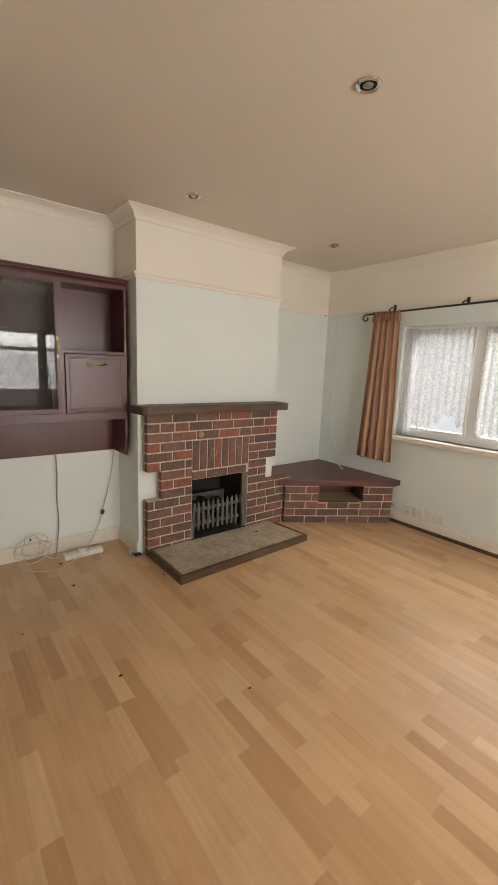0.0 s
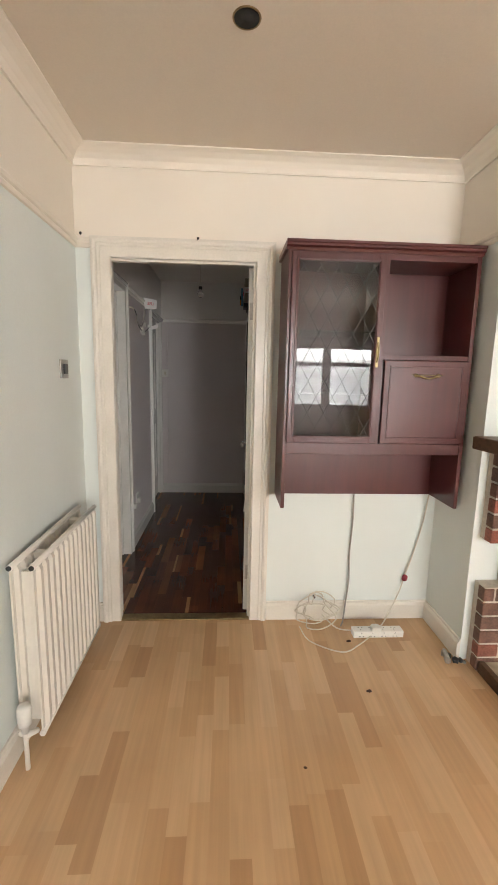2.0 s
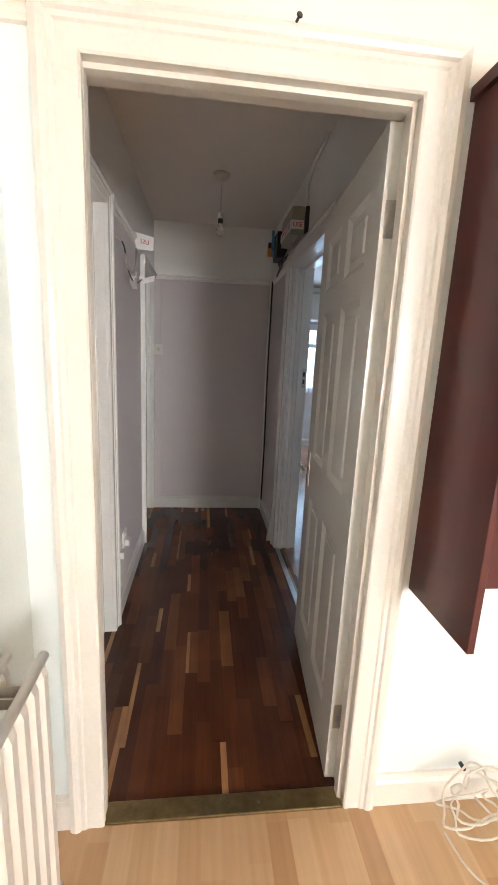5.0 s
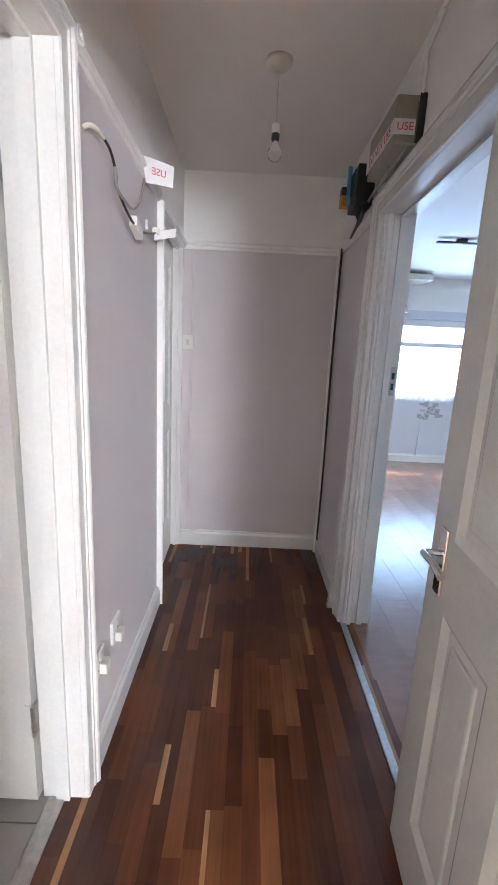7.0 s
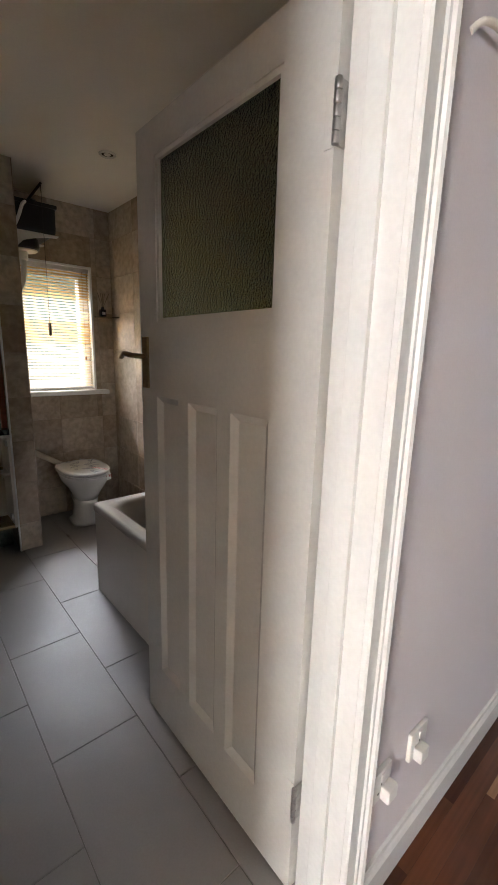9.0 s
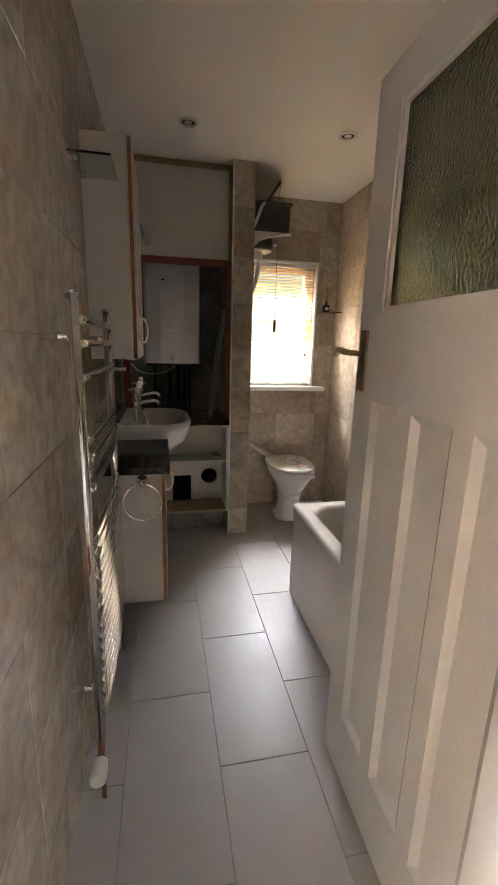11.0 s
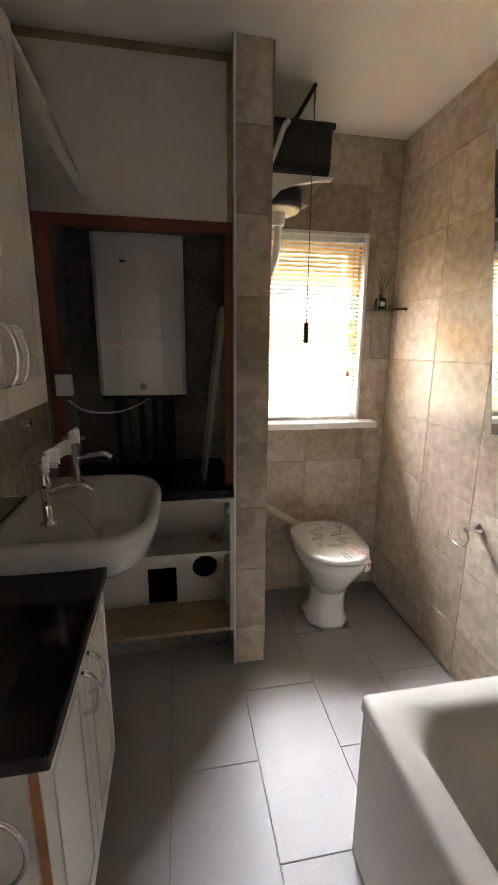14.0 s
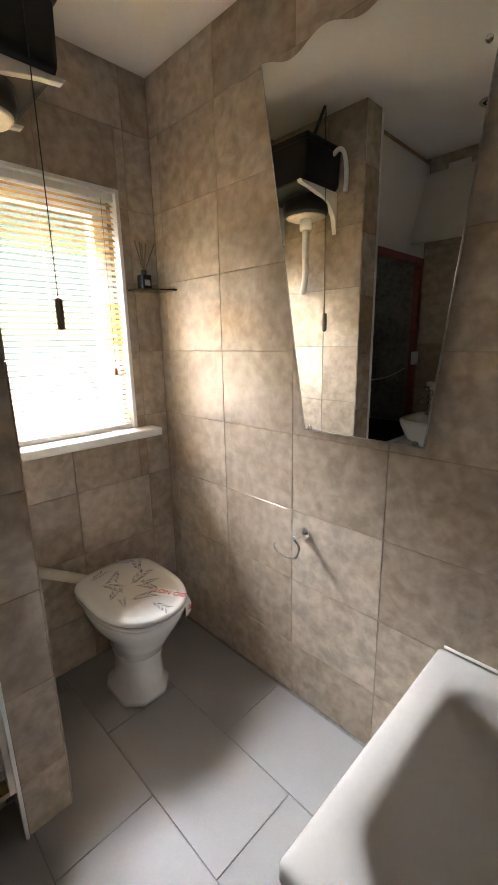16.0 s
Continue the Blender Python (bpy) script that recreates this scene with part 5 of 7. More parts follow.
downlight(1.283, 1.12, CEIL, "chrome recessed downlight, switched off")
downlight(2.70, 2.50, CEIL, "chrome recessed downlight, switched off")
downlight(1.325, 2.43, CEIL, "chrome recessed downlight, switched off")
downlight(-0.017, 2.44, CEIL, "recessed downlight with its lamp missing, dark inside", lamp=False, ring=M_BRONZE)
for x, y, z, lb in ((-0.80, 3.246, 2.085, ""), (-0.22, 3.217, 2.072, "architrave"), (3.47, 3.246, 2.04, "alcove")):
    root = thing("screw_hook", (x, y, z), "small dark screw stuck in painted woodwork", "screw", "old fixings")
    bm = B()
    lathe(bm, [(0.003, 0), (0.003, 0.012), (0.007, 0.013), (0.006, 0.016)], (x, y, z), (0.3, -1, 0.3), 10)
    part("screw", bm, M_BLACKM, root)


# rubble at the foot of the chimney breast
rub = thing("plaster_rubble", (1.11, 2.87, 0.0), "dark broken plaster lumps by the chimney corner", "rubble")
random.seed(23)
for x, y, r in ((1.105, 2.845, 0.017), (1.085, 2.875, 0.012), (1.128, 2.842, 0.014), (1.10, 2.90, 0.009), (1.145, 2.835, 0.010), (1.07, 2.855, 0.007)):
    bm = B()
    bmesh.ops.create_icosphere(bm, subdivisions=2, radius=r)
    for v in bm.verts:
        v.co *= 1 + 0.5 * noise.noise(v.co * 90 + Vector((x * 50, y * 50, 0)))
    low = min(v.co.z for v in bm.verts)
    for v in bm.verts:
        v.co = Vector((x + v.co.x, y + v.co.y, (v.co.z - low) * 0.9))
    part("lump", bm, M_DARKW if r < 0.013 else M_BLACKM, rub)

# ---- bathroom things ----
def ring_loft(bm, rings, close_top=True, close_low=True):
    """Skin a stack of rings that have the same number of points."""
    vs = [[bm.verts.new(p) for p in r] for r in rings]
    k = len(vs[0])
    for a, b in zip(vs, vs[1:]):
        for i in range(k):
            f = bm.faces.new((a[i], a[(i + 1) % k], b[(i + 1) % k], b[i]))
            f.smooth = True
    if close_low:
        bm.faces.new(vs[0][::-1])
    if close_top:
        bm.faces.new(vs[-1])


def oval(cx, cy, rx, ry, z, n=36, power=2.5):
    out = []
    for i in range(n):
        a = 2 * math.pi * i / n
        c, s = math.cos(a), math.sin(a)
        out.append((cx + rx * math.copysign(abs(c) ** (2 / power), c), cy + ry * math.copysign(abs(s) ** (2 / power), s), z))
    return out


def rrect(cx, cy, hx, hy, z, rad, n=12):
    """A level ring: rectangle of half sizes hx, hy with rounded corners."""
    out = []
    for k, (sx, sy) in enumerate(((1, 1), (-1, 1), (-1, -1), (1, -1))):
        for i in range(n + 1):
            a = (k + i / n) * math.pi / 2
            out.append((cx + sx * (hx - rad) + rad * math.cos(a), cy + sy * (hy - rad) + rad * math.sin(a), z))
    return out


# bath
bath = thing("bath", (-1.8, 4.6, 0.0), "cream acrylic bath with a plain panelled side", "bath")
bm = B()
bx, by, bl, bw = -1.785, 4.630, 0.838, 0.356
rings = [rrect(bx, by, bl, bw, 0.485, 0.012), rrect(bx, by, bl + 0.003, bw + 0.003, 0.490, 0.014), rrect(bx, by, bl + 0.003, bw + 0.003, 0.518, 0.014), rrect(bx, by, bl - 0.001, bw - 0.001, 0.527, 0.014),
         rrect(bx, by, bl - 0.012, bw - 0.012, 0.531, 0.014), rrect(bx, by, bl - 0.055, bw - 0.050, 0.533, 0.05), rrect(bx, by, bl - 0.075, bw - 0.065, 0.528, 0.09), rrect(bx, by, bl - 0.09, bw - 0.078, 0.512, 0.10),
         rrect(bx + 0.01, by, bl - 0.125, bw - 0.10, 0.42, 0.11), rrect(bx + 0.02, by, bl - 0.17, bw - 0.12, 0.27, 0.12), rrect(bx + 0.03, by, bl - 0.24, bw - 0.15, 0.17, 0.12), rrect(bx + 0.03, by, bl - 0.32, bw - 0.20, 0.15, 0.10)]
ring_loft(bm, rings, close_low=False)
part("tub", bm, M_BATH, bath)
bm = B()
box(bm, -2.614, -0.945, 4.276, 4.289, 0.004, 0.487, bevel=0.002)
part("side_panel", bm, M_BATH, bath)
bm = B()
box(bm, -2.614, -2.602, 4.290, 4.984, 0.004, 0.487, bevel=0.002)
part("end_panel", bm, M_BATH, bath)
bm = B()
tube(bm, [(-2.61, 4.987, 0.537), (-0.95, 4.987, 0.537)], 0.005, 8)
part("sealant", bm, M_PLASTIC, bath)
bm = B()
lathe(bm, [(0.03, 0), (0.028, 0.004), (0.01, 0.005)], (-1.75, 4.624, 0.15), seg=20)
part("waste", bm, M_CHROME, bath)

# toilet
wc = thing("toilet", (-3.7, 4.56, 0.0), "white pedestal toilet with a leaf-printed lid taped shut", "toilet")
bm = B()
def ped(cx, rx, ry, z):
    return [(cx + rx * c, 4.545 + ry * s, z) for c, s in ((1.0, -0.45), (1.0, 0.45), (0.55, 1), (-0.6, 1), (-1, 0.7), (-1, -0.7), (-0.6, -1), (0.55, -1))]
ring_loft(bm, [ped(-3.69, 0.125, 0.11, 0.0), ped(-3.69, 0.122, 0.105, 0.03), ped(-3.675, 0.095, 0.085, 0.05), ped(-3.665, 0.09, 0.08, 0.16), ped(-3.67, 0.105, 0.09, 0.22)])
bmesh.ops.bevel(bm, geom=bm.edges[:], offset=0.006, segments=2, affect="EDGES")
part("pedestal", bm, M_CERAMIC, wc)
bm = B()
cy = 4.555
ring_loft(bm, [oval(-3.67, cy - 0.008, 0.105, 0.09, 0.20, 40, 2.4), oval(-3.67, cy, 0.13, 0.105, 0.25, 40, 2.3), oval(-3.68, cy, 0.175, 0.135, 0.30, 40, 2.3), oval(-3.69, cy, 0.212, 0.167, 0.345, 40, 2.3), oval(-3.688, cy, 0.230, 0.178, 0.385, 40, 2.3), oval(-3.688, cy, 0.228, 0.176, 0.398, 40, 2.3)])
tube(bm, [(-3.86, cy, 0.33), (-3.93, cy - 0.02, 0.33)], 0.05, 14)
part("bowl", bm, M_CERAMIC, wc)
def dshape(grow, z):
    pts = []
    for i in range(40):
        a = 2 * math.pi * i / 40
        c, s = math.cos(a), math.sin(a)
        x = -3.685 + (0.240 + grow) * math.copysign(abs(c) ** (2 / (2.1 if c > 0 else 5)), c)
        y = cy + (0.176 + grow) * math.copysign(abs(s) ** (2 / 2.3), s)
        pts.append((x, y, z))
    return pts
bm = B()
ring_loft(bm, [dshape(-0.004, 0.398), dshape(0.002, 0.402), dshape(0.002, 0.410), dshape(-0.003, 0.413)])
part("seat", bm, M_CERAMIC, wc)
bm = B()
ring_loft(bm, [dshape(-0.002, 0.417), dshape(0.004, 0.421), dshape(0.004, 0.430), dshape(-0.004, 0.437), dshape(-0.03, 0.440)])
lid = part("lid", bm, M_CERAMIC, wc, "glossy lid printed with grey leaves")
for k, (u, v, turn, size) in enumerate(((-0.10, -0.08, 0.5, 1.0), (-0.02, 0.0, 2.0, 1.2), (-0.09, 0.08, 2.7, 1.0), (0.07, -0.05, 1.2, 0.9), (0.09, 0.06, 3.4, 0.9), (-0.15, 0.02, 5.5, 0.9), (0.03, 0.11, 4.4, 0.7), (0.15, 0.0, 0.2, 0.8), (-0.16, -0.10, 1.9, 0.8), (0.02, -0.11, 2.2, 0.8), (-0.17, 0.11, 4.0, 0.8), (0.10, -0.09, 2.8, 0.6))):
    bm = B()
    size *= 1.35
    for j in range(7):
        side = 1 if j % 2 else -1
        a = turn + side * (0.35 + 0.06 * j)
        p = Vector((-3.69 + u + math.cos(turn) * j * 0.010 * size, cy + v + math.sin(turn) * j * 0.010 * size, 0.4406))
        d = Vector((math.cos(a), math.sin(a), 0)) * 0.034 * size
        n = Vector((-d.y, d.x, 0)) * 0.13
        q = [p, p + d * 0.5 + n, p + d, p + d * 0.5 - n]
        lo = [bm.verts.new(x) for x in q]
        hi = [bm.verts.new(x + Vector((0, 0, 0.0006))) for x in q]
        bm.faces.new(hi)
        for i in range(4):
            bm.faces.new((lo[i], lo[(i + 1) % 4], hi[(i + 1) % 4], hi[i]))
    part("leaf_print", bm, M_LEAF, lid)
bm = B()
pts = [(-3.60, 4.60, 0.4412), (-3.535, 4.635, 0.4412), (-3.49, 4.66, 0.430), (-3.478, 4.668, 0.40), (-3.485, 4.668, 0.36)]
for i, p in enumerate(pts):
    pts[i] = (Vector(p), Vector((-0.45, 0.9, 0)).normalized() * 0.022)
rows = [[bm.verts.new(p + s * w + Vector((0.003, 0.002, 0.001))) for s in (-1, 1)] for p, w in pts]
for a, b in zip(rows, rows[1:]):
    bm.faces.new((a[0], a[1], b[1], b[0]))
tape = part("warning_tape", bm, M_TAPE, lid, "clear tape printed in red")
thicken(tape, 0.0005)


def lettering(text, m, size, material, parent, name="lettering"):
    """Flat printed letters laid by the pose m."""
    cu_ = bpy.data.curves.new("letters", "FONT")
    cu_.body = text
    cu_.size = size
    cu_.align_x = cu_.align_y = "CENTER"
    cu_.extrude = 0.0003
    tmp = bpy.data.objects.new("letters", cu_)
    me = bpy.data.meshes.new_from_object(tmp)
    bpy.data.objects.remove(tmp)
    me.transform(m)
    me.materials.clear()
    me.materials.append(material)
    ob = new(name, me)
    ob.parent = parent
    if parent.name in BASES:
        ob.matrix_parent_inverse = Matrix.Translation(-BASES[parent.name])
    return ob


lettering("DO NOT", pose(-3.543, 4.633, 0.4430, 0, 0, 28 + 180), 0.034, M_RED, lid)
lettering("USE", pose(-3.474, 4.669, 0.395, 90, 0, 70), 0.028, M_RED, lid)
wc.location += Vector((0.03, 0.028, 0.0))
wc.scale.z = 1.035
fl = thing("soil_flush_pipe", (-3.9, 4.3, 0.5), "cream plastic flush pipe from the partition to the toilet", "pipe")
bm = B()
tube(bm, [(-3.89, 4.187, 0.625), (-3.895, 4.45, 0.455), (-3.88, 4.53, 0.405)], 0.021, 14)
part("pipe", bm, M_CREAMP, fl)

# high-level cistern on the partition
ci = thing("high_cistern", (-3.7, 4.17, 2.1), "black high-level toilet cistern fixed to the tiled partition", "cistern")
bm = B()
prism(bm, [(-3.90, 2.085), (-3.90, 2.25), (-3.53, 2.25), (-3.515, 2.24), (-3.525, 2.105), (-3.54, 2.085)], 4.187, 4.45, axis="y", bevel=0.014)
part("tank", bm, M_BLACK, ci)
bm = B()
prism(bm, [(-3.91, 2.238), (-3.91, 2.262), (-3.508, 2.262), (-3.508, 2.238)], 4.186, 4.458, axis="y", bevel=0.007)
part("tank_lid", bm, M_BLACK, ci)
bm = B()
ring_loft(bm, [oval(-3.66, 4.27, 0.10, 0.092, 1.985, 30, 2.2), oval(-3.66, 4.27, 0.112, 0.10, 2.00, 30, 2.2), oval(-3.66, 4.27, 0.115, 0.10, 2.05, 30, 2.2), oval(-3.67, 4.25, 0.09, 0.07, 2.088, 30, 2.2)])
part("sump", bm, M_BLACK, ci)
bm = B()
ring_loft(bm, [oval(-3.66, 4.27, 0.085, 0.078, 1.978, 30, 2.2), oval(-3.66, 4.27, 0.098, 0.090, 1.984, 30, 2.2)])
part("sump_underside", bm, M_CREAMP, ci)
bm = B()
prism(bm, [(4.186, 2.084), (4.47, 2.084), (4.46, 2.072), (4.40, 2.066), (4.32, 2.05), (4.25, 2.025), (4.208, 1.98), (4.186, 1.90)], -3.56, -3.535, axis="x", bevel=0.003)
part("bracket", bm, M_PLASTIC, ci, "white iron bracket")
bm = B()
prism(bm, [(4.186, 2.084), (4.47, 2.084), (4.46, 2.072), (4.40, 2.066), (4.32, 2.05), (4.25, 2.025), (4.208, 1.98), (4.186, 1.90)], -3.89, -3.865, axis="x", bevel=0.003)
part("bracket", bm, M_PLASTIC, ci, "white iron bracket")
bm = B()
tube(bm, [(-3.60, 4.33, 2.26), (-3.58, 4.335, 2.29)], 0.016, 10)
tube(bm, [(-3.60, 4.31, 2.285), (-3.49, 4.365, 2.37)], [0.009, 0.007], 8)
part("lever", bm, M_BLACKM, ci)
bm = B()
tube(bm, [(-3.490, 4.362, 2.365), (-3.475, 4.355, 1.52)], 0.0016, 6)
for k in range(4):
    tube(bm, [(-3.490 + 0.006 * math.cos(a), 4.362, 2.35 - k * 0.012 + 0.008 * math.sin(a)) for a in np.linspace(0, 6.28, 9)], 0.0012, 5)
part("chain", bm, M_BLACKM, ci)
bm = B()
lathe(bm, [(0.004, 0.0), (0.010, 0.003), (0.011, 0.04), (0.010, 0.082), (0.004, 0.085)], (-3.475, 4.355, 1.437), seg=14)
part("chain_pull", bm, M_AMBER, ci, "dark wooden chain pull")
bm = B()
tube(bm, curve_pts([(-3.66, 4.27, 1.98), (-3.66, 4.27, 1.90), (-3.665, 4.265, 1.82), (-3.68, 4.24, 1.74), (-3.71, 4.21, 1.68), (-3.74, 4.184, 1.65)], 8), 0.017, 12)
lathe(bm, [(0.026, -0.03), (0.030, -0.02), (0.030, 0.02), (0.022, 0.03)], (-3.66, 4.27, 1.955), seg=16)
part("flush_bend", bm, M_PLASTIC, ci)
bm = B()
tube(bm, curve_pts([(-3.52, 4.25, 2.225), (-3.48, 4.26, 2.235), (-3.465, 4.24, 2.21), (-3.47, 4.215, 2.14), (-3.49, 4.189, 2.08)], 8), 0.010, 10)
part("supply_pipe", bm, M_PLASTIC, ci)

# blind: head rail, slats, cords
bl_ = thing("venetian_blind", (-3.97, 4.51, 2.03), "closed cream venetian blind glowing with daylight", "blind")
bm = B()
box(bm, -3.985, -3.958, 4.211, 4.809, 1.949, 1.977, bevel=0.003)
part("head_rail", bm, M_PLASTIC, bl_)
me = None
for k in range(42):
    z = 1.938 - k * 0.02138
    if me is None:
        bm = B()
        sec = [(-0.0097, 0.0076), (-0.0034, 0.0034), (0.0030, -0.0018), (0.0095, -0.0076)]
        a = [bm.verts.new((x, -0.298, zz)) for x, zz in sec]
        b = [bm.verts.new((x, 0.298, zz)) for x, zz in sec]
        for i in range(3):
            f = bm.faces.new((a[i], a[i + 1], b[i + 1], b[i]))
            f.smooth = True
        me = bpy.data.meshes.new("slat")
        bm.to_mesh(me)
        bm.free()
        me.materials.append(M_SLAT_SHADE)
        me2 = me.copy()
        me2.materials[0] = M_SLAT_LIT
    # bands of light and shade across the blind put into slat colour
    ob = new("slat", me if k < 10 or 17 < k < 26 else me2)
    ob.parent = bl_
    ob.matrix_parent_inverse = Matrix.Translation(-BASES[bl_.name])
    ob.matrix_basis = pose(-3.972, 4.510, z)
bm = B()
box(bm, -3.98, -3.962, 4.214, 4.806, 1.0290, 1.048, bevel=0.002)
part("bottom_rail", bm, M_PLASTIC, bl_)
for y in (4.275, 4.515, 4.745):
    bm = B()
    tube(bm, [(-3.9605, y, 1.95), (-3.9605, y, 1.045)], 0.0009, 5)
    part("ladder_cord", bm, M_CABLEW, bl_)
bm = B()
tube(bm, [(-3.956, 4.755, 1.95), (-3.956, 4.755, 1.30)], 0.0011, 5)
lathe(bm, [(0.002, 0.03), (0.006, 0.02), (0.008, 0.0)], (-3.956, 4.755, 1.27), seg=10)
part("pull_cord", bm, M_EDGE, bl_)
bm = B()
tube(bm, [(-3.956, 4.255, 1.95), (-3.956, 4.255, 1.33)], 0.0022, 6)
part("tilt_wand", bm, M_PLASTIC, bl_)
bm = B()
box(bm, -3.99, -3.862, 4.186, 4.905, 0.992, 1.028, bevel=0.008)
structure("window_sill", bm, M_UPVC, "white painted bathroom window sill", "sill")
bm = B()
for q in ((4.195, 4.210, 1.029, 1.993), (4.809, 4.825, 1.029, 1.993), (4.210, 4.809, 1.978, 1.993)):
    box(bm, -3.99, -3.938, q[0], q[1], q[2], q[3], bevel=0.002)
structure("trim_window_reveal", bm, M_UPVC, "white plastic trim round the bathroom window", "trim")
bm = B()
box(bm, -3.404, -3.387, 4.042, 4.0515, 0.0, 2.43)
structure("trim_tile_edge", bm, M_UPVC, "white tile edge trim on the partition", "trim")

# scalloped mirror
mi = thing("wall_mirror", (-2.92, 4.98, 1.12), "large tapered frameless mirror with a scalloped top", "mirror")
top = []
for i in range(41):
    s = i / 40
    x = -3.295 + (0.690) * s
    z = 2.196 + 0.016 * math.cos(2 * math.pi * s * 3.0)
    top.append((x, z))
outline = [(-3.112, 1.108), (-2.712, 1.110)] + top[::-1]
bm = B()
prism(bm, outline, 4.9755, 4.981, axis="y")
part("glass", bm, M_MIRROR, mi)
bm = B()
for (x0, z0), (x1, z1) in (((-3.295, 2.208), (-3.112, 1.108)), ((-2.712, 1.110), (-2.605, 2.208)), ((-3.112, 1.108), (-2.712, 1.110))):
    tube(bm, [(x0, 4.9765, z0), (x1, 4.9765, z1)], 0.0028, 6)
part("bevelled_edge", bm, M_STEEL, mi)
for x, z in ((-2.735, 1.117), (-3.09, 1.116), (-2.647, 2.0)):
    bm = B()
    lathe(bm, [(0.008, 0), (0.007, 0.004), (0.003, 0.005)], (x, 4.9755, z), (0, -1, 0), 12)
    part("clip", bm, M_CHROME, mi)

rh = thing("toilet_roll_holder", (-3.117, 4.98, 0.725), "empty chrome toilet roll holder on the tiles", "holder")
bm = B()
lathe(bm, [(0.024, 0), (0.022, 0.008), (0.012, 0.02), (0.008, 0.05), (0.011, 0.055), (0.010, 0.065)], (-3.112, 4.985, 0.725), (0, -1, 0), 20)
part("rose", bm, M_CHROME, rh)
bm = B()
tube(bm, curve_pts([(-3.112, 4.925, 0.725), (-3.088, 4.92, 0.702), (-3.090, 4.915, 0.668), (-3.118, 4.915, 0.652), (-3.165, 4.913, 0.652), (-3.190, 4.912, 0.667), (-3.192, 4.912, 0.690)], 7), 0.0048, 8)
part("arm", bm, M_CHROME, rh)

cs = thing("corner_shelf", (-3.92, 4.88, 1.615), "small clear glass corner shelf beside the window", "shelf")
bm = B()
prism(bm, [(-3.943, 4.835), (-3.943, 4.984), (-3.80, 4.984), (-3.83, 4.90), (-3.88, 4.83)], 1.612, 1.618)
g = part("glass", bm, M_GREENG, cs)
g.visible_shadow = False
df = thing("reed_diffuser", (-3.89, 4.885, 1.618), "small reed diffuser bottle standing on the glass shelf", "diffuser")
bm = B()
box(bm, -3.912, -3.868, 4.863, 4.907, 1.618, 1.675, bevel=0.006)
part("bottle", bm, M_BLACKW, df)
bm = B()
box(bm, -3.8672, -3.8668, 4.872, 4.898, 1.632, 1.655)
part("label", bm, M_TAPE, df)
bm = B()
lathe(bm, [(0.012, 0), (0.012, 0.018), (0.009, 0.02)], (-3.89, 4.885, 1.675), seg=14)
part("collar", bm, M_BLACK, df)
for dx, dy in ((0.02, -0.045), (0.0, -0.012), (-0.01, 0.025), (0.015, 0.05), (-0.02, 0.012)):
    bm = B()
    tube(bm, [(-3.89, 4.885, 1.68), (-3.89 + dx, 4.885 + dy, 1.80)], 0.0028, 5)
    part("reed", bm, M_AMBER, df)

# boiler cupboard
cb = thing("boiler_cupboard", (-3.47, 3.7, 0.0), "open boiler cupboard framed in red-brown timber", "cupboard")
bm = B()
box(bm, -3.475, -3.457, 3.34, 4.028, 1.876, 2.385, bevel=0.003)
part("upper_panel", bm, M_UNIT, cb, "plain white flush panel")
bm = B()
box(bm, -3.485, -3.45, 3.34, 4.045, 1.834, 1.873, bevel=0.002)
part("head_rail", bm, M_REDW, cb)
for y0, y1 in ((4.015, 4.046), (3.352, 3.395)):
    bm = B()
    box(bm, -3.485, -3.451, y0, y1, 0.843, 1.833, bevel=0.002)
    part("stile", bm, M_REDW, cb)
bm = B()
box(bm, -3.495, -3.480, 4.029, 4.055, 1.876, 2.42)
box(bm, -3.505, -3.485, 3.33, 4.05, 2.386, 2.428)
part("packing", bm, M_CHIP, cb)
bm = B()
box(bm, -3.945, -3.93, 3.327, 4.054, 0.85, 2.425)
part("inner_back", bm, M_DARKW, cb, "dark unpainted cupboard back")
for y0, y1 in ((3.327, 3.335), (4.048, 4.0548)):
    bm = B()
    box(bm, -3.93, -3.495, y0, y1, 0.85, 2.425)
    part("inner_side", bm, M_DARKW, cb)
wt_ = thing("black_worktop", (-3.7, 3.7, 0.83), "black gloss worktop inside the boiler cupboard", "worktop")
bm = B()
box(bm, -3.925, -3.395, 3.34, 4.047, 0.806, 0.842, bevel=0.004)
part("slab", bm, M_BLACKW, wt_)
bo = thing("boiler", (-3.8, 3.675, 1.21), "white wall-hung gas boiler with warning tape", "boiler")
bm = B()
prism(bm, [(-3.925, 3.482), (-3.925, 3.868), (-3.74, 3.868), (-3.728, 3.85), (-3.715, 3.76), (-3.712, 3.675), (-3.715, 3.59), (-3.728, 3.50), (-3.74, 3.482)], 1.434, 1.885, bevel=0.004)
part("casing", bm, M_CERAMIC, bo)
bm = B()
prism(bm, [(-3.925, 3.482), (-3.925, 3.868), (-3.74, 3.868), (-3.728, 3.85), (-3.715, 3.76), (-3.712, 3.675), (-3.715, 3.59), (-3.728, 3.50), (-3.74, 3.482)], 1.203, 1.430, bevel=0.004)
part("control_flap", bm, M_CERAMIC, bo)
bm = B()
lathe(bm, [(0.016, 0), (0.014, 0.003), (0.006, 0.004)], (-3.712, 3.675, 1.242), (1, 0, 0), 16)
part("knob", bm, M_STEEL, bo)
bm = B()
box(bm, -3.7095, -3.707, 3.60, 3.625, 1.765, 1.775)
part("badge", bm, M_BLACKM, bo)
bm = B()
box(bm, -3.7115, -3.7102, 3.50, 3.86, 1.425, 1.440)
part("warning_tape", bm, M_TAPE, bo, "strip of red and white tape")
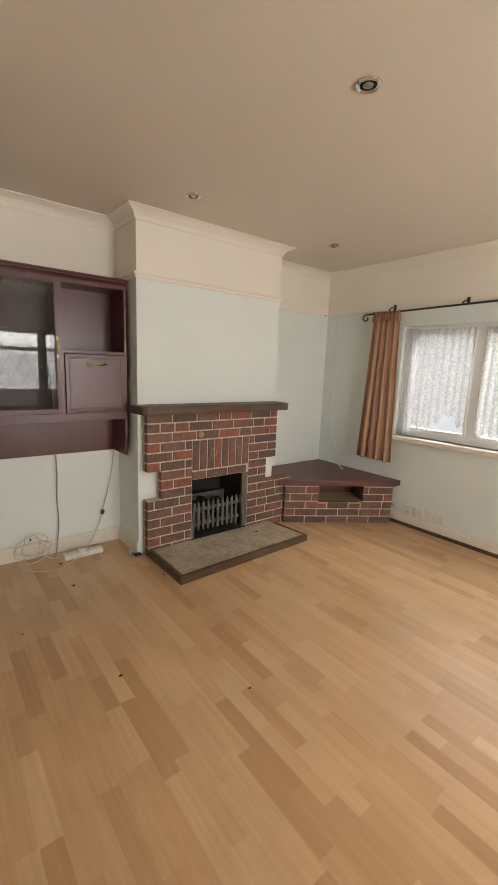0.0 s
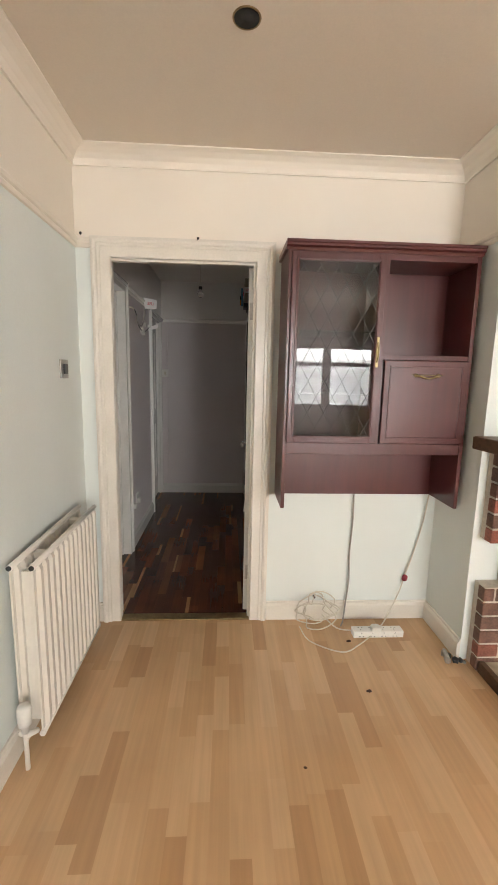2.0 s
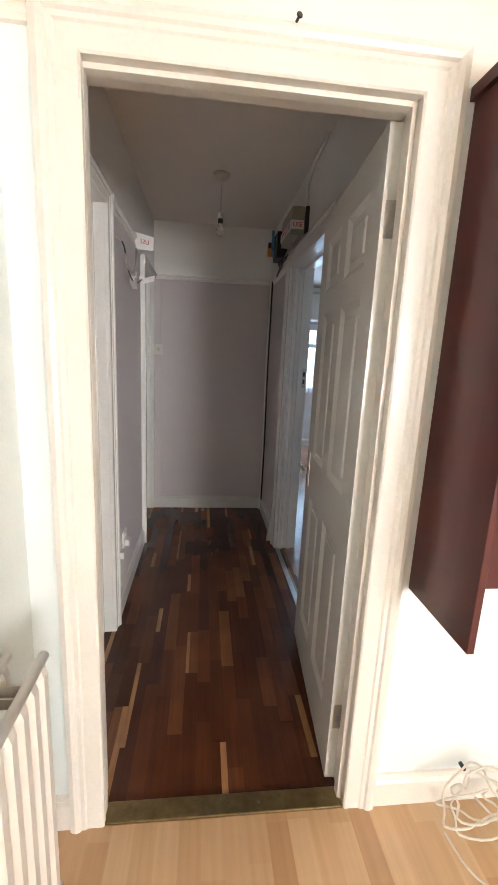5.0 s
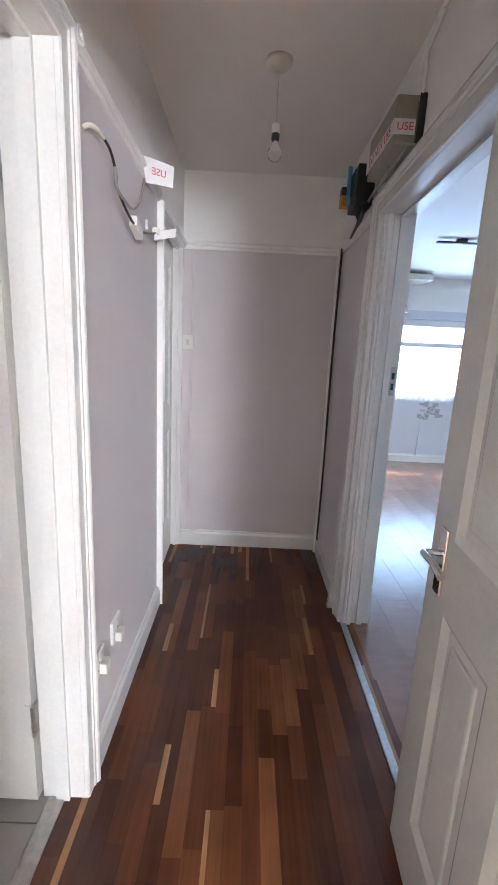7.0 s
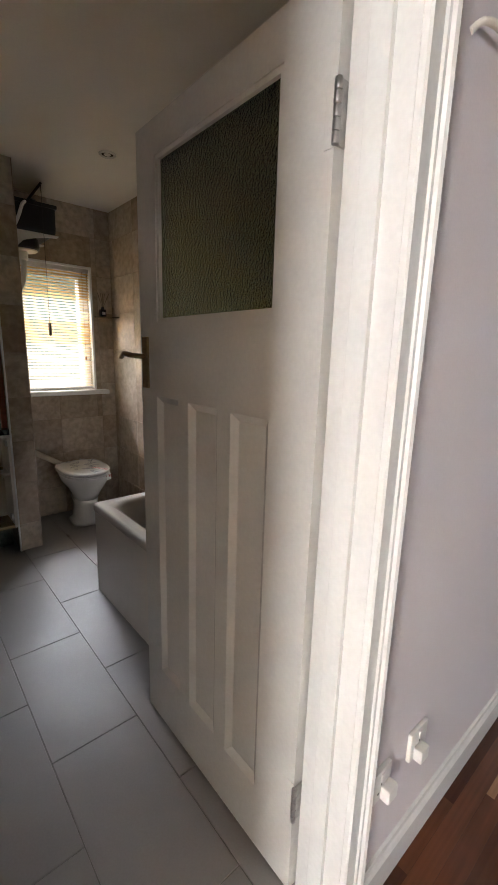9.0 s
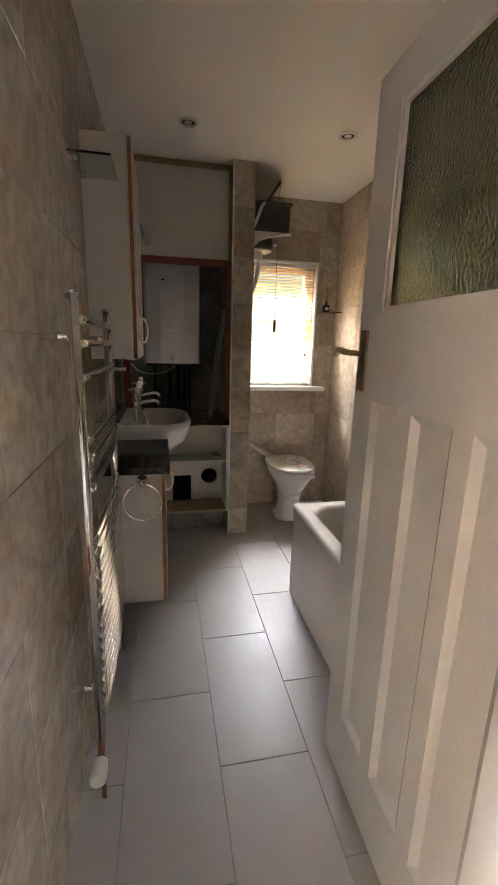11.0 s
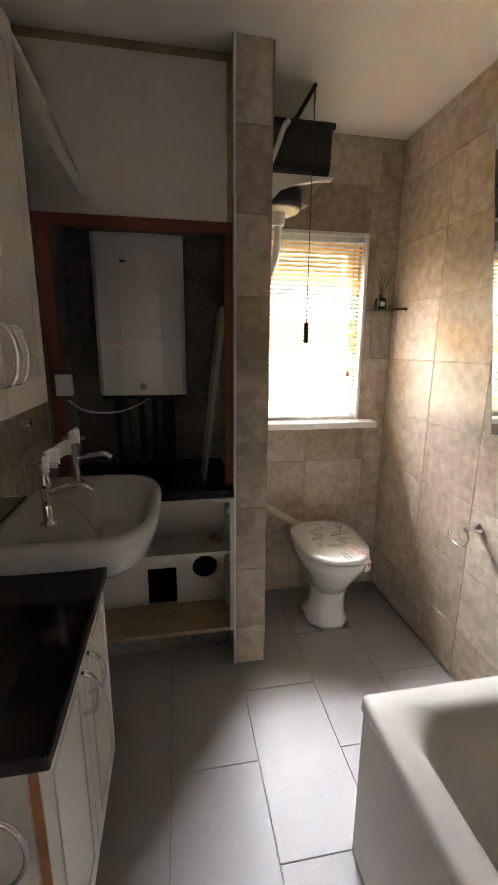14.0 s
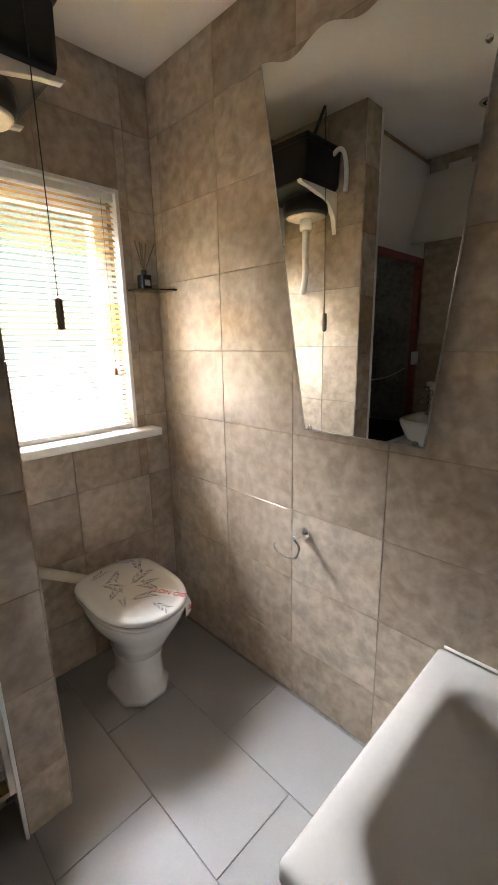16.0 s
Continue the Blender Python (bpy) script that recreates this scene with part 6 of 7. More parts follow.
lettering("DO NOT USE", pose(-3.7098, 3.56, 1.4325, 90, 0, 90), 0.014, M_RED, bo)
bm = B()
box(bm, -3.92, -3.73, 3.49, 3.86, 1.187, 1.202)
part("base_tray", bm, M_BLACKM, bo)
for y, w in ((3.545, 0.014), (3.60, 0.011), (3.655, 0.016), (3.715, 0.014), (3.765, 0.017), (3.80, 0.012)):
    pp = thing("boiler_pipe", (-3.82, y, 0.86), "dark lagged pipe running down from the boiler", "pipe", "boiler pipes")
    bm = B()
    tube(bm, [(-3.82, y, 1.19), (-3.82, y, 0.843)], w, 10)
    part("pipe", bm, M_COPPER if w < 0.0115 else M_BLACKM, pp)
lb_ = thing("leaning_board", (-3.6, 3.98, 0.862), "narrow grey board leaning inside the cupboard", "board")
bm = B()
prism(bm, [(3.925, 0.843), (3.937, 0.843), (4.035, 1.58), (4.01, 1.58)], -3.70, -3.52, axis="x", bevel=0.001)
part("board", bm, M_CABLE, lb_)
cable("boiler_flex", [(-3.50, 3.40, 1.21), (-3.60, 3.45, 1.15), (-3.72, 3.56, 1.13), (-3.80, 3.66, 1.16), (-3.82, 3.72, 1.21)], 0.004, M_CABLEW, "thin white flex drooping below the boiler")
fs = thing("fused_spur", (-3.50, 3.39, 1.24), "white fused switch on the cupboard timber", "switch")
bm = B()
box(bm, -3.4505, -3.428, 3.375, 3.435, 1.235, 1.315, bevel=0.004)
part("plate", bm, M_PLASTIC, fs)

lc = thing("base_cupboard", (-3.6, 3.7, 0.13), "open white base cupboard with holes cut in its back", "cupboard")
X0, X1, Y0, Y1, Z0, Z1 = -3.62, -3.395, 3.40, 4.042, 0.175, 0.804
for nm, q in (("side_panel", (X0, X1, Y1 - 0.016, Y1, Z0, Z1)), ("side_panel", (X0, X1, Y0, Y0 + 0.016, Z0, Z1)), ("top_rail", (X1 - 0.03, X1, Y0 + 0.016, Y1 - 0.016, Z1 - 0.016, Z1))):
    bm = B()
    box(bm, *q, bevel=0.001)
    part(nm, bm, M_UNIT, lc)
bm = B()
box(bm, X0 + 0.004, X1, Y0 + 0.016, Y1 - 0.016, Z0, Z0 + 0.018, bevel=0.001)
part("bottom_board", bm, M_CHIP, lc)
bm = B()
box(bm, X0 + 0.004, X1 - 0.03, Y0 + 0.016, Y1 - 0.016, 0.535, 0.551, bevel=0.001)
part("shelf", bm, M_UNIT, lc)
bm = B()
ys = [Y0 + 0.016, 3.658, 3.793, Y1 - 0.016]
for ya, yb, za, zb in ((ys[0], ys[1], 0.193, 0.80), (ys[1], ys[2], 0.385, 0.80), (ys[2], ys[3], 0.193, 0.28), (ys[2], ys[3], 0.465, 0.80)):
    box(bm, X0 - 0.004, X0 + 0.003, ya, yb, za, zb)
cy0, cz0, rr = 3.930, 0.375, 0.060
n = 32
sq = []
for i in range(n):
    a = 2 * math.pi * i / n
    c, s_ = math.cos(a), math.sin(a)
    ty = (ys[3] - cy0) / c if c > 1e-6 else (ys[2] - cy0) / c if c < -1e-6 else 9
    tz = (0.465 - cz0) / s_ if s_ > 1e-6 else (0.28 - cz0) / s_ if s_ < -1e-6 else 9
    t_ = min(ty, tz)
    sq.append((cy0 + c * t_, cz0 + s_ * t_))
ci_ = [(cy0 + rr * math.cos(2 * math.pi * i / n), cz0 + rr * math.sin(2 * math.pi * i / n)) for i in range(n)]
for i in range(n):
    j = (i + 1) % n
    bm.faces.new([bm.verts.new((X0 + 0.003, *p)) for p in (ci_[i], sq[i], sq[j], ci_[j])])
    bm.faces.new([bm.verts.new((X, *p)) for X, p in ((X0 + 0.003, ci_[i]), (X0 + 0.003, ci_[j]), (X0 - 0.012, ci_[j]), (X0 - 0.012, ci_[i]))])
part("back_panel", bm, M_UNIT, lc)
# black sheet paints the shade seen through the cut holes
bm = B()
box(bm, -3.94, -3.93, 3.34, 4.06, 0.0, 0.83)
part("dark_void", bm, M_SOOT_SHADE, lc, "black sheet standing in for the shade behind the cupboard")
for z in (0.23, 0.73):
    bm = B()
    box(bm, -3.45, -3.405, Y1 - 0.03, Y1 - 0.0165, z, z + 0.035, bevel=0.003)
    part("hinge", bm, M_STEEL, lc)
vk = thing("stop_valve", (-3.55, 3.95, 0.551), "small brass stop valve lying on the shelf", "valve")
bm = B()
tube(bm, [(-3.55, 3.95, 0.562), (-3.52, 4.005, 0.562)], 0.010, 10)
lathe(bm, [(0.014, 0), (0.015, 0.006), (0.010, 0.012)], (-3.54, 3.972, 0.569), seg=12)
part("body", bm, M_BRONZE, vk)
bm = B()
box(bm, -3.55, -3.535, 3.41, 4.03, 0.0, 0.174)
structure("trim_plinth", bm, M_DARKW, "dark recessed cupboard plinth", "trim")

# wash basin with two taps
ba = thing("wash_basin", (-3.2, 3.5, 0.7), "white ceramic wash basin with two chrome taps", "basin")
bm = B()
def basin_ring(gx, gy0, gy1, z, n=44):
    out = []
    cx, cyy, rx, ry = -3.10, 3.328 + (0.43 + gy1 + gy0) / 2 - gy0, 0.312 + gx, (0.43 + gy1 + gy0) / 2
    for i in range(n):
        a = 2 * math.pi * i / n
        c, s_ = math.cos(a), math.sin(a)
        p = 3.4 if s_ > 0 else 9
        out.append((cx + rx * math.copysign(abs(c) ** (2 / p), c) * (1 - 0.06 * max(0, s_)), cyy + ry * math.copysign(abs(s_) ** (2 / p), s_), z))
    return out
ring_loft(bm, [basin_ring(-0.16, 0, -0.17, 0.726), basin_ring(-0.10, 0, -0.09, 0.761), basin_ring(-0.035, 0, -0.03, 0.816), basin_ring(-0.006, 0, -0.006, 0.886), basin_ring(0, 0, 0, 0.918), basin_ring(-0.008, 0, -0.008, 0.929),
               basin_ring(-0.03, -0.02, -0.024, 0.931), basin_ring(-0.045, -0.14, -0.036, 0.923), basin_ring(-0.06, -0.155, -0.055, 0.886), basin_ring(-0.10, -0.17, -0.09, 0.826), basin_ring(-0.17, -0.20, -0.14, 0.801)])
part("bowl", bm, M_CERAMIC, ba)
bm = B()
lathe(bm, [(0.022, 0), (0.020, 0.004), (0.008, 0.002)], (-3.08, 3.565, 0.803), seg=18)
part("waste", bm, M_STEEL, ba)
for k, x in enumerate((-2.935, -3.30)):
    bm = B()
    lathe(bm, [(0.026, 0), (0.024, 0.008), (0.013, 0.016), (0.012, 0.10), (0.017, 0.106), (0.017, 0.135), (0.012, 0.142), (0.011, 0.165), (0.018, 0.17), (0.018, 0.18), (0.004, 0.183)], (x, 3.455, 0.929), seg=18)
    tube(bm, [(x - 0.04, 3.455, 1.10), (x + 0.04, 3.455, 1.10)], 0.007, 8)
    tube(bm, [(x, 3.415, 1.10), (x, 3.495, 1.10)], 0.007, 8)
    tube(bm, curve_pts([(x, 3.46, 1.025), (x, 3.505, 1.035), (x, 3.555, 1.04), (x, 3.58, 1.025)], 6), 0.010, 10)
    part("tap", bm, M_CHROME, ba)
bm = B()
tube(bm, curve_pts([(-3.1, 3.43, 0.93), (-3.1, 3.475, 0.931), (-3.085, 3.52, 0.886), (-3.08, 3.56, 0.816)], 5), 0.002, 6)
part("plug_chain", bm, M_STEEL, ba)
tp = thing("tape_strip", (-3.1, 3.45, 1.10), "crumpled white warning tape stretched across both taps", "tape")
bm = B()
pts = curve_pts([(-2.90, 3.465, 1.11), (-2.97, 3.47, 1.115), (-3.1, 3.465, 1.103), (-3.23, 3.47, 1.115), (-3.33, 3.465, 1.11)], 6)
rows = [[bm.verts.new(p + Vector((0, 0.012 * math.sin(i), s * 0.024 + 0.004 * math.sin(i * 2.1)))) for s in (-1, 1)] for i, p in enumerate(pts)]
for a, b in zip(rows, rows[1:]):
    bm.faces.new((a[0], a[1], b[1], b[0]))
t_ = part("strip", bm, M_TAPE, tp)
thicken(t_, 0.001)
wtap = thing("wall_stop_tap", (-3.05, 3.36, 1.20), "chrome stop tap on the tiled wall", "tap")
bm = B()
tube(bm, [(-3.05, 3.33, 1.20), (-3.05, 3.40, 1.20)], 0.010, 10)
tube(bm, [(-3.09, 3.385, 1.20), (-3.00, 3.385, 1.20)], 0.007, 8)
part("body", bm, M_CHROME, wtap)

# vanity unit with black top
va = thing("vanity_unit", (-2.58, 3.45, 0.23), "white wall-hung vanity unit with worn orange edging", "vanity")
bm = B()
box(bm, -2.852, -2.302, 3.328, 3.582, 0.23, 0.821, bevel=0.002)
part("carcass", bm, M_UNIT, va)


def panel_door(parent, x0, x1, y, z0, z1, hx, h0, h1):
    """A laminate door with a planted frame bead and a bow handle."""
    bm = B()
    box(bm, x0, x1, y, y + 0.019, z0, z1, bevel=0.003)
    leaf = part("door", bm, M_UNIT, parent)
    bm = B()
    for q in ((x0 + 0.045, x0 + 0.055, z0 + 0.06, z1 - 0.06), (x1 - 0.055, x1 - 0.045, z0 + 0.06, z1 - 0.06), (x0 + 0.055, x1 - 0.055, z0 + 0.06, z0 + 0.07), (x0 + 0.055, x1 - 0.055, z1 - 0.07, z1 - 0.06)):
        box(bm, q[0], q[1], y + 0.019, y + 0.023, q[2], q[3], bevel=0.0015)
    parts("bead", bm, M_UNIT, leaf)
    bm = B()
    w = (h1 - h0) * 0.1
    tube(bm, curve_pts([(hx, y + 0.020, h0), (hx, y + 0.044, h0 + w), (hx, y + 0.055, (h0 + h1) / 2), (hx, y + 0.044, h1 - w), (hx, y + 0.020, h1)], 6), 0.0055, 10)
    part("handle", bm, M_CHROME, leaf, "chrome bow handle")


panel_door(va, -2.575, -2.302, 3.583, 0.235, 0.815, -2.548, 0.66, 0.76)
panel_door(va, -2.849, -2.579, 3.583, 0.235, 0.815, -2.606, 0.66, 0.76)
bm = B()
box(bm, -2.3018, -2.2996, 3.586, 3.600, 0.237, 0.813)
part("edge_strip", bm, M_EDGE, va, "worn orange-brown edge strip")
vt = thing("bathroom_worktop", (-2.58, 3.46, 0.822), "black gloss worktop slab on the vanity unit", "worktop")
bm = B()
box(bm, -2.862, -2.288, 3.328, 3.622, 0.8225, 0.851, bevel=0.006)
part("slab", bm, M_BLACKW, vt)
tr = thing("towel_ring", (-2.30, 3.51, 0.72), "chrome towel ring on the vanity's end", "towel ring")
bm = B()
lathe(bm, [(0.026, 0), (0.025, 0.006), (0.016, 0.012), (0.012, 0.035), (0.016, 0.04), (0.004, 0.046)], (-2.302, 3.508, 0.795), (1, 0, 0), 20)
part("rose", bm, M_CHROME, tr)
bm = B()
tube(bm, [(-2.268, 3.508 + 0.076 * math.sin(a), 0.712 + 0.078 * math.cos(a)) for a in np.linspace(0, 2 * math.pi, 41)], 0.0045, 10)
part("ring", bm, M_CHROME, tr)
wcab = thing("bathroom_wall_cabinet", (-2.6, 3.42, 1.28), "tall white wall cabinet with chrome handles", "cabinet")
bm = B()
box(bm, -2.868, -2.362, 3.328, 3.485, 1.283, 2.067, bevel=0.002)
part("carcass", bm, M_UNIT, wcab)
panel_door(wcab, -2.613, -2.362, 3.4865, 1.284, 2.065, -2.588, 1.345, 1.455)
panel_door(wcab, -2.866, -2.617, 3.4865, 1.284, 2.065, -2.642, 1.345, 1.455)
bm = B()
box(bm, -2.3618, -2.3596, 3.490, 3.503, 1.286, 2.063)
part("edge_strip", bm, M_EDGE, wcab, "worn orange-brown edge strip")
bx_ = thing("boxed_shelf", (-3.2, 3.40, 1.93), "white open-bottomed boxed shelf against the wall", "shelf")
bm = B()
prism(bm, [(3.330, 2.33), (3.372, 2.33), (3.545, 1.93), (3.515, 1.93), (3.36, 2.28), (3.330, 2.28)], -3.463, -3.08, axis="x")
part("boxing", bm, M_UNIT, bx_)
for x0, x1, y1, z in ((-2.310, -2.10, 3.458, 1.898), (-2.885, -2.34, 3.425, 1.03)):
    gs = thing("glass_shelf", ((x0 + x1) / 2, 3.36, z), "clear glass shelf on the beige tiled wall", "shelf", "glass shelves")
    bm = B()
    box(bm, x0, x1, 3.332, y1, z, z + 0.007, bevel=0.002)
    g = part("glass", bm, M_GREENG, gs)
    g.visible_shadow = False
    for x in (x0 + 0.03, x1 - 0.03):
        bm = B()
        lathe(bm, [(0.010, 0), (0.010, 0.02), (0.006, 0.03)], (x, 3.329, z - 0.004), (0, 1, 0), 12)
        part("bracket", bm, M_CHROME, gs)

# towel radiator
tw = thing("towel_radiator", (-1.99, 3.39, 0.2), "tall chrome ladder towel radiator on the wall", "radiator")
for x in (-2.300, -1.665):
    bm = B()
    tube(bm, [(x, 3.400, 0.22), (x, 3.400, 1.455)], 0.016, 14)
    part("post", bm, M_CHROME, tw)
    bm = B()
    lathe(bm, [(0.018, 0), (0.018, 0.008), (0.012, 0.012)], (x, 3.400, 1.454), seg=14)
    part("cap", bm, M_CHROME, tw)
    for z in (0.40, 1.36):
        bm = B()
        tube(bm, [(x, 3.328, z), (x, 3.400, z)], 0.009, 10)
        part("bracket", bm, M_CHROME, tw)
for z in [1.40, 1.345, 1.265, 1.105, 1.065, 1.025, 0.985] + [0.84 - 0.036 * k for k in range(16)]:
    bm = B()
    tube(bm, curve_pts([(-2.300, 3.413, z), (-2.13, 3.420, z), (-1.99, 3.422, z), (-1.85, 3.420, z), (-1.665, 3.413, z)], 3), 0.0095, 10)
    part("bar", bm, M_CHROME, tw)
bm = B()
tube(bm, [(-1.665, 3.400, 0.23), (-1.665, 3.400, 0.17), (-1.61, 3.39, 0.165)], 0.010, 10)
tube(bm, [(-1.665, 3.400, 0.17), (-1.665, 3.400, 0.0)], 0.0075, 10)
part("pipe", bm, M_COPPER, tw)
bm = B()
tube(bm, [(-2.300, 3.400, 0.23), (-2.300, 3.400, 0.0)], 0.0075, 10)
part("pipe", bm, M_COPPER, tw)
bm = B()
lathe(bm, [(0.016, 0), (0.022, 0.005), (0.024, 0.03), (0.024, 0.06), (0.018, 0.068)], (-1.64, 3.400, 0.165), (1, 0, 0.1), 18)
part("valve_head", bm, M_PLASTIC, tw)
downlight(-3.028, 3.750, 2.43, "recessed bathroom downlight, switched off", ring=M_STEEL)
downlight(-2.951, 4.574, 2.43, "white recessed bathroom downlight, switched off", ring=M_WHITE)
ev = thing("vent_plate", (-3.2, 3.33, 2.3), "small white blank vent plate on the wall", "vent")
bm = B()
box(bm, -3.35, -3.23, 3.328, 3.345, 2.25, 2.37, bevel=0.004)
part("plate", bm, M_PLASTIC, ev)

# ---- hall things ----
pen = thing("pendant_lamp", (-0.316, 4.92, 2.43), "bare bulb pendant under a white ceiling rose", "pendant light")
bm = B()
lathe(bm, [(0.052, 0), (0.050, -0.012), (0.034, -0.026), (0.012, -0.032)], (-0.316, 4.92, 2.43), seg=24)
part("ceiling_rose", bm, M_CREAMP, pen)
bm = B()
tube(bm, [(-0.316, 4.92, 2.40), (-0.316, 4.92, 2.215)], 0.0022, 8)
part("flex", bm, M_CABLEW, pen)
bm = B()
lathe(bm, [(0.006, 0.0), (0.015, -0.004), (0.016, -0.030), (0.017, -0.034), (0.015, -0.036)], (-0.316, 4.92, 2.224), seg=18)
part("lampholder", bm, M_PLASTIC, pen)
bm = B()
lathe(bm, [(0.0155, 0), (0.0155, -0.020), (0.012, -0.026)], (-0.316, 4.92, 2.189), seg=16)
part("bulb_cap", bm, M_BLACKM, pen)
bm = B()
lathe(bm, [(0.011, 0), (0.014, -0.010), (0.024, -0.026), (0.029, -0.042), (0.026, -0.058), (0.016, -0.070), (0.002, -0.074)], (-0.316, 4.92, 2.166), seg=20)
g = part("bulb", bm, M_GLASS, pen)
g.visible_shadow = False

socket_plate((-0.82, 4.265, 0.368), "x", 1, 0.086, group="hall sockets", label="white single socket low on the hall wall")
socket_plate((-0.82, 4.445, 0.368), "x", 1, 0.086, group="hall sockets", label="white single socket low on the hall wall")
for y in (4.28, 4.435):
    pl = thing("plug_adaptor", (-0.808, y, 0.36), "white plug pushed into the hall socket", "plug", "hall plugs")
    bm = B()
    box(bm, -0.8075, -0.783, y - 0.02, y + 0.02, 0.332, 0.370, bevel=0.005)
    part("plug_body", bm, M_PLASTIC, pl)
se = thing("wall_switch_box", (-0.79, 5.90, 1.42), "white surface-mounted switch on the end wall", "switch")
bm = B()
box(bm, -0.815, -0.745, 5.878, 5.905, 1.375, 1.46, bevel=0.004)
part("box", bm, M_PLASTIC, se)
bm = B()
box(bm, -0.79, -0.772, 5.873, 5.879, 1.40, 1.435, bevel=0.002)
part("rocker", bm, M_CREAMP, se)
cd = thing("conduit", (-0.762, 5.90, 0.11), "lilac-painted cable conduit up the end wall", "conduit")
bm = B()
box(bm, -0.768, -0.752, 5.894, 5.905, 0.11, 1.985, bevel=0.003)
part("cover", bm, M_LILAC, cd)

# loose wires with tape flags
lw = thing("loose_wires", (-0.815, 4.30, 1.89), "loose black and grey wires hanging from the wall", "wires")
bm = B()
tube(bm, curve_pts([(-0.795, 4.34, 1.903), (-0.788, 4.40, 1.89), (-0.784, 4.437, 1.85), (-0.782, 4.44, 1.812), (-0.78, 4.50, 1.782), (-0.78, 4.58, 1.764), (-0.78, 4.68, 1.760), (-0.78, 4.80, 1.782), (-0.785, 4.96, 1.825)], 8), 0.0042, 8)
part("lead", bm, M_BLACK, lw)
bm = B()
tube(bm, curve_pts([(-0.784, 4.435, 1.86), (-0.778, 4.413, 1.828), (-0.776, 4.424, 1.80), (-0.776, 4.50, 1.792), (-0.778, 4.59, 1.798), (-0.78, 4.67, 1.842), (-0.785, 4.74, 1.90), (-0.792, 4.80, 1.965)], 8), 0.0048, 8)
part("earth_wire", bm, M_CABLE, lw)
bm = B()
tube(bm, curve_pts([(-0.82, 4.292, 1.888), (-0.808, 4.305, 1.902), (-0.798, 4.33, 1.905), (-0.792, 4.365, 1.90)], 8), 0.0062, 8)
part("white_wire", bm, M_CABLEW, lw)
for y0, y1, z0, z1, turn in ((4.61, 4.70, 1.742, 1.776, -0.30), (4.95, 5.02, 1.815, 1.838, -0.25)):
    bm = B()
    box(bm, -0.797, -0.770, y0, y1, z0, z1, bevel=0.004)
    bmesh.ops.subdivide_edges(bm, edges=bm.edges[:], cuts=1, use_grid_fill=True)
    for v in bm.verts:
        v.co += Vector((0.3, 0.6, 0.6)) * 0.006 * noise.noise(v.co * 31)
    bmesh.ops.rotate(bm, verts=bm.verts[:], cent=(-0.78, (y0 + y1) / 2, (z0 + z1) / 2), matrix=Matrix.Rotation(turn, 3, "X"))
    part("connector", bm, M_PLASTIC, lw, "connector wrapped in white tape")
bm = B()
box(bm, -0.816, -0.806, 4.912, 4.926, 1.825, 1.862, bevel=0.003)
part("cable_clip", bm, M_PLASTIC, lw)


def flag(name, corners, label, text=None, tm=None, size=0.05):
    root = thing(name, corners[0], label, "tape", "warning tape")
    bm = B()
    bm.faces.new([bm.verts.new(p) for p in corners])
    bmesh.ops.subdivide_edges(bm, edges=bm.edges[:], cuts=4, use_grid_fill=True)
    for v in bm.verts:
        v.co.x += 0.004 * noise.noise(v.co * 25)
    ob = part("strip", bm, M_TAPE, root)
    thicken(ob, 0.0008)
    if text:
        lettering(text, tm, size, M_RED, root)
    return root


flag("warning_tape", [(-0.812, 4.86, 2.068), (-0.705, 4.93, 2.060), (-0.712, 4.93, 1.985), (-0.800, 4.86, 1.975)], "white tape flag with red reversed lettering", "USE",
     Matrix.Translation((-0.757, 4.8925, 2.022)) @ Matrix.Rotation(radians(33.5), 4, "Z") @ Matrix.Rotation(radians(90), 4, "X") @ Matrix.Scale(-1, 4, (1, 0, 0)), 0.036)
flag("warning_tape", [(-0.79, 4.95, 1.825), (-0.715, 5.03, 1.865), (-0.715, 5.03, 1.83), (-0.79, 4.95, 1.795)], "crumpled strip of red and white tape")

# consumer unit and meter over the front room door
cu2 = thing("fuse_box", (0.12, 4.85, 2.08), "old cream fuse box fixed above the doorway", "fuse box")
bm = B()
box(bm, 0.075, 0.168, 4.70, 5.02, 2.075, 2.225, bevel=0.006)
part("casing", bm, M_FUSE, cu2)
bm = B()
box(bm, 0.144, 0.168, 4.680, 4.699, 2.080, 2.222, bevel=0.003)
part("end_plate", bm, M_BLACK, cu2)
bm = B()
box(bm, 0.071, 0.0748, 4.6965, 5.03, 2.105, 2.152)
box(bm, 0.0749, 0.143, 4.6965, 4.6995, 2.105, 2.152)
part("warning_tape", bm, M_TAPE, cu2, "white tape with red lettering")
lettering("DO NOT USE", Matrix.Translation((0.0706, 4.86, 2.128)) @ Matrix.Rotation(radians(-90), 4, "Z") @ Matrix.Rotation(radians(90), 4, "X"), 0.044, M_RED, cu2)
lettering("USE", pose(0.109, 4.6960, 2.128, 90, 0, 0), 0.034, M_RED, cu2)
bm = B()
random.seed(5)
for k in range(7):
    y = 4.70 + k * 0.05
    tube(bm, curve_pts([(0.12, y, 2.09), (0.115 + 0.02 * random.random(), y + 0.03, 2.07), (0.13, y + 0.10, 2.068 + 0.01 * random.random()), (0.14, y + 0.22, 2.075)], 5), 0.006, 7)
parts("tail_cable", bm, M_CABLE, cu2)
mt = thing("electricity_meter", (0.12, 5.33, 2.07), "dark electricity meter with taped orange lead", "meter")
bm = B()
box(bm, 0.085, 0.168, 5.24, 5.42, 2.07, 2.24, bevel=0.008)
part("case", bm, M_BLACK, mt)
bm = B()
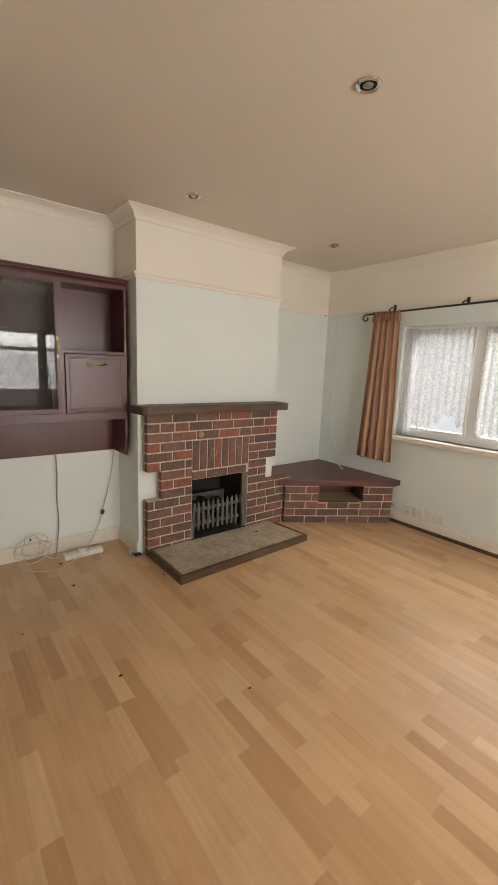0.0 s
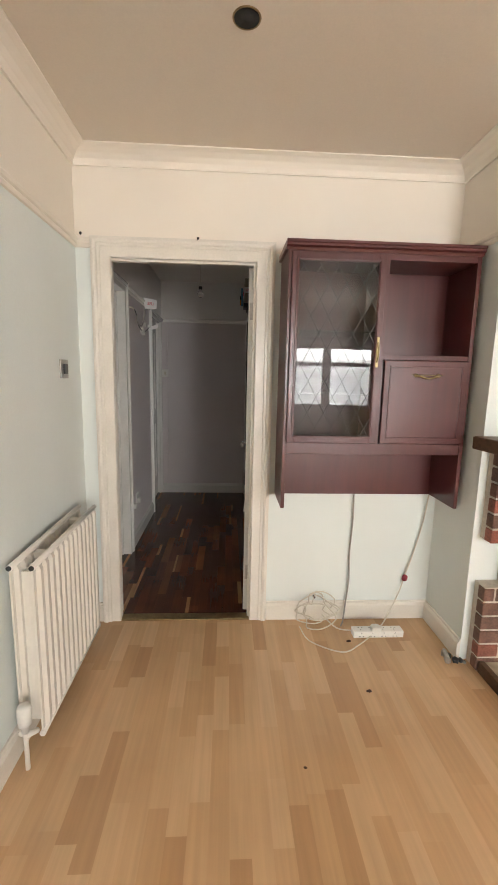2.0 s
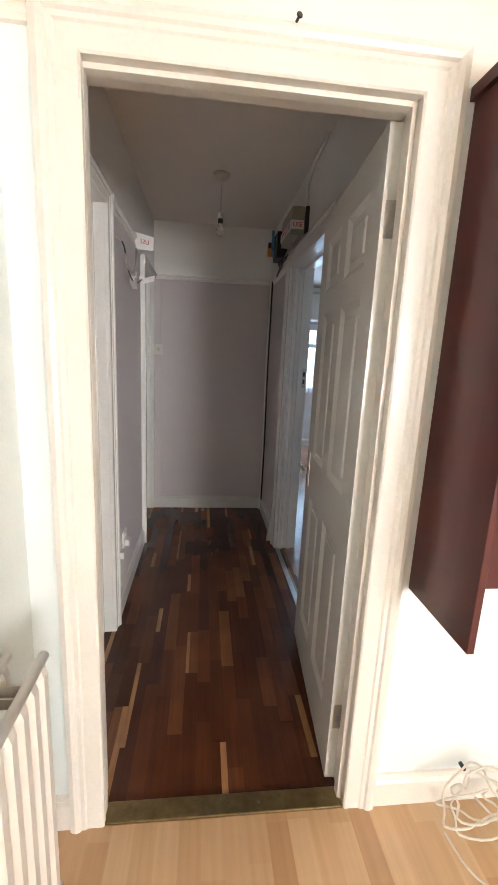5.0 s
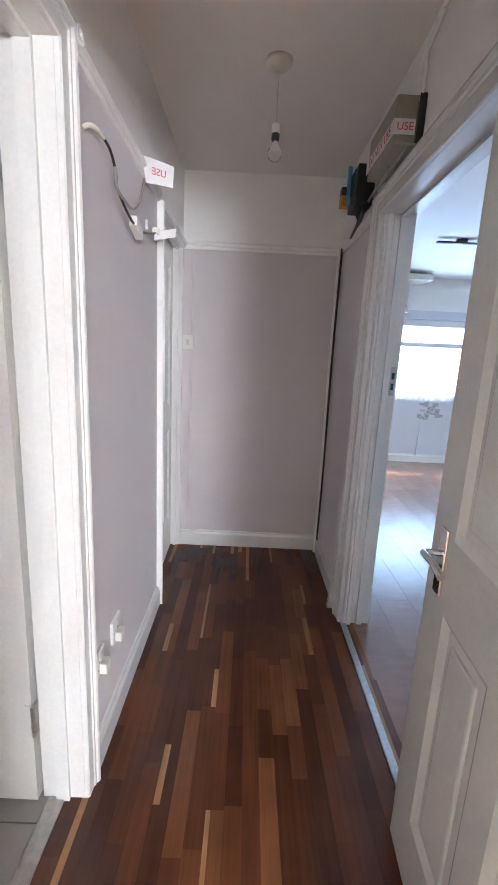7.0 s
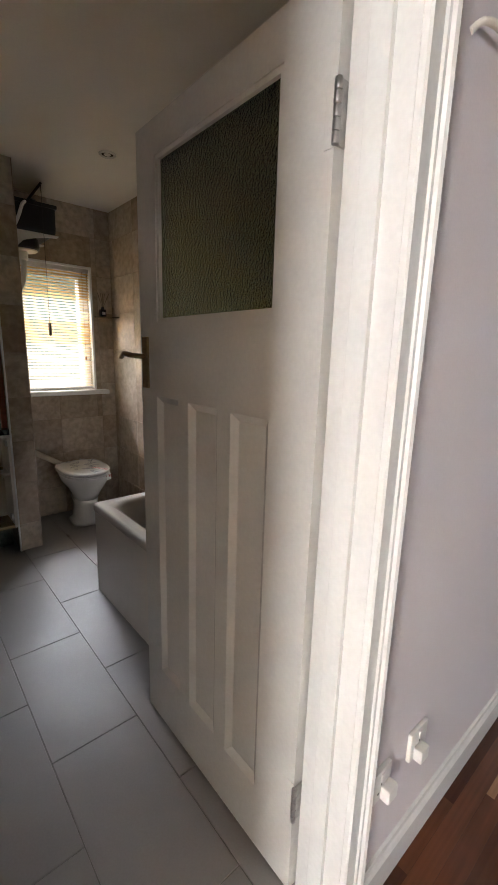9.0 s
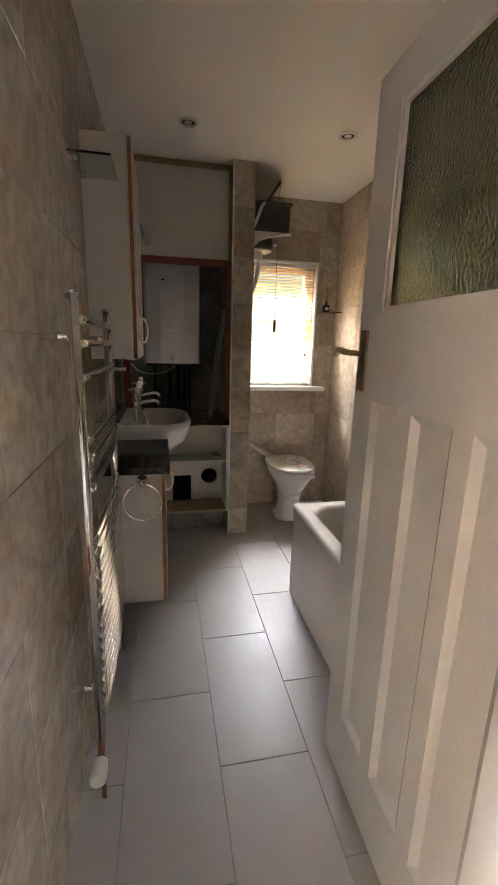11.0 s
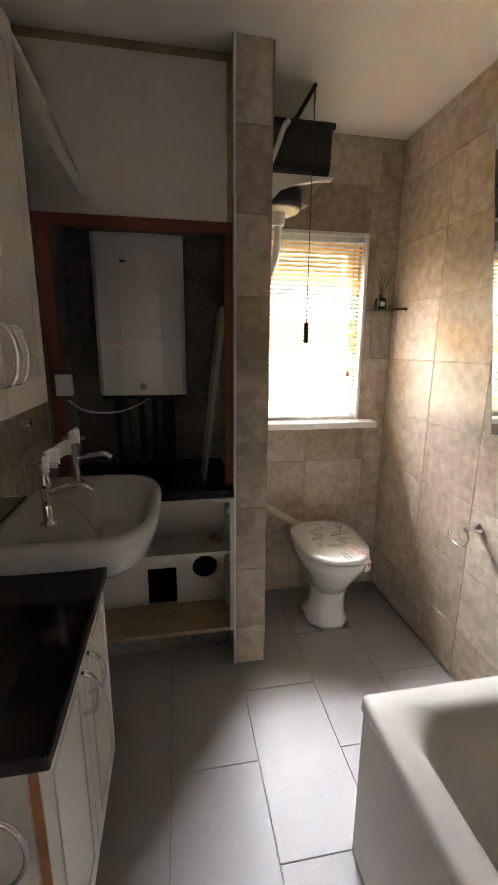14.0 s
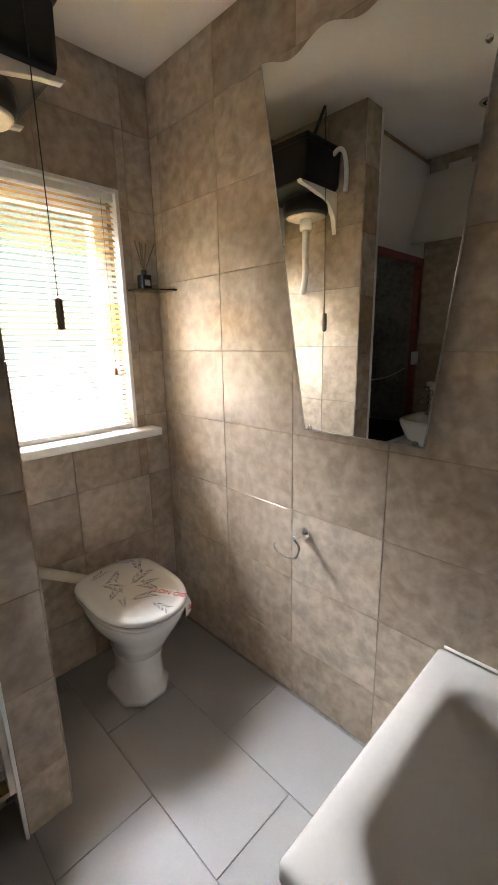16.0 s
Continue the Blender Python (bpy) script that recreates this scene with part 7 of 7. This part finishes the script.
box(bm, 0.078, 0.086, 5.27, 5.39, 2.13, 2.225, bevel=0.003)
g = part("window", bm, M_GREENG, mt)
bm = B()
box(bm, 0.055, 0.13, 5.45, 5.50, 2.125, 2.175, bevel=0.003)
part("orange_tape", bm, M_ORANGE, mt)
bm = B()
box(bm, 0.055, 0.13, 5.45, 5.50, 2.176, 2.215, bevel=0.003)
part("lead_end", bm, M_BLACK, mt)
bm = B()
tube(bm, [(0.074, 5.36, 2.10), (0.072, 5.365, 2.27)], 0.011, 10)
part("blue_sleeve", bm, M_BLUE, mt)
bm = B()
for k in range(5):
    tube(bm, curve_pts([(0.13, 5.25 + 0.03 * k, 2.08), (0.12, 5.22 + 0.03 * k, 2.045), (0.135, 5.30 + 0.02 * k, 2.03), (0.15, 5.44 + 0.035 * k, 2.025 - 0.004 * k)], 6), 0.007, 8)
parts("tail_cable", bm, M_BLACK, mt)
bm = B()
tube(bm, curve_pts([(0.155, 4.72, 2.22), (0.155, 4.73, 2.30), (0.16, 4.74, 2.36), (0.160, 4.66, 2.40), (0.160, 4.45, 2.415), (0.160, 4.35, 2.43)], 7), 0.008, 8)
tube(bm, curve_pts([(0.150, 4.69, 2.20), (0.15, 4.68, 2.28), (0.158, 4.70, 2.35), (0.16, 4.60, 2.40)], 7), 0.007, 8)
parts("supply_cable", bm, M_HALLW, cu2)
for x, y, z0, z1, r, mm in ((0.150, 5.86, 0.0, 2.03, 0.010, M_HALLW), (0.155, 5.82, 0.11, 2.02, 0.007, M_BLACK), (0.152, 5.168, 0.0, 2.06, 0.009, M_WHITE)):
    cp = thing("cable_pipe", (x, y, z0), "painted cable pipe running up the hall wall", "pipe", "hall pipes")
    bm = B()
    tube(bm, curve_pts([(x, y, z0), (x + 0.004, y + 0.006, 0.6), (x - 0.003, y, 1.3), (x, y, z1)], 6), r, 8)
    part("pipe", bm, mm, cp)
fb = thing("loose_batten", (0.13, 5.20, 0.0), "short white batten leaning by the door frame", "batten")
bm = B()
prism(bm, [(0.118, 0.0), (0.150, 0.0), (0.164, 0.30), (0.148, 0.30)], 5.18, 5.21, axis="y", bevel=0.002)
part("batten", bm, M_WHITE, fb)
cl = thing("rail_hook", (-0.80, 4.24, 2.05), "white round pipe clip at the rail's end", "clip")
bm = B()
tube(bm, [(-0.80, 4.235 + 0.018 * math.cos(a), 2.045 + 0.018 * math.sin(a)) for a in np.linspace(0, 2 * math.pi, 17)], 0.006, 8)
part("ring", bm, M_HALLW, cl)
bm = B()
box(bm, -0.30, 0.09, 3.55, 4.08, 2.405, 2.43, bevel=0.003)
structure("loft_hatch", bm, M_MAROOND, "dark brown wooden loft hatch in the hall ceiling", "hatch")

# ---- front room things ----
oc = thing("overhead_cupboard", (1.3, 8.6, 1.96), "white overhead cupboard high beside the window", "cupboard")
bm = B()
box(bm, 0.95, 1.56, 8.42, 8.758, 1.96, 2.33, bevel=0.02)
part("body", bm, M_UNIT, oc)
bm = B()
prism(bm, [(0.95, 2.335), (1.78, 2.335), (1.78, 2.36), (1.76, 2.40), (0.95, 2.40)], 8.36, 8.758, axis="y", bevel=0.004)
part("top_board", bm, M_UNIT, oc)
bm = B()
lathe(bm, [(0.016, 0), (0.014, 0.004), (0.004, 0.005)], (1.50, 8.42, 2.03), (0, -1, 0), 14)
part("knob", bm, M_BLACKM, oc)
cf = thing("ceiling_fitting", (1.42, 7.05, 2.40), "slim dark metal ceiling light bar", "ceiling light")
bm = B()
box(bm, 1.22, 1.66, 7.02, 7.06, 2.395, 2.41, bevel=0.004)
part("bar", bm, M_BLACKM, cf)
bm = B()
lathe(bm, [(0.05, 0), (0.045, -0.02), (0.02, -0.022)], (1.44, 7.04, 2.43), seg=20)
part("canopy", bm, M_BLACKM, cf)
pw_ = thing("torn_wallpaper", (2.1, 8.755, 0.6), "torn patch of patterned wallpaper under the window", "wallpaper")
bm = B()
random.seed(8)
for k in range(22):
    x, z = 1.98 + 0.30 * random.random(), 0.62 + 0.20 * random.random()
    a, b = 0.015 + 0.03 * random.random(), 0.01 + 0.03 * random.random()
    box(bm, x - a, x + a, 8.755 - 0.003 * random.random(), 8.76, z - b, z + b)
part("fragments", bm, M_LEAF, pw_)
bm = B()
tube(bm, [(2.0, 8.752, 0.05), (2.02, 8.752, 0.62)], 0.008, 6)
part("cable", bm, M_ROOMG, pw_)
wn_ = thing("sheer_curtain", (2.0, 8.74, 0.82), "thin white sheer hanging below the front window", "curtain")
bm = B()
hanging(bm, "y", 8.79, 1.0, 3.2, 1.05, lambda s: 0.80 + 0.02 * math.sin(s * 60), 30, 0.010, cols=160, rows=3)
part("cloth", bm, M_NET, wn_)

# ---- pieces: floor strips, floor tiles, wall tiles ----
PIECES = {}


def piece_mesh(name, sx, sy, sz, material, chamfer):
    key = (name, round(sx, 3), round(sy, 3), round(sz, 3))
    if key not in PIECES:
        b2 = B()
        box(b2, 0, key[1], 0, key[2], 0, key[3])
        if chamfer:
            bmesh.ops.bevel(b2, geom=b2.edges[:], offset=chamfer, segments=1, affect="EDGES")
        me = bpy.data.meshes.new(name)
        b2.to_mesh(me)
        b2.free()
        me.materials.append(material)
        PIECES[key] = me
    return PIECES[key]


def lay(name, parent, at, size, material, chamfer=0.0):
    ob = new(name, piece_mesh(name, *size, material, chamfer))
    ob.parent = parent
    ob.matrix_basis = Matrix.Translation(at)
    return ob


def strips(name, parent, x0, x1, y0, y1, w, lengths, material, gap, near, rest_label, seed, streak=None):
    """Strip floor along y; strips inside near(x, y) are pieces, the rest one joined mesh."""
    rng = random.Random(seed)
    rest_v, rest_f = [], []
    x = x0
    while x < x1 - 0.005:
        wx = min(w, x1 - x)
        y = y0 - rng.random() * lengths[-1]
        while y < y1:
            ln = rng.choice(lengths)
            a, b = max(y, y0), min(y + ln, y1)
            if b - a > 0.01:
                if near(x, a) and streak and rng.random() < 0.15:
                    k = wx * rng.uniform(0.22, 0.5)
                    lo, hi = (x, x + k) if rng.random() < 0.5 else (x + wx - k, x + wx)
                    ly = round(b - a, 2) - gap
                    lay("sapwood_strip", parent, (lo, a, -0.006), (round(hi - lo, 3) - gap, ly, 0.006), streak)
                    lay(name, parent, (hi if lo == x else x, a, -0.006), (round(wx - (hi - lo), 3) - gap, ly, 0.006), material)
                elif near(x, a):
                    lay(name, parent, (x, a, -0.006), (wx - gap, round(b - a, 2) - gap if b < y1 else b - a - gap, 0.006), material)
                else:
                    k = len(rest_v)
                    rest_v += [(px, py, pz) for px in (x, x + wx - gap) for py in (a, b - gap) for pz in (-0.006, 0.0)]
                    rest_f += [tuple(k + i for i in q) for q in ((0, 1, 3, 2), (4, 6, 7, 5), (0, 4, 5, 1), (2, 3, 7, 6), (1, 5, 7, 3))]
            y += ln
        x += w
    if rest_v:
        me = bpy.data.meshes.new(name + "s")
        me.from_pydata(rest_v, [], rest_f)
        me.materials.append(material)
        ob = new(name + "s", me)
        ob.parent = parent
        tagged(ob, rest_label, kind="stuff")


def find(name):
    return bpy.data.objects[name]


strips("floor_strip", find("floor_lounge"), -0.83, 3.52, -2.0, 3.235, 0.066, [0.22, 0.30, 0.36, 0.42, 0.48], M_LAM, 0.0004,
       lambda x, y: x < 1.0 and y > 1.0, "beech laminate strips of the lounge floor", 3)
strips("floor_strip", find("floor_hall"), -0.88, 0.24, 3.30, 5.905, 0.0545, [0.20, 0.28, 0.35, 0.42, 0.48], M_WALNUT, 0.0004,
       lambda x, y: True, "walnut strips of the hall floor", 11, streak=M_SAP)
strips("floor_strip", find("floor_front_room"), 0.24, 4.05, 3.4, 8.76, 0.19, [0.8, 1.0, 1.2], M_PINE, 0.001,
       lambda x, y: x < 2.3 and y > 4.2, "laminate strips of the front room floor", 7)

# bathroom floor: 0.615 x 0.305 tiles in half bond along x
fb_ = find("floor_bathroom")
TX, TY, G = 0.615, 0.3045, 0.0032
for r in range(-2, 7):
    ya, yb = 3.758 + (r - 1) * TY, 3.758 + r * TY
    ya, yb = max(ya, 3.326), min(yb, 4.989)
    if yb - ya < 0.02:
        continue
    joint = -2.922 if r % 2 == 1 else -2.615
    for k in range(-3, 5):
        xa, xb = joint + k * TX, joint + (k + 1) * TX
        xa, xb = max(xa, -3.946), min(xb, -0.925)
        if xb - xa < 0.02:
            continue
        lay("floor_tile", fb_, (xa + G / 2, ya + G / 2, -0.008), (xb - xa - G, yb - ya - G, 0.008), M_FTILE, 0.0012)

# wall tiles: 0.357 x 0.283, stacked
ZJ = [z for z in (1.080 + 0.2832 * k for k in range(-4, 6)) if -0.1 < z < 2.5]
ZJ = [0.0] + [z for z in ZJ if 0.03 < z < 2.42] + [2.43]


def tile_wall(parent, axis, plane, sgn, u0, u1, ujoint, step, holes=(), zj=ZJ, proud=0.004):
    us = [u0] + [u for u in (ujoint + step * k for k in range(-14, 15)) if u0 + 0.01 < u < u1 - 0.01] + [u1]
    g = 0.0026
    for ua, ub in zip(us, us[1:]):
        for za, zb in zip(zj, zj[1:]):
            cells = [(ua, ub, za, zb)]
            for h in holes:
                nxt = []
                for a, b, c, d in cells:
                    if b <= h[0] or a >= h[1] or d <= h[2] or c >= h[3]:
                        nxt.append((a, b, c, d))
                        continue
                    if a < h[0]:
                        nxt.append((a, h[0], c, d))
                    if b > h[1]:
                        nxt.append((h[1], b, c, d))
                    m0, m1 = max(a, h[0]), min(b, h[1])
                    if c < h[2]:
                        nxt.append((m0, m1, c, h[2]))
                    if d > h[3]:
                        nxt.append((m0, m1, h[3], d))
                cells = nxt
            for a, b, c, d in cells:
                if b - a < 0.015 or d - c < 0.015:
                    continue
                lo = plane if sgn > 0 else plane - proud
                if axis == "y":
                    lay("wall_tile", parent, (a + g / 2, lo, c + g / 2), (b - a - g, proud, d - c - g), M_WTILE, 0.001)
                else:
                    lay("wall_tile", parent, (lo, a + g / 2, c + g / 2), (proud, b - a - g, d - c - g), M_WTILE, 0.001)


tile_wall(find("wall_bathroom_mirror"), "y", 4.99, -1, -3.943, -0.94, -3.530, 0.3575)
tile_wall(find("wall_bathroom_window"), "x", -3.947, 1, 4.184, 4.986, 4.867, 0.345, holes=[(4.195, 4.826, 1.028, 1.993)])
tile_wall(find("wall_boiler_partition"), "x", -3.396, 1, 4.052, 4.180, 9.0, 0.357, zj=[0.0] + [z - 0.04 for z in ZJ[1:-1]] + [2.43])
tile_wall(find("wall_boiler_partition"), "y", 4.180, 1, -3.943, -3.392, -3.60, 0.357)
tile_wall(find("wall_bathroom_radiator"), "y", 3.325, 1, -3.46, -0.94, -3.16, 0.3575)
tile_wall(find("wall_bathroom_door"), "x", -0.94, -1, 4.16, 4.986, 4.50, 0.3575)
